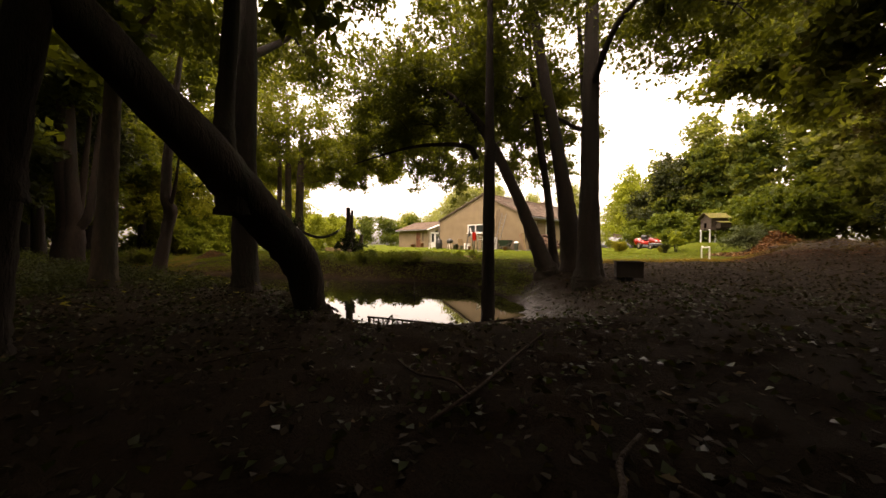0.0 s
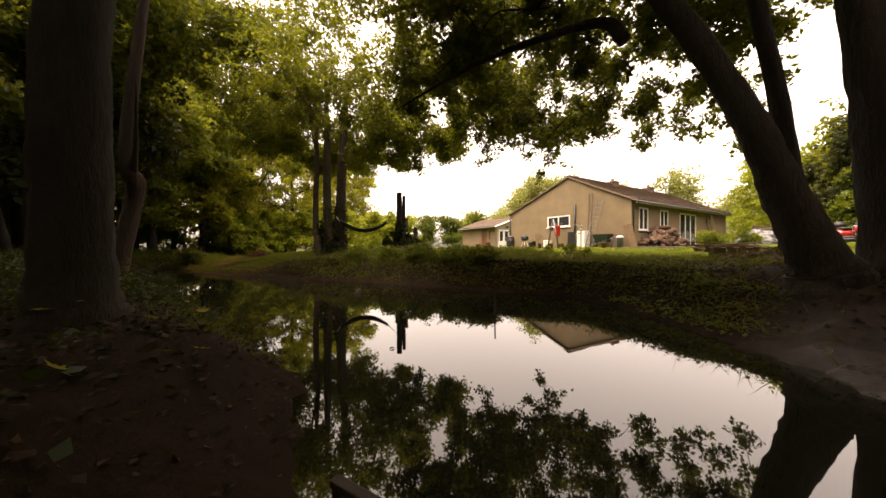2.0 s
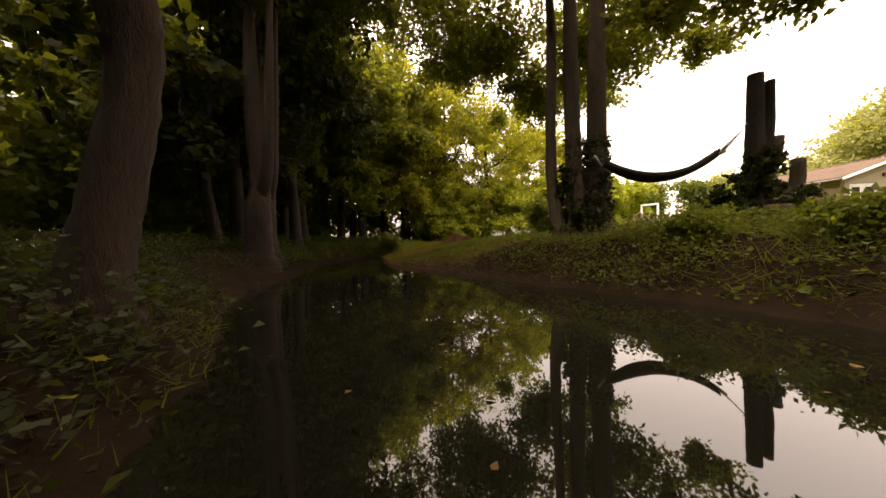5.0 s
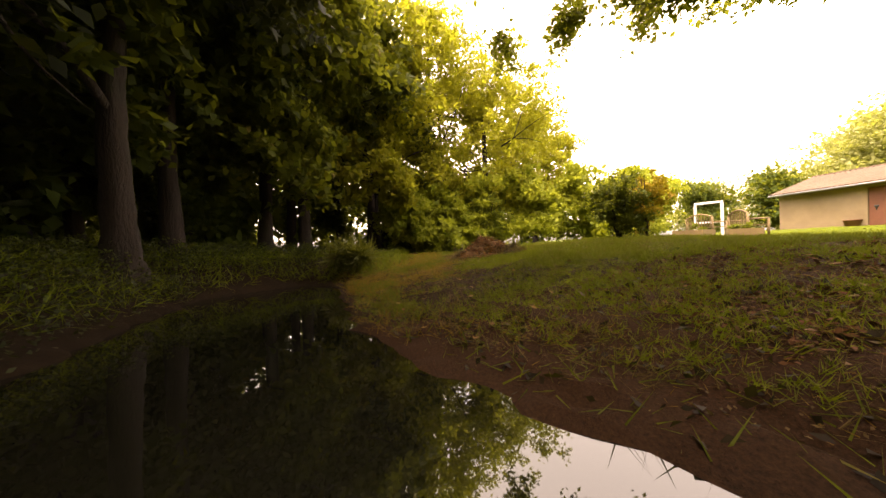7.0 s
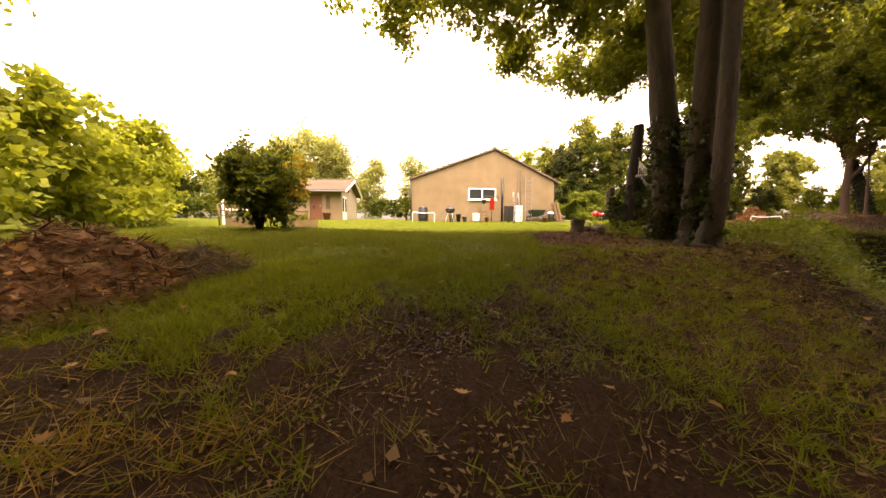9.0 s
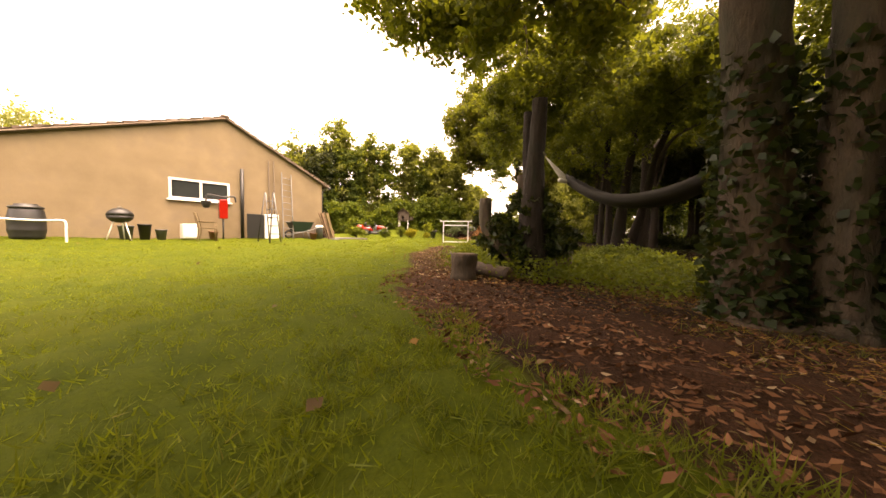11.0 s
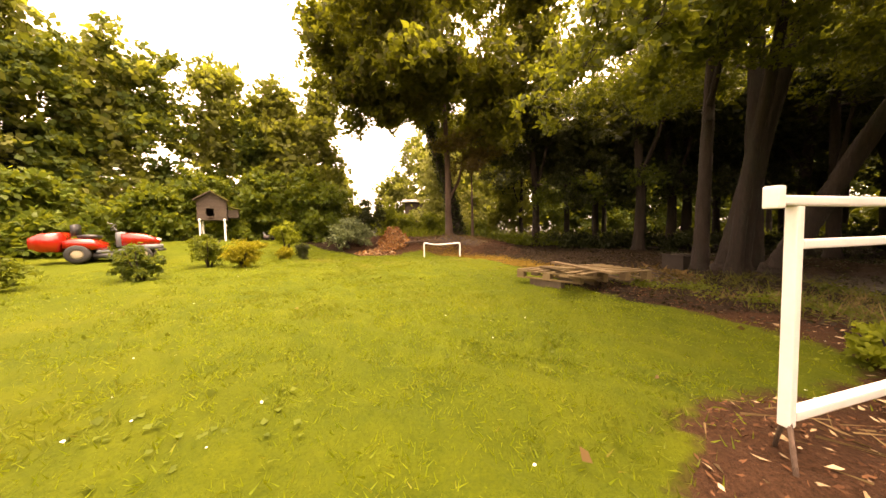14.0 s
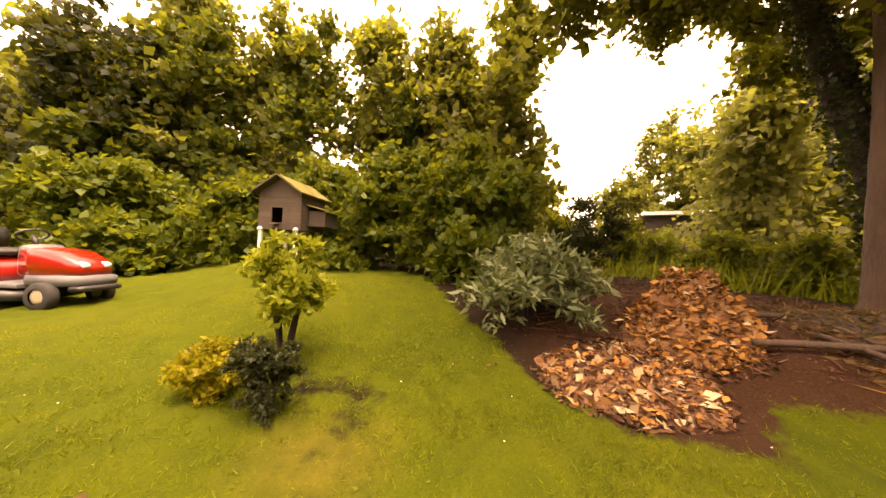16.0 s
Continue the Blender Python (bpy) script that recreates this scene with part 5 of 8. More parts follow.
# red-barked tree at the garden's end, with copper leaves low down
bz = gz(25.0, -2.9)
tree("beech_tree", "old tree with flaking red-brown trunk and broad crown", [
    [(25.2, -3.15, bz, 0.2), (25.2, -3.1, bz + 1.6, 0.16), (25.3, -3.1, bz + 4.0, 0.14), (25.2, -2.9, bz + 9, 0.06)],
    [(25.25, -3.15, bz + 2.0, 0.08), (25.5, -3.7, bz + 3.2, 0.07), (25.6, -4.0, bz + 5, 0.04)]],
     [(25.0 + 4.3 * math.cos(k * 0.79), -2.8 + 4.3 * math.sin(k * 0.79), 7.3 + 0.7 * math.sin(k * 2.3), 2.2, 2.2, 1.3, 3024) for k in (0, 3, 4, 5, 6, 7)] +
     [(25.0 + 4.2 * math.cos(k * 0.9 + 0.4), -2.8 + 4.2 * math.sin(k * 0.9 + 0.4), 10.4 + math.sin(k * 1.7), 2.5, 2.5, 1.7, 3168) for k in range(7)] + [(25.0, -2.8, 13.6, 4.0, 4.0, 2.2, 5760), (23.4, -6.6, 8.6, 2.0, 2.0, 1.4, 2600), (23.6, -7.4, 11.0, 2.2, 2.2, 1.5, 2800), (25.0, -2.8, 9.0, 2.6, 2.6, 1.6, 3024), (27.2, 0.2, 8.7, 1.4, 1.4, 0.7, 1400), (22.6, -1.6, 6.2, 1.5, 1.5, 0.8, 2160), (22.4, 0.4, 6.6, 1.5, 1.5, 0.9, 2160), (21.6, -3.4, 6.8, 1.4, 1.4, 0.9, 1872), (22.2, 1.0, 9.0, 1.8, 1.8, 1.2, 2448), (21.4, -1.2, 9.2, 1.8, 1.8, 1.2, 2448), (23.6, -5.2, 5.4, 1.6, 1.6, 0.9, 1728)],
     LEAF_BEECH, 0.255, BARK_RED, 61, 0.40)
bz = gz(26.0, -3.6)
LEAN = [(26.0, -3.6, bz, 0.26), (25.85, -3.2, bz + 2.0, 0.24), (25.6, -2.5, bz + 4.4, 0.2), (25.4, -1.9, bz + 7.0, 0.1)]
ivied = tree("ivied_tree", "dark leaning tree thickly wrapped in ivy", [LEAN], [(25.4, -1.6, 8.6, 1.8, 1.8, 1.1, 2400), (26.6, -2.0, 7.4, 1.6, 1.6, 0.9, 1800), (26.2, -0.6, 7.6, 1.4, 1.4, 0.7, 1400), (25.6, -0.2, 6.9, 0.8, 0.8, 0.4, 500)], LEAF_BEECH, 0.2, BARK, 63, 0.35)
ri = np.random.default_rng(64)
u, ang = ri.uniform(0, 1, 3400), ri.uniform(0, 2 * math.pi, 3400)
spine = np.array(LEAN)
px, py, pz, pr = (np.interp(u, np.linspace(0, 1, len(LEAN)), spine[:, c]) for c in range(4))
pr = pr * 1.1 + ri.uniform(0, 0.16, 3400)
leaf_mesh("ivy", np.stack([px + np.cos(ang) * pr, py + np.sin(ang) * pr, pz], 1), 0.1, IVY, ri, ivied, "dark ivy wrapped round the trunk", 0.1, 0.8, 0.4)
tree("copper_tree", "copper-leaved young tree under the crown", [[(24.6, -4.4, gz(24.6, -4.4), 0.07), (24.5, -4.4, 2.2, 0.05), (24.4, -4.4, 4.2, 0.02)]],
     [(24.3, -4.2, 3.8, 1.0, 1.1, 0.8, 1500), (24.1, -5.0, 4.9, 1.1, 1.2, 0.8, 1500), (23.9, -3.7, 4.9, 0.9, 0.9, 0.6, 1000)], LEAF_COPPER, 0.14, BARK_RED, 62, 0.3)


# ---- shrubs ----
def shrub(name, label, x, y, w, h, leaf, size, seed, count=1800, stem=0.0, lumps=6, narrow=0.55, category="shrub", group="", clump=None, sink=0.0):
    rng = np.random.default_rng(seed)
    z0 = gz(x, y) - sink
    t = thing(name, pose(x, y, z0), label, category, group)
    base = stem
    blobs = [(0, 0, base + (h - base) * 0.5, w * 0.42, w * 0.42, (h - base) * 0.42, int(count * 0.5))]
    for i in range(lumps):
        a = 2 * math.pi * i / lumps + rng.uniform(-0.4, 0.4)
        r = w * 0.5 * rng.uniform(0.35, 0.62)
        blobs.append((math.cos(a) * r, math.sin(a) * r, base + (h - base) * rng.uniform(0.25, 0.8), w * 0.22, w * 0.22, (h - base) * 0.2, int(count * 0.5 / lumps)))
    pieces = []
    for i in range(5):
        e = rng.uniform(-0.35, 0.35, 2) * w
        pieces.append(tube_data([(rng.uniform(-0.04, 0.04), rng.uniform(-0.04, 0.04), -0.05, 0.016 + 0.01 * h), (e[0] * 0.4, e[1] * 0.4, max(stem, h * 0.35), 0.012 + 0.006 * h), (e[0], e[1], h * 0.8, 0.005)], 5, 3))
    v, f = joined(pieces)
    mesh_part("stem", v, f, BARK, t, "", True)
    pts = crown_points(blobs, rng, clump or 0.09 * w, 0.6, 2)
    pts[:, 2] = np.maximum(pts[:, 2], 0.02)
    leaf_mesh("foliage", pts, size, leaf, rng, t, "", 0.1, narrow, -0.1)
    return t


shrub("conifer_bush", "round golden conifer bush on the lawn", 15.4, 0.22, 0.9, 0.66, LEAF_YELLOW, 0.035, 71, 11000, clump=0.05, group="lawn bushes")
shrub("conifer_bush", "feathery grey-green bush on the lawn", 15.25, 1.0, 0.85, 0.8, LEAF_NETTLE, 0.07, 72, 2600, group="lawn bushes")
shrub("conifer_bush", "round dark green bush on the lawn", 13.5, 0.5, 0.72, 0.62, LEAF_HEDGE, 0.06, 73, 2600, group="lawn bushes")
shrub("conifer_bush", "low spreading light green bush near the house", 12.2, 1.5, 1.3, 0.62, LEAF_NETTLE, 0.08, 74, 3200, group="lawn bushes")
shrub("box_bush", "small dark clipped bush beside a golden plant", 17.62, 0.22, 0.44, 0.5, LEAF_DARK, 0.03, 75, 6500, clump=0.03)
shrub("golden_plant", "low golden-leaved plant with yellow sprays", 17.4, 0.65, 0.58, 0.4, LEAF_YELLOW, 0.045, 76, 3000)
shrub("variegated_shrub", "pale variegated shrub on a short woody stem", 17.95, 1.0, 0.72, 1.05, LEAF_LIME, 0.075, 77, 3600, 0.26, 8)
shrub("young_shrub", "loose young green shrub in the bed beside the white stand", 11.0, -7.75, 0.75, 0.5, LEAF_NETTLE, 0.06, 88, 700)
shrub("buddleia_shrub", "silver-leaved buddleia with drooping narrow leaves", 20.75, 0.35, 1.9, 1.25, LEAF_SILVER, 0.15, 78, 4200, narrow=0.3)
shrub("dark_shrub", "dark rounded evergreen against the field", 25.0, 1.2, 1.8, 2.1, LEAF_DARK, 0.12, 79, 3200)
shrub("viburnum_bush", "large dark bush with orange turning leaves", -2.4, -13.4, 1.6, 1.75, LEAF_HEDGE, 0.09, 80, 8500)
shrub("turning_shrub", "orange-leaved shrub behind the dark bush", -2.25, -12.75, 1.15, 1.9, LEAF_ORANGE, 0.09, 81, 3000)
shrub("patio_bush", "round light green bush before the patio door", 10.6, 5.2, 1.25, 0.95, LEAF_LIME, 0.05, 82, 9000, clump=0.05)
shrub("patio_bush", "round mid-green bush beside the tarpaulin heap", 11.4, 10.6, 1.0, 0.85, LEAF_LIME, 0.05, 83, 6000, clump=0.05)
shrub("buddleia_shrub", "overgrown buddleia with pink flower spikes", -8.6, -15.4, 2.6, 2.6, LEAF_NETTLE, 0.17, 84, 3600, narrow=0.35)
shrub("wall_shrub", "climbing shrub at the corner of the house", -0.35, 0.5, 0.6, 1.7, LEAF_NETTLE, 0.09, 85, 1200)
shrub("sedge_tuft", "dark sedge tuft at the pond's head", -2.9, -20.2, 1.1, 0.75, REED, 0.4, 86, 700, narrow=0.08)

for k, (x, y, w, h, mat) in enumerate(((11.2, -11.8, 1.1, 0.34, REED), (10.5, -12.2, 1.1, 0.36, LEAF_NETTLE), (9.4, -12.8, 1.1, 0.5, LEAF_HEDGE), (8.3, -13.4, 1.0, 0.42, LEAF_NETTLE), (7.3, -14.2, 0.9, 0.36, LEAF_NETTLE))):
    shrub("bramble_mound", "low mound of brambles and rough grass on the pond bank", x, y, w, h, mat, 0.075, 210 + k, 2600, lumps=8, group="bramble mounds", category="brambles", clump=0.13, sink=0.05)
for k, (x, y, w, h) in enumerate(((9.7, -8.3, 0.6, 0.42), (8.9, -8.7, 0.55, 0.4), (10.3, -8.0, 0.5, 0.45), (7.9, -9.5, 0.6, 0.36), (11.9, -8.2, 0.6, 0.32))):
    shrub("weed_clump", "leafy green weeds growing in the bed", x, y, w, h, LEAF_LIME, 0.06, 180 + k, 900, group="weeds in the bed", category="weeds")
rs = np.random.default_rng(97)
a, hgt = rs.uniform(0, 2 * math.pi, 2600), rs.uniform(0, 1, 2600) ** 1.6 * 2.1
cx = np.where(rs.uniform(0, 1, 2600) < 0.7, 0, 1)
px = np.where(cx == 0, 4.90 - 0.05 * hgt, 4.96) + np.cos(a) * (0.30 - 0.03 * hgt) * np.where(cx == 0, 1, 0.75)
py = np.where(cx == 0, -14.32 + 0.04 * hgt, -14.77) + np.sin(a) * (0.30 - 0.03 * hgt) * np.where(cx == 0, 1, 0.75)
tagged(leaf_mesh("ivy_plant", np.stack([px, py, gz(4.95, -14.6) + hgt], 1), 0.075, IVY, rs, None, "", 0.2, 0.8, 0.4), "dark ivy climbing the maple's stems", "ivy")

# ---- the dead tree with its ivy, and the hammock ----
bz = gz(6.0, -12.04)
stump = thing("dead_tree_stump", pose(5.9, -12.04, bz), "tall sawn-off dead tree stump wrapped in dark ivy", "tree stump")
rs = np.random.default_rng(90)
v, f = tube_data([(0, 0, -0.3, 0.30), (0, 0, 0.1, 0.27), (-0.02, 0.02, 1.0, 0.20), (-0.03, 0.0, 1.7, 0.135), (0.0, -0.03, 2.45, 0.115), (0.0, -0.03, 2.68, 0.11)], 12, 6, 0.08, rs)
mesh_part("stem", [tuple(q) for q in v], f, BARK, stump, "", True)
v, f = tube_data([(0.03, 0.08, 1.2, 0.10), (0.05, 0.16, 1.8, 0.075), (0.05, 0.17, 2.55, 0.065)], 10, 5, 0.08, rs)
mesh_part("stem", [tuple(q) for q in v], f, BARK, stump, "", True)
v, f = tube_data([(0.0, 0.08, 0.7, 0.11), (0.08, 0.22, 1.25, 0.085), (0.1, 0.26, 1.6, 0.08)], 10, 5, 0.08, rs)
mesh_part("stub", [tuple(q) for q in v], f, BARK_PALE, stump, "sawn pale stub", True)
v, f = tube_data([(-0.02, 0.3, 0.3, 0.12), (-0.1, 0.75, 0.75, 0.11), (-0.1, 0.8, 1.25, 0.10)], 10, 5, 0.08, rs)
mesh_part("stub", [tuple(q) for q in v], f, BARK_PALE, stump, "sawn pale stub", True)
pts = crown_points([(0, 0.05, 0.65, 0.42, 0.42, 0.75, 2600), (0, 0.55, 0.45, 0.34, 0.42, 0.55, 1300), (0.02, 0.15, 1.3, 0.26, 0.28, 0.35, 900), (-0.15, -0.35, 0.35, 0.3, 0.3, 0.4, 700)], rs, 0.07, 0.7)
leaf_mesh("ivy", pts, 0.09, IVY, rs, stump, "dark glossy ivy")
pts = crown_points([(5.0, -14.85, -0.2, 0.42, 0.42, 0.4, 1300), (4.95, -14.9, 0.5, 0.3, 0.3, 0.7, 1100)], rs, 0.07, 0.7)
ivy = leaf_mesh("ivy_plant", pts, 0.09, IVY, rs)
tagged(ivy, "dark ivy climbing the foot of the maple", "ivy")

ham = thing("hammock", pose(0, 0, 0), "dark cloth hammock slung between maple and dead stump", "hammock")
A, Bp = np.array((5.25, -14.5, 1.12)), np.array((5.86, -12.2, 1.36))
bm = bmesh.new()
rows = []
for i in range(25):
    t = i / 24
    c = A + (Bp - A) * (0.06 + 0.78 * t)
    sag = 0.62 * (1 - (2 * (0.06 + 0.78 * t) - 1) ** 2)
    wid = 0.06 + 0.20 * math.sin(math.pi * min(1, t * 1.02)) ** 0.7
    side = np.array((Bp[1] - A[1], A[0] - Bp[0], 0)) / math.hypot(Bp[0] - A[0], Bp[1] - A[1])
    rows.append([bm.verts.new(tuple(c + side * wid * math.sin(a) * 1.0 + np.array((0, 0, -sag - 0.11 * math.cos(a)))))
                 for a in np.linspace(-1.9, 1.9, 9)])
for r0, r1 in zip(rows, rows[1:]):
    for j in range(8):
        bm.faces.new((r0[j], r0[j + 1], r1[j + 1], r1[j]))
cloth = part("cloth", bm, CANVAS, ham, "dark striped cloth", True)
mod = cloth.modifiers.new("thick", "SOLIDIFY")
mod.thickness = 0.012
e0, e1 = A + (Bp - A) * 0.06 - np.array((0, 0, 0.24)), A + (Bp - A) * 0.84 - np.array((0, 0, 0.40))
rod("rope", [tuple(A), tuple(e0)], 0.018, CANVAS_PALE, ham)
for k in range(7):
    q = e1 + side * (k - 3) * 0.05
    rod("string", [tuple(q), tuple(Bp - np.array((0, 0, 0.02)))], 0.007, CANVAS_PALE, ham, seg=5)
rod("bolster", [tuple(e1 - side * 0.2), tuple(e1 + side * 0.2)], 0.03, CANVAS_PALE, ham)
rod("hook", [tuple(Bp), tuple(Bp + np.array((0.02, 0.1, 0.12)))], 0.02, STEEL, ham)


# ---- white frames ----
def white_hoop(x0, y0, x1, y1, h, label, dip=0.03):
    z0, z1 = gz(x0, y0), gz(x1, y1)
    t = thing("white_hoop", pose(x0, y0, z0), label, "garden frame")
    dx, dy, dz = x1 - x0, y1 - y0, z1 - z0
    p = [(0, 0, -0.1), (0, 0, h * 0.5), (0, 0, h - 0.06), (dx * 0.05, dy * 0.05, h), (dx * 0.25, dy * 0.25, h - dip), (dx * 0.5, dy * 0.5, h + dz * 0.5 - dip), (dx * 0.75, dy * 0.75, h + dz - dip * 0.4), (dx * 0.95, dy * 0.95, h + dz), (dx, dy, h + dz - 0.06), (dx, dy, h * 0.5 + dz), (dx, dy, dz - 0.1)]
    rod("bent_pipe", p, 0.024, WHITE, t, seg=10, steps=4)
    return t


white_hoop(19.5, -3.06, 19.87, -4.25, 0.50, "bent white metal pipe hoop stuck in the lawn edge", 0.05)
white_hoop(0.1, -1.4, 1.35, -2.15, 0.55, "white metal goal hoop on the lawn by the house")
fx0, fy0, fx1, fy1 = 10.57, -6.45, 10.98, -7.32
fz = gz(10.6, -6.6)
frm = thing("white_sign_frame", pose(fx0, fy0, fz, 0, 0, math.degrees(math.atan2(fy1 - fy0, fx1 - fx0))), "white painted metal stand with two posts and three bars", "garden frame")
FW = math.hypot(fx1 - fx0, fy1 - fy0)
ft = 0.67 - fz
for x in (0, FW):
    part("post", boxed(x - 0.019, x + 0.019, -0.019, 0.019, -0.02 - fz - 0.12 + 0.0, ft, 0.006), WHITE, frm)
    for s in (-1, 1):
        rod("foot_prong", [(x + s * 0.005, s * 0.01, 0.16), (x + s * 0.10, s * 0.09, -0.08)], 0.008, BARK_RED, frm, "rusty prong")
part("top_bar", boxed(-0.12, FW + 0.12, -0.02, 0.02, ft, ft + 0.036, 0.008), WHITE, frm)
for x in (-0.115, FW + 0.115):
    part("end_cap", boxed(x - 0.018, x + 0.018, -0.024, 0.024, ft - 0.01, ft + 0.068, 0.006), WHITE, frm)
part("upper_bar", boxed(0.02, FW - 0.02, -0.016, 0.016, ft - 0.155, ft - 0.12, 0.008), WHITE, frm)
part("lower_bar", boxed(0.02, FW - 0.02, -0.02, 0.02, -0.10 - fz - 0.02, -0.10 - fz + 0.02, 0.008), WHITE, frm)
gt = thing("white_goal_frame", pose(-7.4, -5.4, gz(-7.4, -5.4), 0, 0, 25), "white square frame standing on the lawn", "garden frame")
gt.scale = (1.5, 1.5, 1.5)
for x in (-0.32, 0.32):
    part("post", boxed(x - 0.03, x + 0.03, -0.03, 0.03, -0.03, 1.0, 0.008), WHITE, gt)
part("top_bar", boxed(-0.34, 0.34, -0.03, 0.03, 1.0, 1.06, 0.008), WHITE, gt)
part("lower_bar", boxed(-0.29, 0.29, -0.02, 0.02, 0.42, 0.47, 0.008), WHITE, gt)

# ---- hen coop on legs ----
coop = thing("hen_coop", pose(18.78, 4.5, gz(18.7, 4.5), 0, 0, -49), "small grey boarded hen coop on white legs with mossy roof", "hen coop")
cz = 1.2 - gz(18.7, 4.5)
for x, y in ((-0.36, -0.02), (0.36, -0.02), (-0.36, 0.8), (0.36, 0.8)):
    lg = part("leg", boxed(x - 0.03, x + 0.03, y - 0.03, y + 0.03, -0.05, cz + 0.02, 0.006), WHITE, coop)
for x in (-0.36, 0.36):
    rod("leg_cap", [(x, -0.06, cz - 0.0), (x, -0.02, cz + 0.04)], 0.045, WHITE, coop)
part("base_board", boxed(-0.44, 0.44, -0.03, 0.9, cz + 0.022, cz + 0.06), WOOD_GREY, coop)
for i in range(7):
    z = cz + 0.062 + i * 0.095
    for nm, x0, x1, y0, y1 in (("side_board", -0.43, -0.405, 0.02, 0.88), ("side_board", 0.405, 0.43, 0.02, 0.88), ("back_board", -0.43, 0.43, 0.88, 0.905)):
        part(nm, boxed(x0, x1, y0, y1, z, z + 0.092), WOOD_GREY, coop)
    if i in (1, 2, 3):
        part("front_board", boxed(-0.43, -0.16, -0.005, 0.018, z, z + 0.092), WOOD_GREY, coop)
        part("front_board", boxed(0.06, 0.43, -0.005, 0.018, z, z + 0.092), WOOD_GREY, coop)
    else:
        part("front_board", boxed(-0.43, 0.43, -0.005, 0.018, z, z + 0.092), WOOD_GREY, coop)
bm = bmesh.new()
for y in (-0.002, 0.88):
    q = [bm.verts.new(p) for p in ((-0.43, y, cz + 0.727), (0.43, y, cz + 0.727), (0.0, y, cz + 1.02), (-0.43, y + 0.022, cz + 0.727), (0.43, y + 0.022, cz + 0.727), (0.0, y + 0.022, cz + 1.02))]
    for fc in ((0, 1, 2), (3, 5, 4), (0, 3, 4, 1), (1, 4, 5, 2), (2, 5, 3, 0)):
        bm.faces.new([q[i] for i in fc])
part("gable_board", bm, WOOD_GREY, coop)
for s in (-1, 1):
    bm = boxed(0, 0.60, -0.13, 1.06, 0, 0.035, 0.008)
    part("roof_panel", bm, MOSS_ROOF if s > 0 else WOOD_GREY, coop, "mossy felt roof panel" if s > 0 else "", m=pose(0, 0, cz + 1.03) @ (pose(0, 0, 0, 0, 34, 0) if s > 0 else pose(0, 0.9, 0, 0, 34, 180)))
nest = part("nest_box", boxed(0.44, 0.78, 0.25, 0.8, cz + 0.12, cz + 0.42, 0.01), WOOD_GREY, coop, "boarded nest box on the side")
part("nest_lid", boxed(-0.02, 0.42, 0.2, 0.86, 0, 0.025, 0.006, m=pose(0.43, 0, cz + 0.52, 0, 14, 0)), MOSS_ROOF, nest)
part("perch_bar", boxed(-0.12, 0.03, -0.14, -0.005, cz + 0.12, cz + 0.14), WOOD, coop)

# ---- ride-on mower ----
mow = thing("ride_on_mower", pose(15.95, 4.55, gz(15.9, 4.55), 0, 0, -46), "red ride-on lawn mower with grey grille parked on the lawn", "lawn mower")
mow.scale = (0.9, 0.9, 0.9)


def lofted(bm, rings):
    rs_ = [[bm.verts.new(p) for p in r] for r in rings]
    k = len(rs_[0])
    for a, c in zip(rs_, rs_[1:]):
        for j in range(k):
            bm.faces.new((a[j], a[(j + 1) % k], c[(j + 1) % k], c[j]))
    bm.faces.new(rs_[0])
    bm.faces.new(rs_[-1][::-1])
    return bm


def section(x, w, z0, z1, r=0.35, k=12):
    """A rounded upright cross-section at x."""
    out = []
    for i in range(k):
        a = 2 * math.pi * i / k
        c, s = math.cos(a), math.sin(a)
        out.append((x, w * math.copysign(abs(c) ** r, c), (z0 + z1) / 2 + (z1 - z0) / 2 * math.copysign(abs(s) ** r, s)))
    return out


hood = part("hood", lofted(bmesh.new(), [section(0.15, 0.26, 0.42, 0.80), section(0.35, 0.29, 0.40, 0.82), section(0.62, 0.28, 0.42, 0.78), section(0.86, 0.24, 0.44, 0.68), section(0.96, 0.19, 0.46, 0.60)]), RED, mow, "glossy red hood", True)
for s in (-1, 1):
    part("headlight", lofted(bmesh.new(), [section(0.86, 0.06, 0.58, 0.66), section(0.965, 0.045, 0.56, 0.62)]), WHITE, hood, "pale headlight", True, pose(0, s * 0.13, 0))
part("grille", lofted(bmesh.new(), [section(0.30, 0.30, 0.30, 0.46), section(0.75, 0.30, 0.30, 0.47), section(1.0, 0.24, 0.32, 0.46)]), GREY, mow, "grey plastic grille and side panel", True)
part("bumper", lofted(bmesh.new(), [section(0.93, 0.30, 0.24, 0.33), section(1.06, 0.24, 0.25, 0.32)]), BLACK, mow, "", True)
part("dash", lofted(bmesh.new(), [section(0.02, 0.18, 0.40, 0.84), section(0.18, 0.22, 0.40, 0.86)]), GREY, mow, "", True)
part("footwell", boxed(-0.35, 0.3, -0.36, 0.36, 0.27, 0.33, 0.02), GREY, mow)
part("rear_fender", lofted(bmesh.new(), [section(-0.95, 0.40, 0.40, 0.62), section(-0.75, 0.44, 0.36, 0.68), section(-0.40, 0.44, 0.34, 0.66), section(-0.22, 0.34, 0.32, 0.50)]), RED, mow, "red rear mudguard", True)
seat = part("seat", lofted(bmesh.new(), [section(-0.72, 0.22, 0.68, 0.78), section(-0.5, 0.23, 0.67, 0.79), section(-0.32, 0.20, 0.68, 0.76)]), BLACK, mow, "", True)
part("backrest", lofted(bmesh.new(), [section(-0.84, 0.20, 0.74, 1.06), section(-0.74, 0.22, 0.72, 1.08)]), BLACK, mow, "", True)
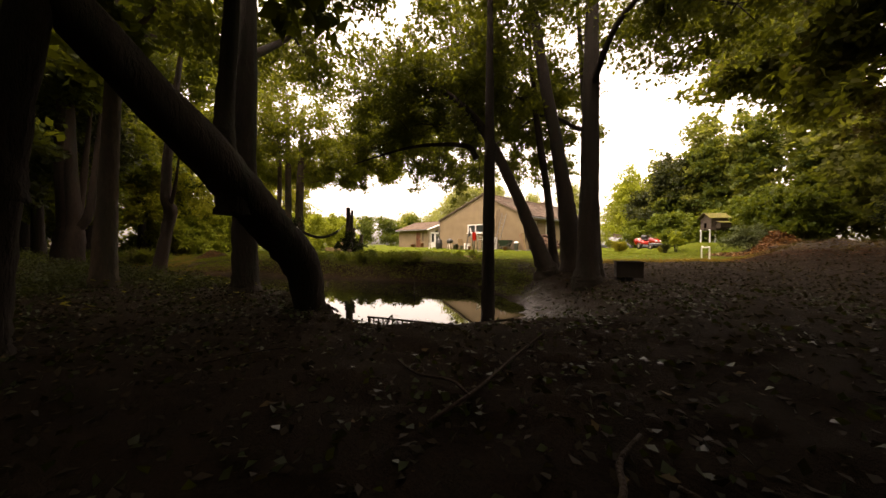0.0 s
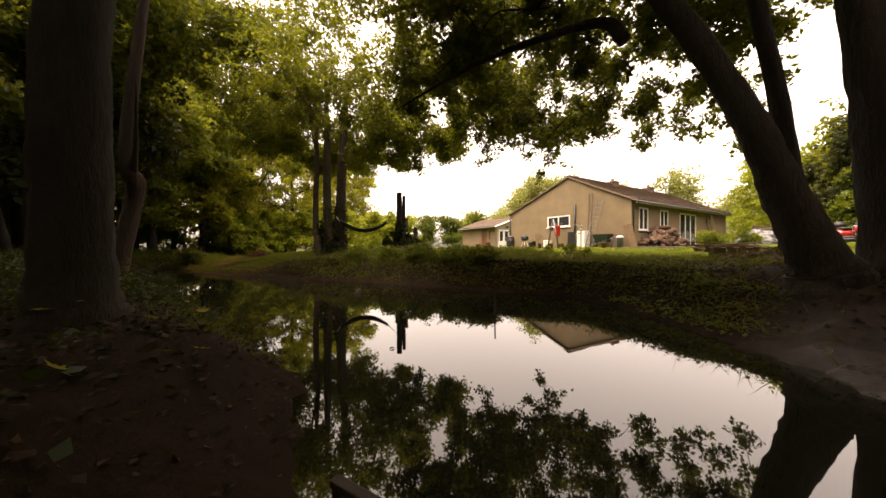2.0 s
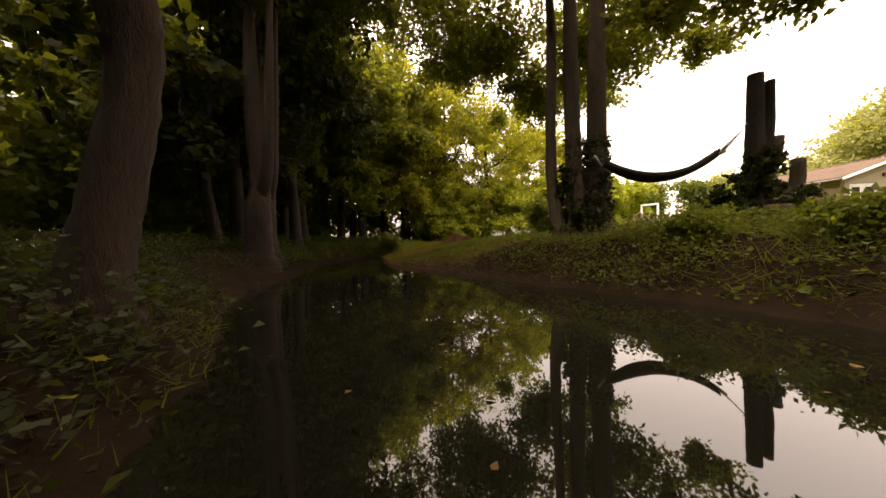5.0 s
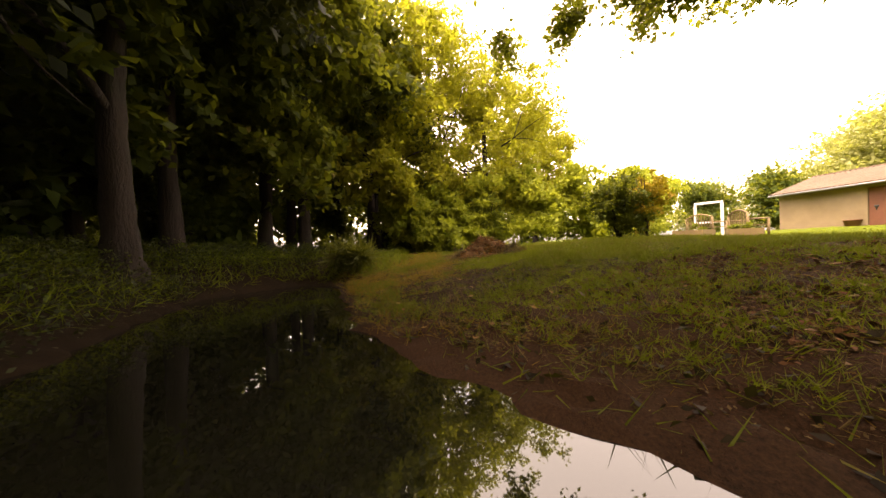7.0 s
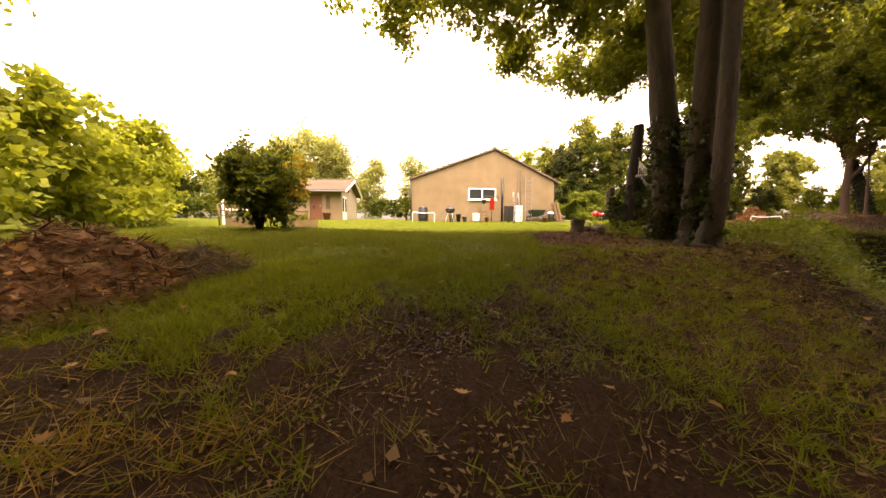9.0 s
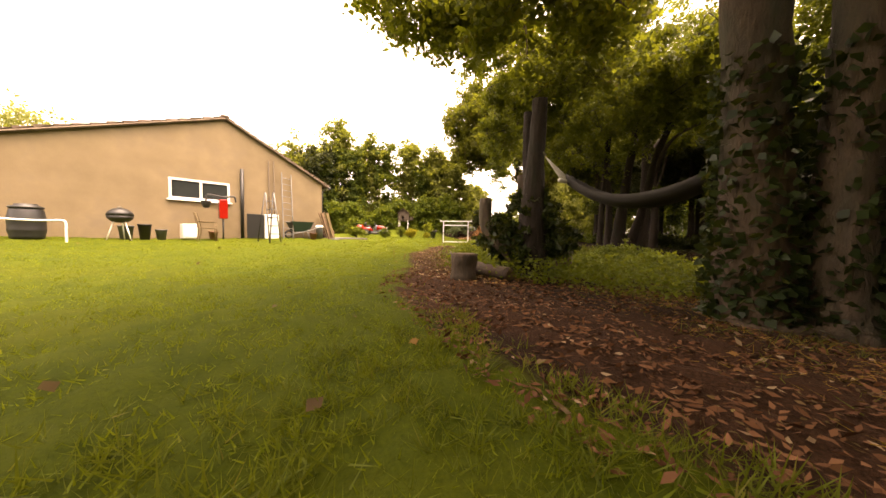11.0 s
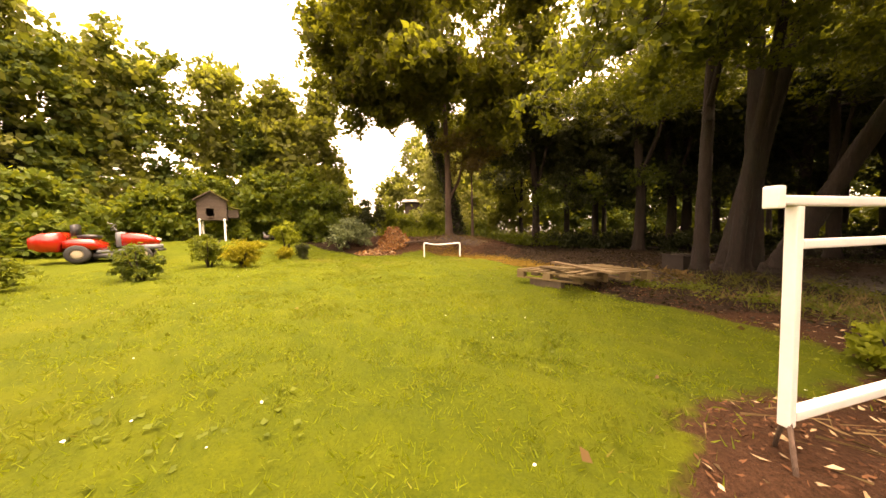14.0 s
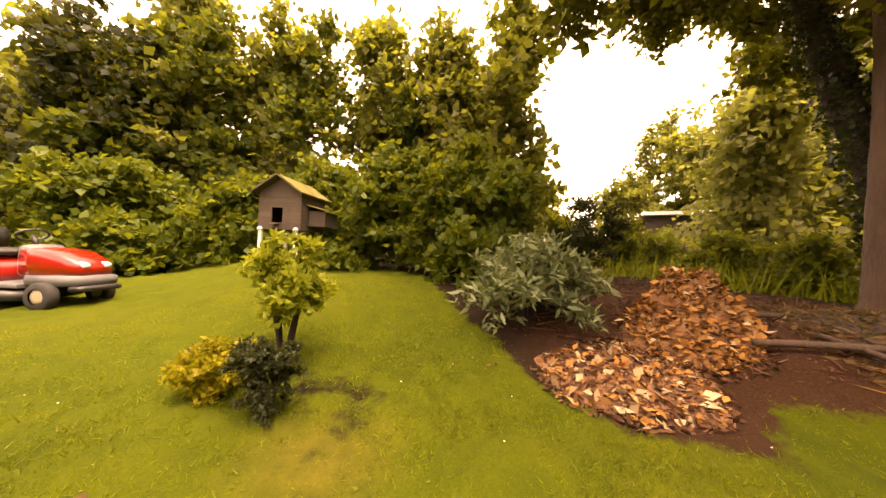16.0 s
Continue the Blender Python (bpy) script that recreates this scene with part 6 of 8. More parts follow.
part("grass_collector", lofted(bmesh.new(), [section(-1.55, 0.36, 0.40, 0.72), section(-1.35, 0.40, 0.30, 0.84), section(-1.0, 0.40, 0.30, 0.86)]), RED, mow, "red and black grass collector", True)
part("cutting_deck", lofted(bmesh.new(), [section(-0.40, 0.40, 0.10, 0.24), section(-0.1, 0.48, 0.08, 0.25), section(0.30, 0.40, 0.10, 0.24)]), BLACK, mow, "", True)
rod("steering_column", [(0.06, 0, 0.80), (-0.04, 0, 0.98)], 0.025, BLACK, mow)
v, f = tube_data([(-0.04 + 0.05 * math.cos(a), 0.17 * math.sin(a), 0.98 + 0.16 * math.cos(a) * 0.5, 0.016) for a in np.linspace(0, 2 * math.pi, 19)], 6, 1)
mesh_part("steering_wheel", [tuple(q) for q in v], f, BLACK, mow, "", True)
for x, y, r, w in ((0.62, 0.33, 0.19, 0.13), (0.62, -0.33, 0.19, 0.13), (-0.68, 0.38, 0.25, 0.20), (-0.68, -0.38, 0.25, 0.20)):
    prof = [(-w / 2, r * 0.55), (-w / 2, r * 0.9), (-w * 0.32, r), (w * 0.32, r), (w / 2, r * 0.9), (w / 2, r * 0.55)]
    bm = bmesh.new()
    rings = [[bm.verts.new((x + q * math.cos(a), y + d, r + q * math.sin(a) - 0.01)) for d, q in prof] for a in np.linspace(0, 2 * math.pi, 25)[:-1]]
    for i in range(24):
        for j in range(len(prof) - 1):
            bm.faces.new((rings[i][j], rings[i][j + 1], rings[(i + 1) % 24][j + 1], rings[(i + 1) % 24][j]))
    wh = part("tyre", bm, RUBBER, mow, "", True)
    part("rim", lofted(bmesh.new(), [[(x + q * math.cos(a), y + d, r - 0.01 + q * math.sin(a)) for a in np.linspace(0, 2 * math.pi, 17)[:-1]] for d, q in ((-w * 0.42, r * 0.3), (-w * 0.36, r * 0.57), (w * 0.36, r * 0.57), (w * 0.42, r * 0.3))]), CREAM, wh, "pale wheel rim", True)


# ---- pallets and planks ----
def pallet(x, y, turn, label, tilt=0.0):
    t = thing("wooden_pallet", pose(x, y, gz(x, y) + 0.11, tilt, 0, turn), label, "pallet", "pallets at the lawn's edge")
    for yy in (-0.45, 0.0, 0.45):
        part("bearer", boxed(-0.6, 0.6, yy - 0.05, yy + 0.05, 0.0, 0.022), WOOD_NEW, t)
        part("stringer_board", boxed(-0.6, 0.6, yy - 0.05, yy + 0.05, 0.115, 0.137), WOOD_NEW, t)
        for xx in (-0.53, 0.0, 0.53):
            part("block", boxed(xx - 0.07, xx + 0.07, yy - 0.05, yy + 0.05, 0.023, 0.114), WOOD_NEW, t)
    for k in range(6):
        xx = -0.55 + k * 0.22
        part("deck_board", boxed(xx - 0.05, xx + 0.05, -0.5, 0.5, 0.138, 0.158), WOOD_NEW, t)
    return t


pallet(15.03, -6.6, 49, "weathered pallet lying at the lawn's edge", 2)
pallet(15.5, -7.45, 22, "broken pallet half over the mud")
for x, y, turn in ((14.75, -6.3, 49), (15.3, -6.95, 49), (15.35, -7.1, 22), (15.65, -7.8, 22)):
    p = part("timber_sleeper", boxed(-0.3, 0.3, -0.06, 0.06, -0.05, 0.115, 0.01), WOOD, None, m=pose(x, y, gz(x, y), 0, 0, turn))
    tagged(p, "short weathered timber laid under the pallets", "timber", "timbers under the pallets")
for x, y, z, L, turn, tilt in ((14.8, -6.45, 0.22, 1.4, 8, 5), (14.9, -7.12, 0.2, 1.3, 9, 2), (14.3, -6.75, 0.14, 1.2, -38, 8), (15.1, -6.9, 0.22, 1.1, 38, -4)):
    p = part("loose_plank", boxed(-L / 2, L / 2, -0.07, 0.07, -0.018, 0.018, 0.006), WOOD_NEW, None, m=pose(x, y, gz(x, y) + z + 0.1, 0, tilt, turn))
    tagged(p, "long raw plank lying across the pallets", "plank")

# ---- stones, trough and statue in the bed ----


def turned(bm, prof, k=20, wob=0.0, seed=1):
    r = random.Random(seed)
    rings = [[bm.verts.new((q * (1 + r.uniform(-wob, wob)) * math.cos(a), q * (1 + r.uniform(-wob, wob)) * math.sin(a), z)) for a in [2 * math.pi * i / k for i in range(k)]] for q, z in prof]
    for a, c in zip(rings, rings[1:]):
        for j in range(k):
            bm.faces.new((a[j], a[(j + 1) % k], c[(j + 1) % k], c[j]))
    bm.faces.new(rings[0])
    bm.faces.new(rings[-1][::-1])
    return bm


for x, y, s in ((9.5, -8.5, 0.52), (6.85, -9.75, 0.38)):
    t = thing("staddle_stone", pose(x, y, gz(x, y)), "mushroom-shaped weathered staddle stone in the flower bed", "staddle stone", "staddle stones")
    part("stem", turned(bmesh.new(), [(0.16 * s, -0.1), (0.17 * s, 0.02), (0.13 * s, 0.2 * s), (0.105 * s, 0.42 * s), (0.10 * s, 0.44 * s)], 20, 0.03), STONE, t, "", True)
    part("cap", turned(bmesh.new(), [(0.10 * s, 0.43 * s), (0.27 * s, 0.44 * s), (0.29 * s, 0.48 * s), (0.25 * s, 0.55 * s), (0.15 * s, 0.62 * s), (0.03 * s, 0.645 * s)], 22, 0.05, 2), STONE_MOSS, t, "", True)
t = thing("stone_trough", pose(10.25, -8.85, gz(10.25, -8.85), 0, 0, 20), "low stone trough among nettles", "trough")
bm = bmesh.new()
for x0, x1, y0, y1, z0, z1 in ((-0.28, 0.28, -0.15, -0.10, 0, 0.22), (-0.28, 0.28, 0.10, 0.15, 0, 0.22), (-0.28, -0.22, -0.1, 0.1, 0, 0.22), (0.22, 0.28, -0.1, 0.1, 0, 0.22), (-0.22, 0.22, -0.1, 0.1, 0, 0.06)):
    box(bm, x0, x1, y0, y1, z0, z1, 0.01)
part("basin", bm, STONE, t)
t = part("garden_statue", turned(bmesh.new(), [(0.09, 0), (0.10, 0.12), (0.075, 0.24), (0.085, 0.30), (0.06, 0.38), (0.02, 0.42)], 14, 0.12, 4), STONE, None, "", True, pose(10.32, -8.62, gz(10.32, -8.62) - 0.01) @ Matrix.Diagonal((0.62, 0.62, 0.72, 1.0)))
tagged(t, "small pale weathered stone ornament beside the trough", "ornament")

# ---- box on legs by the alders, sunken rail in the pond ----
t = thing("dark_box", pose(18.93, -10.6, gz(18.93, -10.6) - 0.12, 0, 0, 25), "dark wooden trough box on a short post under the alders", "box")
for nm, x0, x1, y0, y1, z0, z1 in (("side", -0.3, 0.3, -0.22, -0.195, 0.22, 0.58), ("side", -0.3, 0.3, 0.195, 0.22, 0.22, 0.58), ("end", -0.3, -0.275, -0.194, 0.194, 0.22, 0.58), ("end", 0.275, 0.3, -0.194, 0.194, 0.22, 0.58), ("bottom", -0.3, 0.3, -0.22, 0.22, 0.195, 0.219), ("rim", -0.33, 0.33, -0.25, -0.19, 0.581, 0.61), ("rim", -0.33, 0.33, 0.19, 0.25, 0.581, 0.61)):
    part(nm, boxed(x0, x1, y0, y1, z0, z1, 0.006), WOOD_DARK, t)
part("soil", boxed(-0.274, 0.274, -0.193, 0.193, 0.22, 0.52), SOIL, t)
part("post", boxed(-0.06, 0.06, -0.06, 0.06, -0.15, 0.194), WOOD_DARK, t)
rl = thing("sunken_railing", pose(16.78, -16.95, -1.0, 0, 0, 27.4), "old wooden railing with balusters standing in the shallows", "railing")
part("rail", boxed(0, 1.85, -0.022, 0.022, -0.014, 0.014, 0.006), WOOD_DARK, rl)
for k in range(21):
    x = 0.03 + k * 0.089
    w = 0.018 if k in (0, 10, 20) else 0.010
    part("post" if k in (0, 10, 20) else "baluster", boxed(x - w, x + w, -w, w, -0.3, -0.015), WOOD_DARK, rl)
for pts_, lab in (([(17.15, -16.95, -1.35), (17.26, -16.85, -0.98), (17.3, -16.8, -0.9)], "thin bent stick rising from the water"), ([(17.4, -16.85, -1.35), (17.34, -16.82, -1.0), (17.3, -16.8, -0.9)], "thin bent stick rising from the water"),
                  ([(14.35, -14.1, -1.3), (14.2, -13.95, -0.98), (14.32, -14.05, -0.85)], "dead twig standing in the pond"), ([(13.6, -14.3, -1.3), (13.62, -14.3, -1.05)], "dead twig standing in the pond")):
    tagged(rod("dead_stick", pts_, 0.012, BARK, None, "", 6, 4), lab, "stick")
snag = mesh_part("sunken_snag", *[[tuple(q) for q in d] if i == 0 else d for i, d in enumerate(tube_data([(11.0, -15.3, -1.34, 0.07), (10.8, -15.2, -1.17, 0.055), (10.62, -15.1, -1.13, 0.02)], 8, 5))], BARK, None, "", True)
tagged(snag, "dark snag poking out of the pond", "snag")

# ---- at the gable: stored things ----
g0 = -0.12
t = thing("old_fridge", pose(6.35, -0.42, g0), "white fridge lying with its dark open side out", "fridge")
part("cabinet", boxed(-0.02, 0.52, -0.32, 0.32, 0, 0.98, 0.03), WHITE, t)
part("vent", boxed(0.1, 0.24, -0.327, -0.321, 0.82, 0.88), BLACK, t)
part("door_panel", boxed(-0.64, -0.03, -0.30, -0.26, 0.02, 0.96, 0.015), BLACK, t, "dark open panel")
for k in range(3):
    rod("wire_shelf", [(-0.6, -0.24, 0.25 + 0.25 * k), (-0.05, -0.24, 0.25 + 0.25 * k)], 0.008, STEEL, t)
t = thing("white_cabinet", pose(4.0, -0.5, g0), "small white cabinet against the wall", "cabinet")
part("body", boxed(-0.2, 0.2, -0.2, 0.2, 0, 0.5, 0.02), WHITE, t)
part("door", boxed(-0.18, 0.18, -0.225, -0.202, 0.04, 0.46, 0.01), WHITE, t)
t = thing("red_post_stand", pose(4.95, -0.7, g0), "red post with a dark basket arm beside the window", "post")
part("red_column", boxed(-0.13, 0.13, -0.1, 0.1, 0.72, 1.42, 0.03), RED, t)
rod("pole", [(0, 0, -0.05), (0, 0, 0.72)], 0.03, BLACK, t)
rod("arm", [(-0.5, 0, 1.3), (-0.45, 0, 1.55), (0, 0, 1.5), (0.35, 0, 1.55), (0.4, 0, 1.35)], 0.03, BLACK, t, steps=3)
part("basket", turned(bmesh.new(), [(0.08, 0), (0.13, 0.12), (0.15, 0.24)], 12), BLACK, t, "", False, pose(-0.5, 0, 1.08))


def ladder(x, y, L, w, lean, label, side=0.0):
    t = thing("ladder", pose(x, y, g0 - 0.02, -lean, side, 0), label, "ladder")
    for s in (-1, 1):
        part("rail", boxed(s * w / 2 - 0.012, s * w / 2 + 0.012, -0.03, 0.03, 0, L, 0.004), STEEL, t)
    for k in range(int(L / 0.28)):
        rod("rung", [(-w / 2, 0, 0.2 + k * 0.28), (w / 2, 0, 0.2 + k * 0.28)], 0.014, STEEL, t)


ladder(7.2, -0.85, 2.95, 0.40, 15, "aluminium ladder leaning on the gable wall", 5)
t = thing("step_ladder", pose(5.9, -2.3, gz(5.9, -2.3), 0, 0, 35), "folding aluminium step ladder standing on the grass", "ladder")
for s in (-1, 1):
    for a in (-1, 1):
        rod("leg", [(a * 0.32, s * 0.22, -0.02), (a * 0.02, s * 0.15, 1.75)], 0.02, STEEL if a > 0 else BLACK, t)
for k in range(5):
    f_ = (k + 1) / 6
    rod("rung", [(0.32 - 0.30 * f_, -0.22 + 0.07 * f_, 1.75 * f_), (0.32 - 0.30 * f_, 0.22 - 0.07 * f_, 1.75 * f_)], 0.016, STEEL, t)
for x, h in ((6.72, 3.1), (6.92, 3.15)):
    tagged(rod("scaffold_pole", [(x, -0.25, g0 - 0.05), (x + 0.02, -0.06, h)], 0.028, WOOD, None), "brown pole leaning on the gable wall", "pole", "poles on the gable")
t = thing("wheelbarrow", pose(7.85, -0.5, g0), "dark green plastic wheelbarrow parked by the wall", "wheelbarrow")
bm = bmesh.new()
lo = [bm.verts.new(p) for p in ((-0.30, -0.2, 0.30), (0.30, -0.2, 0.30), (0.30, 0.2, 0.30), (-0.30, 0.2, 0.30))]
hi = [bm.verts.new(p) for p in ((-0.48, -0.3, 0.74), (0.48, -0.3, 0.74), (0.48, 0.3, 0.74), (-0.48, 0.3, 0.74))]
inn = [bm.verts.new(p) for p in ((-0.44, -0.26, 0.73), (0.44, -0.26, 0.73), (0.44, 0.26, 0.73), (-0.44, 0.26, 0.73))]
bot = [bm.verts.new(p) for p in ((-0.27, -0.17, 0.33), (0.27, -0.17, 0.33), (0.27, 0.17, 0.33), (-0.27, 0.17, 0.33))]
bm.faces.new(lo)
bm.faces.new(bot)
for p_, q_ in ((lo, hi), (hi, inn), (inn, bot)):
    for i in range(4):
        bm.faces.new((p_[i], p_[(i + 1) % 4], q_[(i + 1) % 4], q_[i]))
part("tub", bm, GREEN_PAINT, t, "dark green plastic tub")
for s in (-0.22, 0.22):
    rod("handle", [(-0.5, s * 0.5, 0.2), (0.0, s, 0.28), (0.75, s * 1.2, 0.52)], 0.016, STEEL, t, steps=3)
    rod("leg", [(0.22, s, 0.3), (0.28, s, 0.0)], 0.016, STEEL, t)
v, f = tube_data([(-0.48 + 0.15 * math.cos(a), 0, 0.19 + 0.15 * math.sin(a), 0.04) for a in np.linspace(0, 2 * math.pi, 21)], 8, 1)
mesh_part("tyre", [tuple(q) for q in v], f, RUBBER, t, "", True)
t = thing("grey_bin", pose(8.78, -0.45, g0), "small grey lidded bin against the wall", "bin")
part("body", turned(bmesh.new(), [(0.13, 0), (0.17, 0.5), (0.175, 0.52)], 16), GREY, t, "", True)
part("lid", turned(bmesh.new(), [(0.185, 0.521), (0.185, 0.56), (0.12, 0.62), (0.02, 0.63)], 16), WHITE, t, "pale lid", True)
t = thing("leaning_board", pose(8.42, -0.42, g0, -14, 9, 0), "grey weathered board leaning on the wall", "board")
part("board", boxed(-0.16, 0.16, -0.015, 0.015, 0, 0.72, 0.006), WOOD_GREY, t)
for dx, w_, m_ in ((0.0, 0.11, LOG_END), (0.13, 0.08, WOOD_NEW), (-0.10, 0.07, LOG_END)):
    p = part("leaning_plank", boxed(-w_, w_, -0.018, 0.018, 0, 1.3, 0.006), m_, None, m=pose(9.42 + dx, -0.32 - dx * 0.5, g0 - 0.02, -8, -15 + 20 * dx, 20))
    tagged(p, "orange-brown plank leaning against the house corner", "plank", "planks at the corner")
p = part("paving_slab", boxed(-0.2, 0.2, -0.15, 0.15, 0, 0.04, 0.006), GREY, None, m=pose(9.25, -0.95, gz(9.25, -0.95) + 0.0, 2, 0, 25))
tagged(p, "pale slab lying on the grass", "slab")


def chair(x, y, turn, label, m, fold=0):
    t = thing("garden_chair", pose(x, y, gz(x, y), 0, 0, turn), label, "chair", "garden chairs")
    for sx in (-0.24, 0.24):
        rod("front_leg", [(sx, -0.22, 0), (sx, -0.2, 0.64)], 0.016, m, t)
        rod("back_leg", [(sx, 0.26, 0), (sx, 0.2, 0.44), (sx, 0.3, 0.92)], 0.016, m, t, steps=3)
        rod("armrest", [(sx, -0.22, 0.64), (sx, 0.22, 0.64)], 0.02, m, t)
    part("seat", boxed(-0.23, 0.23, -0.22, 0.2, 0.42, 0.45, 0.012), m, t)
    part("backrest", boxed(-0.22, 0.22, -0.012, 0.012, 0.0, 0.5, 0.01, m=pose(0, 0.23, 0.45, -12, 0, 0)), m, t)


chair(4.3, -1.5, 70, "wooden garden chair on the grass", WOOD_NEW)
t = thing("black_barrel", pose(0.72, -0.75, gz(0.72, -0.75)), "black ribbed water barrel against the gable wall", "barrel")
part("body", turned(bmesh.new(), [(0.25, 0), (0.29, 0.06), (0.285, 0.1), (0.31, 0.2), (0.32, 0.24), (0.31, 0.28), (0.315, 0.46), (0.325, 0.5), (0.315, 0.54), (0.28, 0.74), (0.26, 0.78)], 24), BLACK, t, "", True)
part("lid", turned(bmesh.new(), [(0.27, 0.781), (0.29, 0.79), (0.29, 0.83), (0.20, 0.86), (0.19, 0.90), (0.05, 0.905)], 24), BLACK, t, "", True)
t = thing("kettle_barbecue", pose(2.35, -0.95, gz(2.35, -0.95), 0, 0, 30), "dark kettle barbecue on pale legs by the wall", "barbecue")
part("bowl", turned(bmesh.new(), [(0.04, 0.50), (0.18, 0.53), (0.27, 0.62), (0.29, 0.70)], 20), BLACK, t, "", True)
part("hood", turned(bmesh.new(), [(0.295, 0.705), (0.27, 0.80), (0.16, 0.90), (0.03, 0.93)], 20), BLACK, t, "", True)
rod("hood_handle", [(-0.06, 0, 0.93), (0, 0, 0.97), (0.06, 0, 0.93)], 0.012, STEEL, t, steps=2)
for a in (40, 160, 280):
    rod("leg", [(0.30 * math.cos(radians(a)), 0.30 * math.sin(radians(a)), -0.02), (0.14 * math.cos(radians(a)), 0.14 * math.sin(radians(a)), 0.54)], 0.018, WHITE, t)
t = thing("hanging_basket", pose(-0.32, -0.12, 1.42), "hanging basket of pink flowers at the house corner", "hanging basket")
part("bowl", turned(bmesh.new(), [(0.03, 0.0), (0.12, 0.05), (0.17, 0.16)], 14), BLACK, t, "", True)
rod("bracket", [(0.30, 0.10, 0.62), (0.0, 0.0, 0.66), (0.0, 0.0, 0.56)], 0.012, BLACK, t)
for a in (0, 120, 240):
    rod("chain", [(0.16 * math.cos(radians(a)), 0.16 * math.sin(radians(a)), 0.16), (0, 0, 0.57)], 0.005, BLACK, t, seg=5)
rh = np.random.default_rng(160)
leaf_mesh("foliage", crown_points([(0, 0, 0.2, 0.2, 0.2, 0.14, 420)], rh, 0.07), 0.05, LEAF_NETTLE, rh, t)
leaf_mesh("flowers", crown_points([(0, 0, 0.26, 0.2, 0.2, 0.13, 260)], rh, 0.06), 0.045, PETAL, rh, t, "pink petals")
for k, (x, y, h, r, m, lab) in enumerate(((2.9, -0.6, 0.5, 0.16, BLACK, "dark bucket by the wall"), (3.3, -0.5, 0.35, 0.15, GREY, "grey plant pot by the wall"), (4.6, -0.9, 0.3, 0.14, TERRA, "terracotta pot on the grass"), (8.2, -1.0, 0.28, 0.15, TERRA, "terracotta pot by the chairs"), (2.5, -0.45, 0.42, 0.18, GREY, "grey bucket by the wall"))):
    t = thing("plant_pot", pose(x, y, gz(x, y)), lab, "pot", "pots along the gable")
    part("pot", turned(bmesh.new(), [(r * 0.7, 0), (r, h * 0.9), (r * 1.08, h * 0.92), (r * 1.08, h), (r * 0.9, h), (r * 0.85, h * 0.8)], 16), m, t, "", True)
    part("soil", turned(bmesh.new(), [(r * 0.86, h * 0.78), (r * 0.86, h * 0.81)], 12), SOIL, t)

# log pile below the windows, tarpaulin heap, poles and fence at the far corner
rl_ = random.Random(7)
pile = thing("log_pile", pose(9.85, 2.3, g0), "tall untidy heap of dark split logs against the house wall", "log pile")
for k in range(74):
    row = k // 12
    L = rl_.uniform(0.4, 0.75)
    r = rl_.uniform(0.08, 0.145)
    y = -1.5 + (k % 12) * 0.27 + rl_.uniform(-0.1, 0.1)
    yf = max(0.0, 1 - abs(y - 0.1) / 1.75) ** 0.7
    z = min(0.1 + row * 0.2, 0.1 + 1.05 * yf) + rl_.uniform(0, 0.05)
    a, tilt = rl_.uniform(-1.0, 1.0), rl_.uniform(-0.12, 0.12)
    dx, dy = math.cos(a) * L / 2, math.sin(a) * L / 2
    x = rl_.uniform(-0.15, 0.35) - 0.08 * row
    d_ = Vector((dx, dy, tilt)).normalized()
    e0, e1 = Vector((x - dx, y - dy, z - tilt)), Vector((x + dx, y + dy, z + tilt))
    v, f = tube_data([(*(e0 + (e1 - e0) * q), r * (1 + 0.06 * math.sin(7 * q + k))) for q in (0, 0.33, 0.66, 1.0)], 9, 1, 0.2, np.random.default_rng(400 + k))
    lg = mesh_part("log", [tuple(q) for q in v], f, LOG_BARK, pile, "", True)
    v, f = tube_data([(*(e1 + d_ * 0.001), r * 0.86), (*(e1 + d_ * 0.008), r * 0.84)], 9, 1)
    mesh_part("cut_face", [tuple(q) for q in v], f, LOG_END, lg)
t = thing("tarpaulin_heap", pose(11.3, 12.4, 0.0), "heap covered with a crumpled silver tarpaulin", "tarpaulin")
bm = bmesh.new()
bmesh.ops.create_uvsphere(bm, u_segments=56, v_segments=30, radius=1)
for v in bm.verts:
    k = 1 + 0.22 * noise.noise(v.co * 2.3) + 0.16 * abs(noise.noise(v.co * 4.5)) + 0.08 * noise.noise(v.co * 11)
    v.co = Vector((v.co.x * 1.2 * k, v.co.y * 1.0 * k, max(-0.15, v.co.z * 0.95 * k)))
part("cover", bm, TARP, t, "", False)
for k in range(5):
    tagged(rod("leaning_pole", [(9.5 + k * 0.12, 9.6 + 0.25 * k, -0.15), (9.3 + rl_.uniform(-0.1, 0.1), 9.7 + 0.12 * k, 2.2 + rl_.uniform(-0.9, 0.4))], 0.035, WOOD_NEW if k % 2 else WOOD, None), "pale pole leaning at the house corner", "pole", "poles at the corner")
fence = thing("board_fence", pose(12.2, 15.2, 0.0), "weathered horizontal board fence behind the house", "fence")
for k in range(7):
    part("board", boxed(-2.0, 2.2, 0, 0.03, 0.1 + k * 0.2, 0.28 + k * 0.2), WOOD, fence)
for x in (-1.9, 0.1, 2.1):
    part("post", boxed(x - 0.05, x + 0.05, 0.031, 0.13, -0.2, 1.6), WOOD, fence)
part("path_slab", boxed(9.5, 11.4, -0.6, 9.0, -0.30, -0.085, 0.02), CONCRETE, None)
tagged(bpy.data.objects["path_slab"], "pale concrete path along the house", "path", kind="structure")


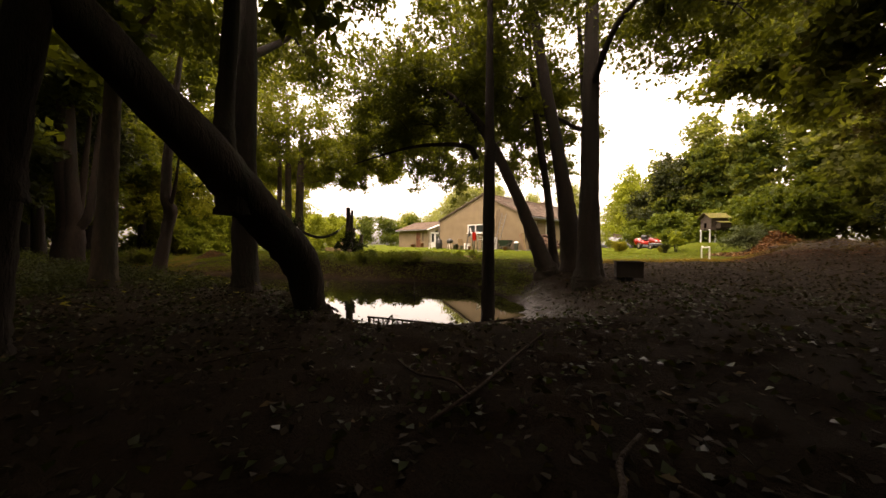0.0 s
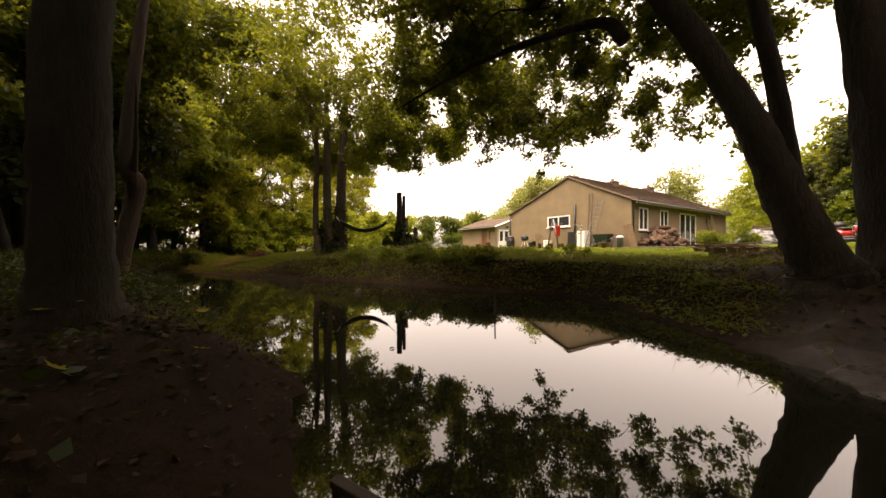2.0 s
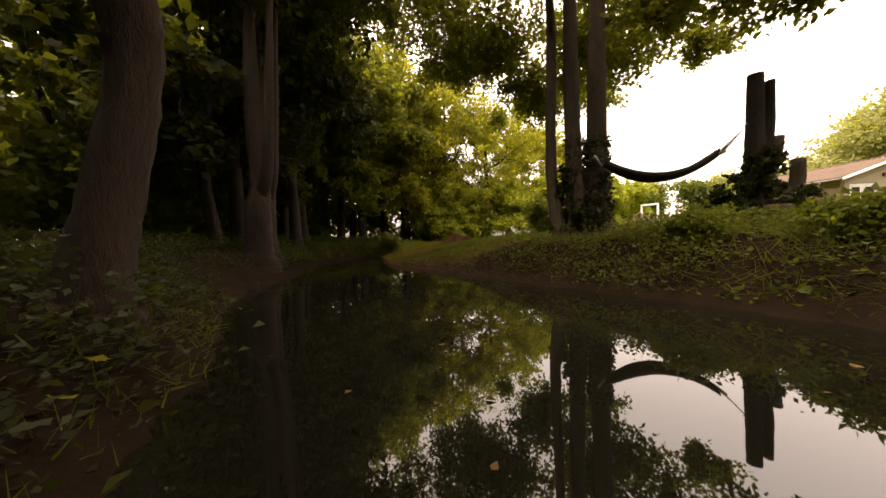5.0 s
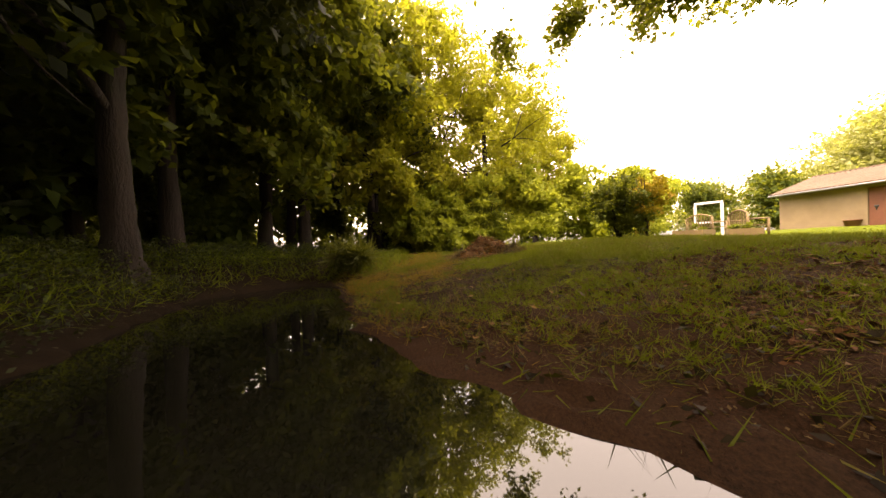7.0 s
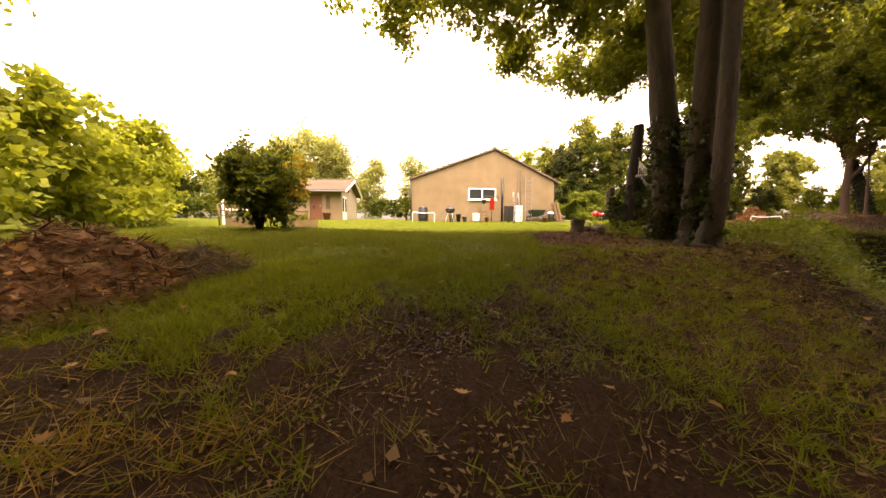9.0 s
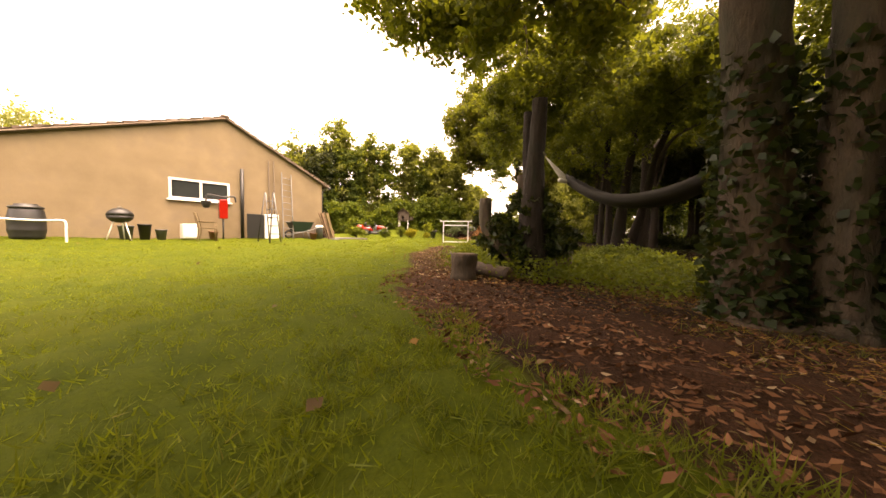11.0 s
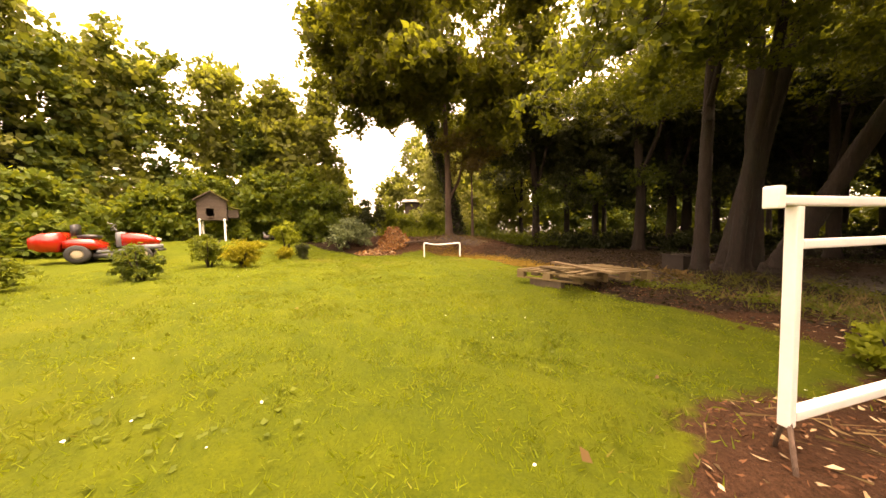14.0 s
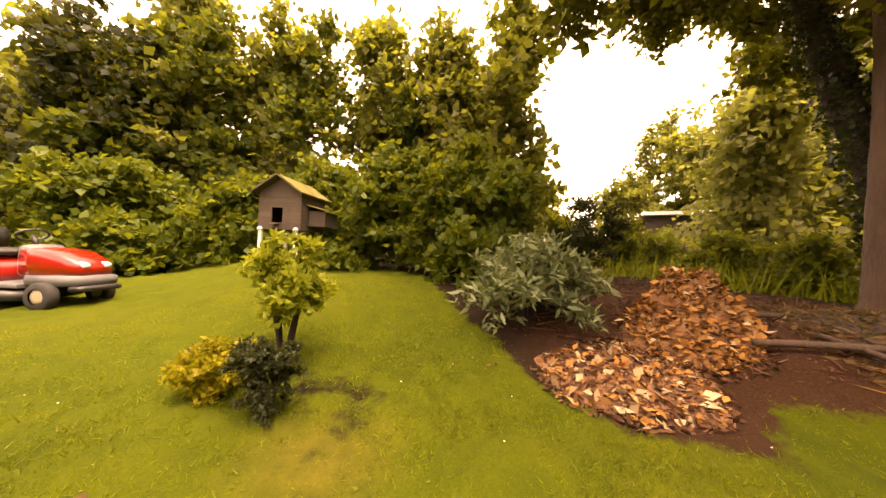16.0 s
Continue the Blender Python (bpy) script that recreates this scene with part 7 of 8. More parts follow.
# ---- by the outbuilding: benches, planters, pots ----
def bench(x, y, turn, label):
    t = thing("garden_bench", pose(x, y, gz(x, y), 0, 0, turn), label, "bench", "benches by the outbuilding")
    for sx in (-0.72, 0.72):
        rod("front_leg", [(sx, -0.25, -0.02), (sx, -0.25, 0.62)], 0.035, WOOD_NEW, t)
        rod("back_leg", [(sx, 0.25, -0.02), (sx, 0.28, 0.85)], 0.035, WOOD_NEW, t)
        rod("armrest", [(sx, -0.28, 0.63), (sx, 0.26, 0.63)], 0.03, WOOD_NEW, t)
    for k in range(4):
        part("seat_slat", boxed(-0.7, 0.7, -0.25 + k * 0.12, -0.15 + k * 0.12, 0.41, 0.44), WOOD_NEW, t)
    for k in range(9):
        xx = -0.6 + k * 0.15
        part("back_slat", boxed(xx - 0.02, xx + 0.02, 0.26, 0.28, 0.46, 0.82 + 0.14 * math.cos(xx * 2)), WOOD_NEW, t)
    rod("top_rail", [(-0.72, 0.27, 0.84), (-0.35, 0.27, 0.95), (0, 0.27, 0.99), (0.35, 0.27, 0.95), (0.72, 0.27, 0.84)], 0.032, WOOD_NEW, t, steps=3)


bench(-4.6, -6.9, 150, "curved-back wooden garden bench on the lawn")
bench(-6.8, -6.2, 170, "curved-back wooden garden bench on the lawn")
for x, y, s in ((-5.7, -7.9, 0.5), (-3.6, -8.3, 0.4)):
    t = thing("wooden_planter", pose(x, y, gz(x, y), 0, 0, 12 * x), "low wooden planter on the lawn", "planter", "planters")
    for k, (x0, x1, y0, y1) in enumerate(((-s, s, -s, -s + 0.04), (-s, s, s - 0.04, s), (-s, -s + 0.04, -s + 0.04, s - 0.04), (s - 0.04, s, -s + 0.04, s - 0.04))):
        part("side_board", boxed(x0, x1, y0, y1, -0.03, 0.36), WOOD_NEW if x < 0 else WOOD, t)
    part("soil", boxed(-s + 0.04, s - 0.04, -s + 0.04, s - 0.04, 0.0, 0.3), SOIL, t)
    pts = crown_points([(0, 0, 0.42, s * 0.7, s * 0.7, 0.14, 240)], np.random.default_rng(int(200 + x)), 0.08)
    leaf_mesh("plant", pts, 0.09, LEAF_NETTLE, np.random.default_rng(5), t)
for k, (x, y, h, r) in enumerate(((-6.9, 2.9, 1.0, 0.16), (-6.0, 2.8, 0.55, 0.3), (-5.5, 3.0, 0.8, 0.25), (-7.6, 2.6, 0.35, 0.3))):
    t = thing("patio_pot", pose(x, y, gz(x, y)), "dark pot standing by the outbuilding", "pot", "pots by the outbuilding")
    part("pot", turned(bmesh.new(), [(r * 0.7, 0), (r, h * 0.9), (r * 1.08, h * 0.92), (r * 1.08, h), (r * 0.9, h), (r * 0.85, h * 0.8)], 16), TERRA if k % 2 else BLACK, t, "", True)
    part("soil", turned(bmesh.new(), [(r * 0.86, h * 0.78), (r * 0.86, h * 0.81)], 12), SOIL, t)

# ---- long low barn in the field ----
barn = thing("field_barn", pose(41.4, -0.2, 0, 0, 0, 12), "low barn with a pale sheet roof in the field", "barn")
part("wall", boxed(0.3, 7.0, 0.2, 4.0, -0.3, 3.9), WOOD_GREY, barn)
part("roof", boxed(-0.1, 7.3, 0.0, 4.2, 0, 0.09, 0.0, m=pose(0, 0, 4.0, 0, -2.5, 0)), WHITE, barn, "pale sheet roof")
part("eave_board", boxed(-0.14, -0.102, 0.0, 4.2, 3.92, 4.14), WHITE, barn)
# sawn logs round the dead stump
for k, (x, y, L, r, a) in enumerate(((4.7, -11.6, 0.34, 0.17, None), (5.35, -11.25, 0.9, 0.10, 30), (5.2, -11.6, 1.0, 0.09, 75), (6.6, -11.3, 0.8, 0.11, 10), (6.5, -12.3, 0.42, 0.15, None))):
    z = gz(x, y)
    ends = [(x, y, z - 0.04), (x, y, z + L)] if a is None else [(x - math.cos(radians(a)) * L / 2, y - math.sin(radians(a)) * L / 2, z + r), (x + math.cos(radians(a)) * L / 2, y + math.sin(radians(a)) * L / 2, z + r * 1.6)]
    lg = thing("sawn_log", pose(0, 0, 0), "sawn log round with bark beside the dead stump", "log", "logs round the stump")
    e0, e1 = Vector(ends[0]), Vector(ends[1])
    d_ = (e1 - e0).normalized()
    rk_ = np.random.default_rng(300 + k)
    v, f = tube_data([(*(e0 + (e1 - e0) * q), r * (1 + 0.05 * math.sin(9 * q + k))) for q in (0, 0.2, 0.4, 0.6, 0.8, 1.0)], 14, 2, 0.09, rk_)
    mesh_part("bark", [tuple(q) for q in v], f, BARK_PALE, lg, "", True)
    for e, s in ((e0, -1), (e1, 1)):
        v, f = tube_data([(*(e + d_ * s * 0.001), r * 0.88), (*(e + d_ * s * 0.006), r * 0.86)], 14, 1)
        mesh_part("cut_face", [tuple(q) for q in v], f, LOG_END, lg, "pale sawn end")

# ---- heaps ----


def heap_form(px, py, w, h, seed):
    """Height of a ragged heap over its ground: lumps, a broken crest and an uneven edge."""
    a = np.arctan2(py, px)
    edge = 1 + 0.16 * np.sin(2 * a + seed) + 0.10 * np.sin(5 * a + 2.1 * seed) + 0.06 * np.sin(9 * a + seed)
    r = np.hypot(px, py / 0.84) / (w * edge)
    lump = 0.8 + 0.22 * np.sin(px * 7.3 + 1.7 * np.sin(py * 5.1 + seed)) * np.sin(py * 8.1 + seed) + 0.16 * np.sin(px * 17 + seed) * np.sin(py * 15 + 2 * np.sin(px * 9))
    return h * lump * np.clip(1 - r, 0, 1) ** 0.7, r


def heap(name, label, x, y, w, h, covers, seed, category, soil):
    """A heap: an uneven mound and loose pieces over it; covers: rows of name, material, size, count, narrowness, spread."""
    rng = np.random.default_rng(seed)
    z0 = gz(x, y)
    t = thing(name, pose(x, y, z0), label, category)
    k = 40
    ax = np.linspace(-1.3 * w, 1.3 * w, k)
    mx, my = np.meshgrid(ax, ax)
    up, r = heap_form(mx, my, w, h, seed)
    mz = ground_z(mx + x, my + y) - z0 + np.where(r < 1, up + 0.012 + rng.uniform(-0.1, 0.1, mx.shape) * up, -0.05 - 0.1 * np.clip(r - 1, 0, 1))
    idx = np.arange(k * k).reshape(k, k)
    faces = np.stack([idx[:-1, :-1], idx[:-1, 1:], idx[1:, 1:], idx[1:, :-1]], -1).reshape(-1, 4)
    keep = (r.reshape(-1)[faces].min(1) < 1.05)
    mesh_part("mound", np.stack([mx, my, mz], -1).reshape(-1, 3).tolist(), faces[keep].tolist(), soil, t, "", True)
    for nm, mat, size, count, narrow, spread in covers:
        a, q = rng.uniform(0, 2 * math.pi, count), np.sqrt(rng.uniform(0, 1, count)) * spread
        px, py = np.cos(a) * q * w, np.sin(a) * q * w * 0.84
        up, r = heap_form(px, py, w, h, seed)
        pz = ground_z(px + x, py + y) - z0 + up * rng.uniform(0.92, 1.08, count) + 0.02
        tagged(leaf_mesh(nm, np.stack([px, py, pz], 1), size, mat, rng, t, "", 0.6, narrow), kind="stuff")
    return t


heap("chip_heap", "ragged heap of orange-brown wood flakes and dead leaves", 21.55, -1.3, 0.66, 0.72, [("flakes", CHIP, 0.085, 2600, 0.65, 1.1), ("pale_flakes", PALE_CHIP, 0.11, 130, 0.65, 1.1), ("brown_leaves", BRASH, 0.07, 2000, 0.4, 1.3)], 91, "heap", SHREDS)
heap("chip_heap", "low spread of tan wood flakes at the lawn's edge", 20.25, -1.05, 0.74, 0.11, [("flakes", CHIP, 0.09, 380, 0.6, 1.1), ("pale_flakes", PALE_CHIP, 0.12, 150, 0.65, 1.1), ("brown_leaves", BRASH, 0.07, 2000, 0.4, 1.2)], 92, "heap", SHREDS)
heap("soil_heap", "low earth and brash heap behind the chips", 22.9, -3.6, 1.7, 0.22, [("brash_cover", LITTER, 0.22, 1500, 0.06, 1.2), ("brown_leaves", LITTER, 0.09, 2600, 0.4, 1.2)], 93, "heap", SOIL)
heap("straw_heap", "rugged heap of brown turf, roots and cut straw", -1.68, -17.2, 0.64, 0.44, [("root_tangle", BRASH, 0.11, 3800, 0.08, 1.1), ("straw", STRAW, 0.10, 3600, 0.06, 1.15), ("loose_earth", CHIP, 0.06, 900, 0.5, 1.0)], 94, "heap", SHREDS)
for k, (hx, hy, hw, hh) in enumerate(((-1.2, -16.75, 0.34, 0.2), (-2.25, -17.55, 0.42, 0.18))):
    heap("straw_heap", "tangled lump of brown dead straw and roots", hx, hy, hw, hh, [("root_tangle", LITTER, 0.12, 1500, 0.06, 1.1), ("straw", STRAW, 0.11, 800, 0.05, 1.15)], 96 + k, "heap", SOIL)
heap("straw_heap", "small straw pile on the bank", 16.1, -8.6, 0.8, 0.25, [("straw", LITTER, 0.16, 900, 0.2, 1.1)], 95, "heap", SOIL)

# ---- growing and fallen stuff ----
def scatter(seed, count, x0, x1, y0, y1, keep):
    """Random ground places in a rectangle, thinned by keep(x, y)."""
    rng = np.random.default_rng(seed)
    x, y = rng.uniform(x0, x1, count), rng.uniform(y0, y1, count)
    k = keep(x, y) > rng.uniform(0, 1, count)
    x, y = x[k], y[k]
    return np.stack([x, y, ground_z(x, y)], 1), rng


def off_house(x, y):
    return ((x < -0.3) | (x > 11.4) | (y < -0.2)).astype(float)


def lawn_cover(x, y):
    return np.clip(0.5 + inside_distance(LAWN, x, y) * 2.0, 0, 1) * ease(0.5, 2.4, -inside_distance(POND, x, y)) * off_house(x, y)


def thin(x, y):
    v = np.ones(x.shape)
    for bx, by, br, amount in BARE:
        v = v * (1 - amount * np.clip(1.25 - np.hypot(x - bx, y - by) / br, 0, 1))
    for bx, by, br, amount in YELLOWED:
        v = v * (1 - 0.75 * amount * np.clip(1.25 - np.hypot(x - bx, y - by) / br, 0, 1))
    return v * (1 - 0.7 * worn(x, y) * ease(0.45, -0.35, tuft(x, y)))


p, r_ = scatter(101, 260000, -6, 21, -18.8, 3.0, lambda x, y: lawn_cover(x, y) * thin(x, y))
tagged(blade_mesh("lawn_grass", p, 0.036, GRASS, r_, 0.2, 0.2, 0.12), "short mown lawn grass", "grass", kind="stuff")
p, r_ = scatter(102, 52000, -6, 5.5, -20.2, -12.5, lambda x, y: ease(0.05, 0.5, -inside_distance(POND, x, y)) * thin(x, y) * (0.25 + 0.75 * ease(-0.4, 0.2, tuft(x, y))) * (1 - ease(-15.5, -13.0, y) * 0.7) * ((inside_distance(LAWN, x, y) > -0.15) | (x < 2.3)))
q = np.repeat(p, 9, axis=0) + r_.normal(size=(9 * len(p), 3)) * (0.022, 0.022, 0)
tagged(blade_mesh("bank_grass", q, 0.085, GRASS_DEEP, r_, 0.0, 0.07, 0.16), "longer rough grass on the pond bank", "grass", kind="stuff")
p, r_ = scatter(161, 30000, -3.5, 4.2, -19.4, -15.2, lambda x, y: ease(0.35, 0.8, -inside_distance(POND, x, y)) * np.maximum(ease(1.2, 0.6, np.hypot((x + 0.45) / 0.8, (y + 17.1) / 0.85)), 0.3 * ease(1.4, 2.0, x)) * (0.2 + 0.8 * ease(-0.5, 0.1, tuft(x + 1.7, y - 0.6))) * (np.hypot(x + 1.7, y + 17.2) > 0.6))
q = np.repeat(p, 8, axis=0) + r_.normal(size=(8 * len(p), 3)) * (0.02, 0.02, 0)
tagged(blade_mesh("bank_grass", q, 0.075, GRASS, r_, 0.1, 0.08, 0.14), "lush uneven grass at the head of the pond", "grass", kind="stuff")


def thatch(x, y):
    """Where dead orange grass lies over the pond's head."""
    return ease(-0.05, 0.2, -inside_distance(POND, x, y)) * np.maximum(ease(0.6, -0.6, x) * ease(-17.6, -18.3, y), 0.35 * ease(1.0, 0.4, -inside_distance(POND, x, y)) * (x < 2.6))


p, r_ = scatter(122, 9000, -6.5, 2.6, -20.6, -17.2, lambda x, y: thatch(x, y) * (0.25 + 0.75 * (tuft(x + 1, y) > -0.15)))
q = np.repeat(p, 7, axis=0) + r_.normal(size=(7 * len(p), 3)) * (0.035, 0.035, 0.004)
tagged(blade_mesh("dry_grass", q, 0.13, DRY_GRASS, r_, 0.3, 0.035, 0.05), "orange dead grass lying at the pond's head", "grass", kind="stuff")
p, r_ = scatter(145, 2600, -3.5, 4.5, -19.8, -15.0, lambda x, y: ease(0.15, 0.4, -inside_distance(POND, x, y)) * (0.3 + 0.7 * (tuft(x, y + 2) < 0.1)))
q = np.repeat(p, 5, axis=0) + r_.normal(size=(5 * len(p), 3)) * (0.03, 0.03, 0.004)
tagged(blade_mesh("dead_stalks", q, 0.17, STRAW, r_, 0.45, 0.018, 0.04), "thin bleached stalks through the worn turf", "stalks", kind="stuff")
p, r_ = scatter(146, 190, -4, 5, -19.6, -12.5, lambda x, y: ease(0.15, 0.4, -inside_distance(POND, x, y)) * ease(-12.5, -16.5, y))
tagged(lobed_mesh("fallen_leaves", p + (0, 0, 0.05), 0.08, FALLEN, r_), "large orange and yellow maple leaves on the turf", "leaves", kind="stuff")
p, r_ = scatter(147, 5200, 0.1, 2.1, -18.4, -16.7, lambda x, y: ease(0.8, 0.4, np.hypot((x - 1.05) / 1.1, (y + 17.55) / 0.8)))
tagged(leaf_mesh("bark_mulch", p + (0, 0, 0.008), 0.035, GREY_CHIP, r_, None, "", 0.7, 0.4), "grey-brown chips strewn on bare soil", "mulch", kind="stuff")
p, r_ = scatter(123, 40000, -5, 5, -20.0, -14.0, lambda x, y: ease(0.1, 0.4, -inside_distance(POND, x, y)) * (1.05 - thin(x, y)))
tagged(leaf_mesh("bark_mulch", p + (0, 0, 0.006), 0.03, LITTER, r_, None, "", 0.85, 0.4), "chips and crumbled leaves on bare soil", "mulch", kind="stuff")


def along(x, y, pts, w):
    """1 close to a broken line, 0 beyond w."""
    d = np.full(x.shape, 1e9)
    for (ax, ay), (bx, by) in zip(pts, pts[1:]):
        t = np.clip(((x - ax) * (bx - ax) + (y - ay) * (by - ay)) / ((bx - ax) ** 2 + (by - ay) ** 2), 0, 1)
        d = np.minimum(d, np.hypot(x - ax - t * (bx - ax), y - ay - t * (by - ay)))
    return 1 - ease(0.5 * w, w, d)


p, r_ = scatter(124, 360000, -4, 21, -19.6, 2.5, lambda x, y: lawn_cover(x, y) * thin(x, y) * along(x, y, [(0, -18.5), (1, -16.5), (4, -9.5), (9, -5.4), (13, -3.4), (18, -0.6)], 2.6) * (0.3 + 0.7 * ease(-0.4, 0.3, np.sin(x * 3.7 + 1.5 * np.sin(y * 2.1)) * np.sin(y * 4.1 + x))))
tagged(blade_mesh("lawn_grass", p, 0.04, GRASS, r_, 0.1, 0.16, 0.2), "taller tufts in the mown lawn", "grass", kind="stuff")
p, r_ = scatter(165, 150000, 6.5, 20.5, -7.5, 2.5, lambda x, y: lawn_cover(x, y) * thin(x, y) * along(x, y, [(8, -6), (13, -3.4), (18, -0.6)], 3.0) * ease(0.05, 0.35, tuft(x * 1.25 + 0.8, y * 1.25)))
tagged(blade_mesh("lawn_grass", p, 0.048, GRASS_DEEP, r_, 0.15, 0.15, 0.15), "darker mossy patches in the mown lawn", "grass", kind="stuff")
p, r_ = scatter(125, 700, 3, 20, -11, 2, lambda x, y: lawn_cover(x, y) * (0.3 + 0.7 * (np.sin(x * 1.9) * np.sin(y * 1.6 + 1) > 0.2)))
tagged(leaf_mesh("daisies", p + (0, 0, 0.05), 0.016, WHITE, r_, None, "", 0.9, 0.9), "tiny white daisies in the lawn", "daisies", kind="stuff")
p, r_ = scatter(103, 9000, 6.0, 20.0, -9.5, 1.0, lambda x, y: lawn_cover(x, y) * (np.sin(x * 1.7) * np.sin(y * 2.2 + 1) > 0.35))
tagged(leaf_mesh("clover", p + (0, 0, 0.025), 0.035, LEAF_NETTLE, r_, None, "", 0.75, 0.9), "patches of clover in the lawn", "clover", kind="stuff")


def north_bank(x, y):
    d = -inside_distance(POND, x, y)
    return ease(0.15, 0.5, d) * (1 - ease(4.2, 5.4, d)) * (inside_distance(LAWN, x, y) < np.where(x > 6.0, -1.15, 0.1)) * (y > -16.8) * (x > 5.2) * (x < 16.2) * (1 - 0.85 * ease(10.6, 11.8, x) * ease(-9.4, -10.2, y)) * (np.sin(x * 1.3) * np.cos(y * 1.9 + x) + 0.4 * np.sin(x * 4.1) * np.sin(y * 3.7) > np.where(x > 11.5, 0.15, -0.35))


def clumps(p, rng, per, spread, high):
    k = len(p)
    q = np.repeat(p, per, axis=0)
    h = np.repeat(rng.uniform(0.35, 1.0, k) * high * (1 - 0.72 * ease(9.5, 12.5, p[:, 0])), per) * rng.uniform(0.15, 1.0, k * per)
    return q + np.stack([rng.normal(size=k * per) * spread, rng.normal(size=k * per) * spread, h], 1)


p, r_ = scatter(104, 2600, 5, 17, -17, -7.5, lambda x, y: north_bank(x, y) * (inside_distance(POND, x, y) > -2.2))
tagged(leaf_mesh("nettle_bank", clumps(p, r_, 30, 0.16, 0.40), 0.055, LEAF_HEDGE, r_, None, "", 0.45, 0.7), "dark brambles thick on the bank's slope", "brambles", kind="stuff")
p, r_ = scatter(129, 16000, 7.5, 14.5, -12.5, -8.0, lambda x, y: (inside_distance(LAWN, x, y) < -1.0) * (inside_distance(POND, x, y) < -1.0) * (tuft(x + 2, y) > 0.1))
tagged(blade_mesh("bank_tussocks", p, 0.2, STRAW, r_, 0.0, 0.04, 0.2, 0.1), "dead brown stalks among the nettles", "grass", kind="stuff")
p, r_ = scatter(104, 4200, 5, 17, -17, -7.5, lambda x, y: north_bank(x, y) * (inside_distance(POND, x, y) < -2.0))
tagged(leaf_mesh("nettle_bank", clumps(p, r_, 34, 0.15, 0.40), 0.052, LEAF_NETTLE, r_, None, "", 0.45, 0.7), "nettles and brambles thick on the bank", "nettles", kind="stuff")
p, r_ = scatter(127, 150000, 6.4, 16.5, -19.6, -7.5, lambda x, y: ease(0.3, 0.8, -inside_distance(POND, x, y)) * (1 - ease(2.6, 3.6, -inside_distance(POND, x, y))) * (inside_distance(LAWN, x, y) < np.where(x > 6, -0.7, -0.2)) * (tuft(x, y) > -0.1) * ((y > -16.2) | (x < 6.5)) * (1 - 0.85 * ease(10.4, 11.4, x)))
tagged(blade_mesh("bank_tussocks", p, 0.22, REED, r_, 0.0, 0.045, 0.25, 0.15), "hairy brown-green grass tussocks on the bank", "grass", kind="stuff")
p, r_ = scatter(132, 90000, 2.4, 6.8, -19.6, -7.5, lambda x, y: ease(0.2, 0.7, -inside_distance(POND, x, y)) * (1 - ease(2.6, 3.6, -inside_distance(POND, x, y))) * (inside_distance(LAWN, x, y) < -0.2) * (0.06 + 0.5 * (tuft(x, y) > 0.15)))
tagged(blade_mesh("bank_tussocks", p, 0.085, REED, r_, 0.25, 0.06, 0.15, 0.1), "short brown-green grass worn thin on the bank", "grass", kind="stuff")
p, r_ = scatter(134, 26000, 2.4, 6.8, -19.6, -7.5, lambda x, y: ease(0.2, 0.7, -inside_distance(POND, x, y)) * (1 - ease(2.6, 3.6, -inside_distance(POND, x, y))) * (inside_distance(LAWN, x, y) < 0.1))
tagged(blade_mesh("bank_straws", p + (0, 0, 0.01), 0.065, DRY_GRASS, r_, 0.7, 0.05, 0.04), "dead orange-brown stalks over the bare bank", "stalks", kind="stuff")
p, r_ = scatter(151, 2600, 6.5, 16.8, -16.5, -9.5, lambda x, y: ease(0.02, 0.1, -inside_distance(POND, x, y)) * (1 - ease(0.7, 1.1, -inside_distance(POND, x, y))))
tagged(leaf_mesh("nettle_bank", clumps(p, r_, 16, 0.12, 0.3), 0.06, LEAF_HEDGE, r_, None, "", 0.45, 0.6), "dark weeds overhanging the pond's steep edge", "weeds", kind="stuff")
p, r_ = scatter(152, 30000, 5.5, 17.0, -17.0, -9.5, lambda x, y: ease(0.1, 0.3, -inside_distance(POND, x, y)) * (1 - ease(0.8, 1.2, -inside_distance(POND, x, y))) * (y > -16.6))
tagged(blade_mesh("bank_reeds", p + (0, 0, 0.03), 0.3, REED, r_, 0.0, 0.03, 0.05, 0.9), "long dead grass hanging over the steep edge", "grass", kind="stuff")
p, r_ = scatter(105, 26000, -3, 17.5, -21, -9, lambda x, y: ease(0.0, 0.1, -inside_distance(POND, x, y)) * (1 - ease(0.3, 0.9, -inside_distance(POND, x, y))) * ((y > -16.5) | (x < 6.0)))
tagged(blade_mesh("bank_reeds", p, 0.15, GRASS_DEEP, r_, 0.0, 0.06, 0.1, 0.5), "drooping rough grass over the water's edge", "grass", kind="stuff")


def far_bank(x, y):
    d = -inside_distance(POND, x, y)
    return ease(0.0, 0.25, d) * (1 - ease(3.0, 5.0, d)) * (y < -17.4) * ((x > 7) | (y < -21.5)) * (x < 13.5) * (np.sin(x * 1.1) * np.cos(y * 1.4) > -0.5)


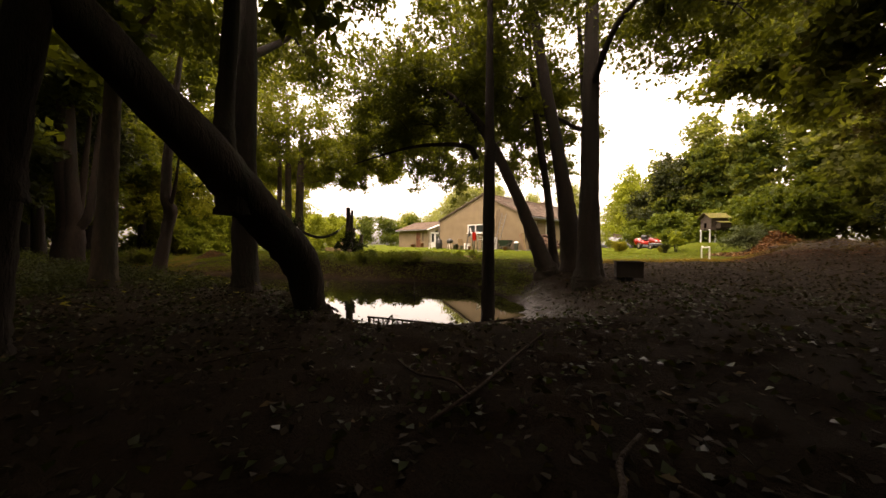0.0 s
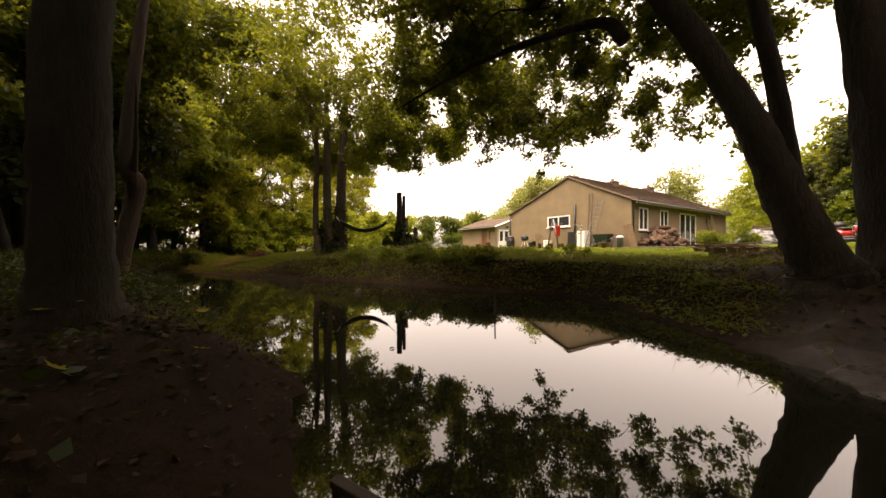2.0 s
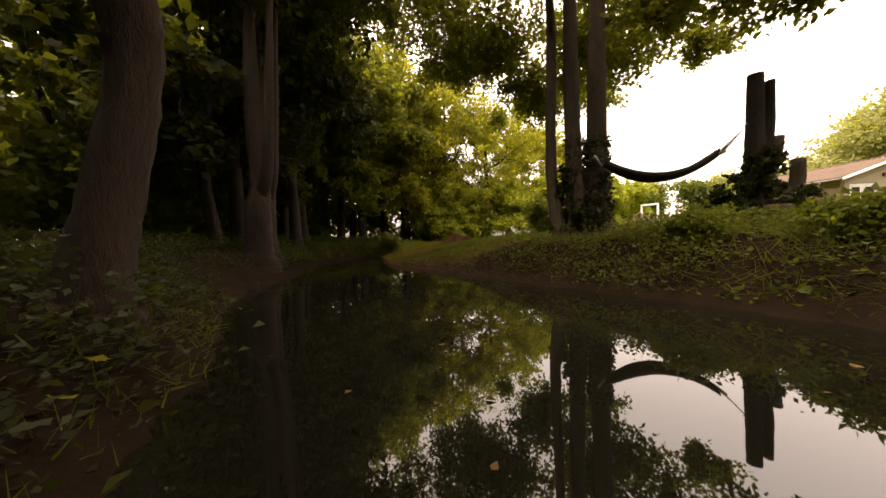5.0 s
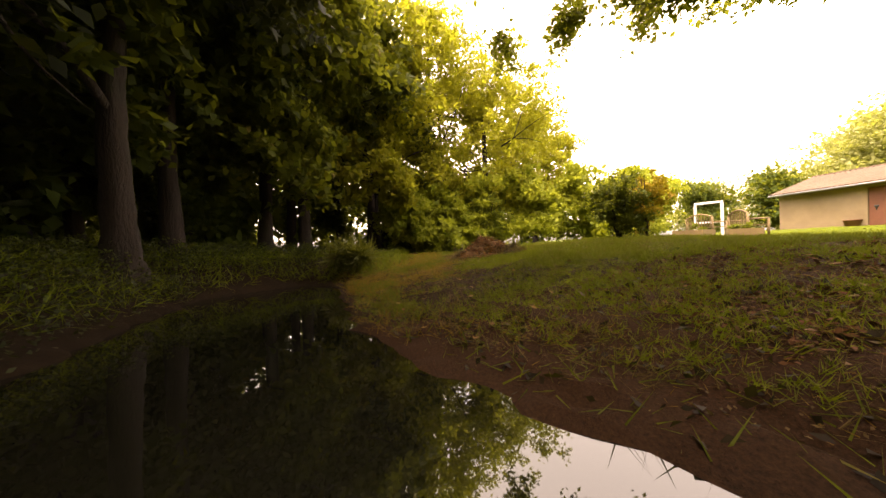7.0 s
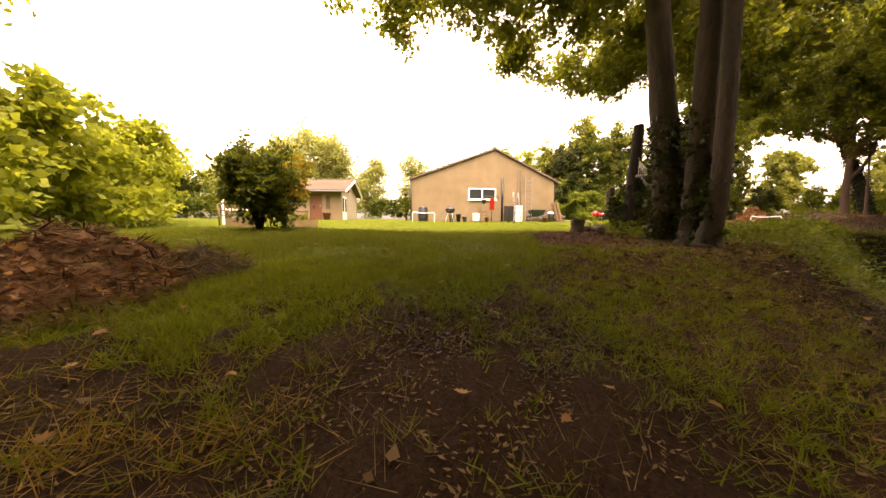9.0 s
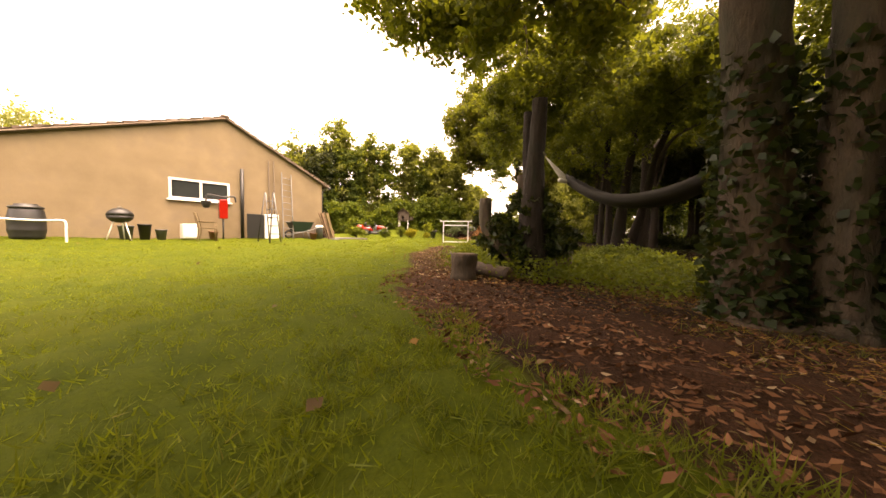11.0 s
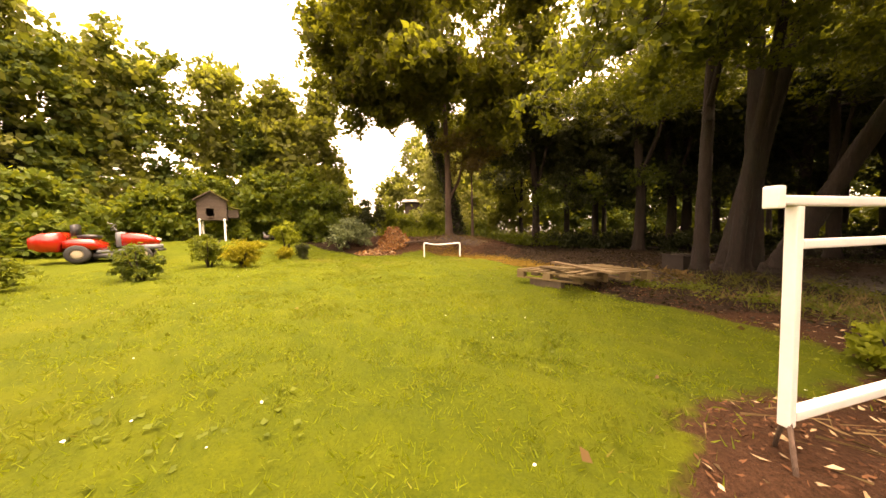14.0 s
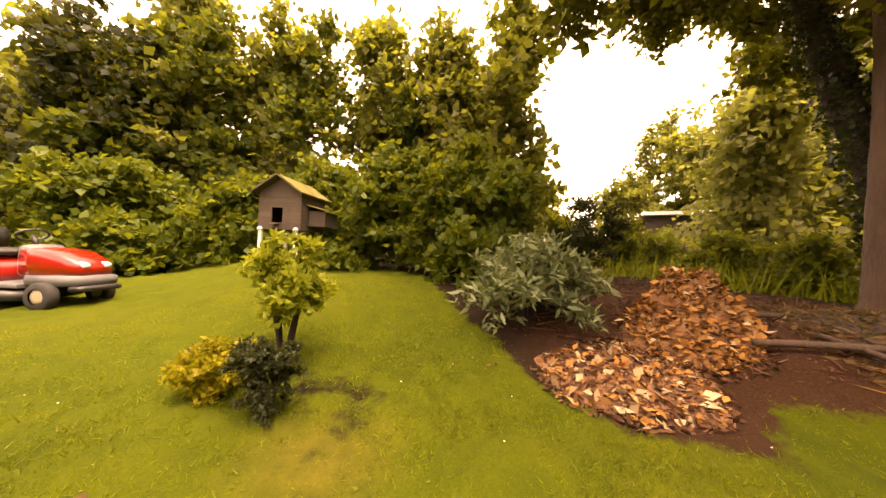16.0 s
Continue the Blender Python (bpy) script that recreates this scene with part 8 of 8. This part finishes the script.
# Undergrowth and brambles here take a darkened leaf colour in place of shade.
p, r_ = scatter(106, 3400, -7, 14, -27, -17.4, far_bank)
tagged(leaf_mesh("nettle_bank", clumps(p, r_, 44, 0.2, 0.45), 0.048, LEAF_DARK, r_, None, "", 0.45, 0.6), "undergrowth along the wooded bank, colour darkened for shade", "undergrowth", kind="stuff")
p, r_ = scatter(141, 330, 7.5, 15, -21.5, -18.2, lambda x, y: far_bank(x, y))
tagged(leaf_mesh("bramble_leaves", clumps(p, r_, 9, 0.22, 0.45), 0.085, LEAF_DARK, r_, None, "", 0.5, 0.75), "broad bramble leaves on the wooded bank, darkened for shade", "brambles", kind="stuff")
p, r_ = scatter(142, 90, 8, 16.5, -20.5, -17.0, lambda x, y: ease(0.0, 0.2, -inside_distance(POND, x, y)) * (y < -17.0))
tagged(lobed_mesh("yellow_leaves", p + (0, 0, 0.18), 0.11, LEAF_YELLOW, r_), "yellowed leaves among the brambles", "leaves", kind="stuff")
p, r_ = scatter(135, 9000, 7, 15, -21.5, -16.8, lambda x, y: ease(-0.05, 0.05, -inside_distance(POND, x, y)) * (1 - ease(0.5, 0.9, -inside_distance(POND, x, y))) * (y < -16.8))
tagged(blade_mesh("bank_reeds", p, 0.15, GRASS_DEEP, r_, 0.0, 0.06, 0.1, 0.5), "dim grass hanging over the wooded shore", "grass", kind="stuff")
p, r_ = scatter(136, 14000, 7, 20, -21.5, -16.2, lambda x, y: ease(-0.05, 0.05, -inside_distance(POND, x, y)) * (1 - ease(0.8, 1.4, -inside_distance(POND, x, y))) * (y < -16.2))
tagged(leaf_mesh("leaf_litter", p + (0, 0, 0.012), 0.05, LITTER_SHADED, r_, None, "", 0.7, 0.62), "dead leaves along the wooded shore, darkened for shade", "leaf litter", kind="stuff")
p, r_ = scatter(107, 26000, -10, 4, -27, -19.0, lambda x, y: ease(0.05, 0.3, -inside_distance(POND, x, y)) * ((x < -2.4) | (y < -22.2)))
tagged(leaf_mesh("tall_grass", p, 0.32, GRASS, r_, None, "", 0, 0.04, 0, 0.25), "tall dim grass at the head of the pond", "grass", kind="stuff")
p, r_ = scatter(133, 1100, -10, 4, -27, -19.0, lambda x, y: ease(0.2, 0.6, -inside_distance(POND, x, y)) * (1 - ease(3.0, 4.5, -inside_distance(POND, x, y))) * ((x < -2.4) | (y < -22.2)))
tagged(leaf_mesh("nettle_bank", clumps(p, r_, 40, 0.24, 0.5), 0.05, LEAF_HEDGE, r_, None, "", 0.45, 0.6), "soft green weeds along the head of the pond", "weeds", kind="stuff")


def wood_floor(x, y):
    return ease(0.25, 0.8, -inside_distance(POND, x, y)) * (inside_distance(LAWN, x, y) < -0.2) * ((y < -10.5) | (x > 12.5))


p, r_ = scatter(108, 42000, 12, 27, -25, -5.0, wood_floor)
tagged(leaf_mesh("leaf_litter", p + (0, 0, 0.01), 0.06, LITTER_SHADED, r_, None, "", 0.7, 0.62), "dead leaves over the dark wood floor", "leaf litter", kind="stuff")
p, r_ = scatter(109, 1500, 12, 27, -25, -12.0, wood_floor)
tagged(leaf_mesh("ground_ivy", clumps(p, r_, 8, 0.15, 0.14), 0.055, IVY, r_, None, "", 0.6, 0.8), "ivy and seedlings over the wood floor", "ivy", kind="stuff")


def bed(x, y):
    d = inside_distance(LAWN, x, y)
    return (d < -0.06) * (1 - ease(1.6, 2.8, -d)) * (x > 4.5) * (x < 15.5) * (y > -12.5) * (-inside_distance(POND, x, y) > 1.2)


p, r_ = scatter(110, 34000, 4, 16, -12.5, -5.5, bed)
tagged(leaf_mesh("bark_mulch", p + (0, 0, 0.008), 0.036, BARK_CHIP, r_, None, "", 0.8, 0.32), "bark chips and dry leaves on the bed", "mulch", kind="stuff")
p, r_ = scatter(111, 2600, 4, 9.5, -12.5, -7.0, bed)
tagged(leaf_mesh("bed_leaves", p + (0, 0, 0.012), 0.05, LITTER, r_, None, "", 0.7, 0.7), "fallen brown leaves on the bed", "leaf litter", kind="stuff")
p, r_ = scatter(143, 2600, 4.4, 13.0, -12.0, -6.0, bed)
tagged(leaf_mesh("pale_chips", p + (0, 0, 0.02), 0.055, PALE_CHIP, r_, None, "", 0.75, 0.4), "pale split wood chips over the bed", "mulch", kind="stuff")
p, r_ = scatter(144, 1100, 4.2, 8.2, -12.2, -8.6, lambda x, y: bed(x, y) * ease(-0.5, -1.1, inside_distance(LAWN, x, y)))
tagged(lobed_mesh("bed_leaves", p + (0, 0, 0.035), 0.085, FALLEN, r_), "curled orange and tan leaves on the bed", "leaf litter", kind="stuff")
p, r_ = scatter(126, 30000, 15.8, 21.5, -9.0, -2.5, lambda x, y: (inside_distance(LAWN, x, y) < 0.1) * (1 - ease(0.5, 1.3, -inside_distance(LAWN, x, y))) * (0.25 + 0.75 * (tuft(x, y) > -0.1)) * (np.hypot(x - 21, y + 1) > 1.6))
tagged(blade_mesh("dry_grass", p + (0, 0, 0.01), 0.2, DRY_GRASS, r_, 0.7, 0.05, 0.03), "flattened orange-brown dead grass along the lawn's edge", "grass", kind="stuff")
p, r_ = scatter(112, 15000, 2.0, 6.0, -17.2, -10.0, lambda x, y: (inside_distance(LAWN, x, y) < 0.25) * ease(0.5, 1.0, -inside_distance(POND, x, y)))
tagged(leaf_mesh("bark_mulch", p + (0, 0, 0.012), 0.052, BARK_CHIP, r_, None, "", 0.8, 0.4), "wood chips round the maple's foot", "mulch", kind="stuff")
p, r_ = scatter(130, 16000, 2.2, 16.5, -19.6, -9.5, lambda x, y: ease(0.0, 0.2, -inside_distance(POND, x, y)) * (1 - ease(1.5, 2.6, -inside_distance(POND, x, y))) * ((y > -16.2) | (x < 6.5)))
tagged(leaf_mesh("leaf_litter", p + (0, 0, 0.012), 0.06, LITTER_SHADED, r_, None, "", 0.6, 0.62), "dead leaves caught on the muddy bank", "leaf litter", kind="stuff")
p, r_ = scatter(131, 1300, 4.2, 12.5, -11.5, -6.2, bed)
tagged(blade_mesh("bed_straws", p + (0, 0, 0.012), 0.16, STRAW, r_, 0.9, 0.06, 0.02), "pale broken stalks over the bed", "stalks", kind="stuff")
p, r_ = scatter(113, 700, -4, 20, -19.0, 0.0, lambda x, y: lawn_cover(x, y) * np.where(y < -13, 1.0, 0.35))
tagged(leaf_mesh("fallen_leaves", p + (0, 0, 0.035), 0.06, LITTER, r_, None, "", 0.8, 0.75), "scattered yellow and brown leaves on the grass", "leaves", kind="stuff")
p, r_ = scatter(114, 60, 6, 15, -18, -12, lambda x, y: (inside_distance(POND, x, y) > 0.2).astype(float))
p[:, 2] = WATER_Z + 0.006
tagged(leaf_mesh("floating_leaves", p, 0.06, LITTER, r_, None, "", 0.97, 0.7), "few small leaves floating on the pond", "leaves", kind="stuff")

p, r_ = scatter(164, 30000, 16.4, 18.6, -17.3, -15.9, lambda x, y: ease(0.02, 0.15, inside_distance(POND, x, y)) * ease(0.03, -0.10, y + 16.95 - 0.518 * (x - 16.78)))
p[:, 2] = WATER_Z + 0.004
tagged(leaf_mesh("duckweed", p, 0.012, REED, r_, None, "", 0.98, 0.8), "dull green scum of duckweed before the sunken railing", "duckweed", kind="stuff")

rb = random.Random(77)
for k in range(22):
    x, y = (rb.uniform(18.4, 23.5), rb.uniform(-20.4, -16.8)) if k < 14 else (rb.uniform(6.0, 9.0), rb.uniform(-10.4, -8.8))
    if inside_distance(POND, np.array([x]), np.array([y]))[0] > -0.4:
        continue
    a, L = rb.uniform(0, 6.28), rb.uniform(0.5, 1.5) if k < 14 else rb.uniform(0.25, 0.6)
    pts_ = [(x + math.cos(a) * L * t + rb.uniform(-0.06, 0.06), y + math.sin(a) * L * t + rb.uniform(-0.06, 0.06)) for t in (0, 0.35, 0.7, 1.0)]
    tagged(rod("fallen_branch", [(px, py, gz(px, py) + rb.uniform(0.015, 0.06)) for px, py in pts_], (rb.uniform(0.006, 0.014) if k < 14 else rb.uniform(0.004, 0.007)), BARK_ALDER if k < 14 else STRAW, None, "", 6, 4), "thin dead branch lying on the ground", "branch", "fallen branches")

for k, (x, y, a, L) in enumerate(((21.9, -2.6, 0.3, 1.6), (22.6, -2.0, 2.6, 1.1), (21.4, -3.0, 1.0, 0.8), (23.2, -2.8, 0.1, 1.3), (22.0, -1.7, -0.5, 0.9))):
    pts_ = [(x + math.cos(a) * L * t + rb.uniform(-0.05, 0.05), y + math.sin(a) * L * t + rb.uniform(-0.05, 0.05)) for t in (0, 0.35, 0.7, 1.0)]
    tagged(rod("fallen_branch", [(px, py, gz(px, py) + rb.uniform(0.03, 0.09)) for px, py in pts_], rb.uniform(0.014, 0.03), BARK_RED, None, "", 7, 4), "brown brash branch beside the chip heap", "branch", "brash branches")

p, r_ = scatter(149, 2600, 20.6, 25.5, -6.0, 1.4, lambda x, y: (inside_distance(LAWN, x, y) < -0.5).astype(float))
tagged(blade_mesh("brash_twigs", p + (0, 0, 0.03), 0.32, BRASH, r_, 0.85, 0.03, 0.02), "red-brown twigs and needles over the soil bank", "twigs", kind="stuff")
p, r_ = scatter(150, 9000, 20.4, 26.0, -6.5, 1.8, lambda x, y: (inside_distance(LAWN, x, y) < -0.3).astype(float))
tagged(leaf_mesh("bark_mulch", p + (0, 0, 0.012), 0.06, BRASH, r_, None, "", 0.8, 0.35), "red-brown bark crumbs on the soil bank", "mulch", kind="stuff")
lb = rod("fallen_branch", [(21.38, -1.83, gz(21.38, -1.83) + 0.12), (21.6, -2.3, gz(21.6, -2.3) + 0.1), (22.0, -3.1, gz(22.0, -3.1) + 0.07), (22.2, -3.9, gz(22.2, -3.9) + 0.05)], 0.035, BARK_RED, None, "", 8, 4)
tagged(lb, "long pale branch lying out of the chip heap", "branch", "brash branches")

fb = thing("fallen_branch", pose(7.65, -8.75, gz(7.65, -8.75)), "pale forked branch lying on the flower bed", "branch")
for nm, pts_, r in (("limb", [(0.22, 0.2, 0.02), (0.2, 0.02, 0.05), (0.13, -0.1, 0.06), (-0.03, -0.09, 0.03), (-0.18, -0.09, 0.015)], 0.012), ("fork", [(0.11, -0.1, 0.055), (0.02, -0.18, 0.05), (-0.04, -0.22, 0.04)], 0.008), ("fork", [(0.2, 0.02, 0.05), (0.12, 0.06, 0.05), (0.02, 0.08, 0.02)], 0.007)):
    rod(nm, pts_, r, STRAW, fb, "", 7, 4)
for k in range(34):
    x = rb.uniform(6.3, 9.4)
    y = -9.0 - 0.35 * (x - 7.9) * (x < 7.9) - 0.25 * (8.6 - x) * 0.2 + rb.uniform(-0.45, 0.3)
    h = rb.uniform(0.07, 0.22)
    lean = rb.uniform(-0.06, 0.06), rb.uniform(-0.06, 0.06)
    tagged(rod("cut_stem", [(x, y, gz(x, y) - 0.02), (x + lean[0] * 0.6, y + lean[1] * 0.5, gz(x, y) + h * 0.55), (x + lean[0], y + lean[1], gz(x, y) + h)], rb.uniform(0.005, 0.010), STRAW, None, "", 6, 3), "pale cut stem standing at the back of the bed", "stem", "cut stems in the bed")
p, r_ = scatter(162, 2600, 5.4, 10.5, -11.2, -8.2, lambda x, y: along(x, y, [(5.6, -10.9), (6.6, -10.0), (7.7, -9.1), (9.0, -8.75), (10.4, -8.3)], 0.42))
tagged(blade_mesh("bed_straws", p + (0, 0, 0.02), 0.3, STRAW, r_, 0.85, 0.025, 0.03), "dry pale stalks strewn along the back of the bed", "stalks", kind="stuff")
p, r_ = scatter(163, 620, 6.0, 12.0, -12.4, -8.2, lambda x, y: along(x, y, [(6.4, -11.6), (7.8, -10.2), (9.4, -9.5), (11.4, -9.3)], 1.3))
tagged(leaf_mesh("nettle_bank", clumps(p, r_, 30, 0.13, 0.34), 0.06, LEAF_NETTLE, r_, None, "", 0.55, 0.75), "lush light green weeds behind the bed", "weeds", kind="stuff")

# meadow beyond the wood and understory between the trunks
p, r_ = scatter(115, 16000, 20, 48, -32, 2.5, lambda x, y: ((x > 28.5 - 0.25 * (y + 10)) | (x > 34)).astype(float))
tagged(blade_mesh("meadow_grass", p, 0.75, GRASS, r_, 0, 0.06, 0.6), "tall sunlit meadow grass beyond the trees", "grass", kind="stuff")
p, r_ = scatter(128, 4200, 25, 38, -26, 0.5, lambda x, y: ((x > 27.5 - 0.25 * (y + 10))).astype(float) * (x < 36) * (y < -3))
tagged(leaf_mesh("meadow_plants", clumps(p, r_, 15, 0.22, 3.2), 0.13, LEAF_LAUREL, r_, None, "", 0.4, 0.55), "lush bright leafy plants beyond the trees", "plants", kind="stuff")
woods("understory", "low leafy saplings between the woodland trunks", [(rb.uniform(24, 38), rb.uniform(-22, -8), rb.uniform(2.4, 3.8), 1.2, 1.2, 0.6, 300) for _ in range(18)] +
      [(rb.uniform(-8, 14), rb.uniform(-29, -24.5), rb.uniform(1.0, 3.5), 1.3, 1.2, 0.8, 480) for _ in range(26)], LEAF_HEDGE, 0.18, 120, 0.4)
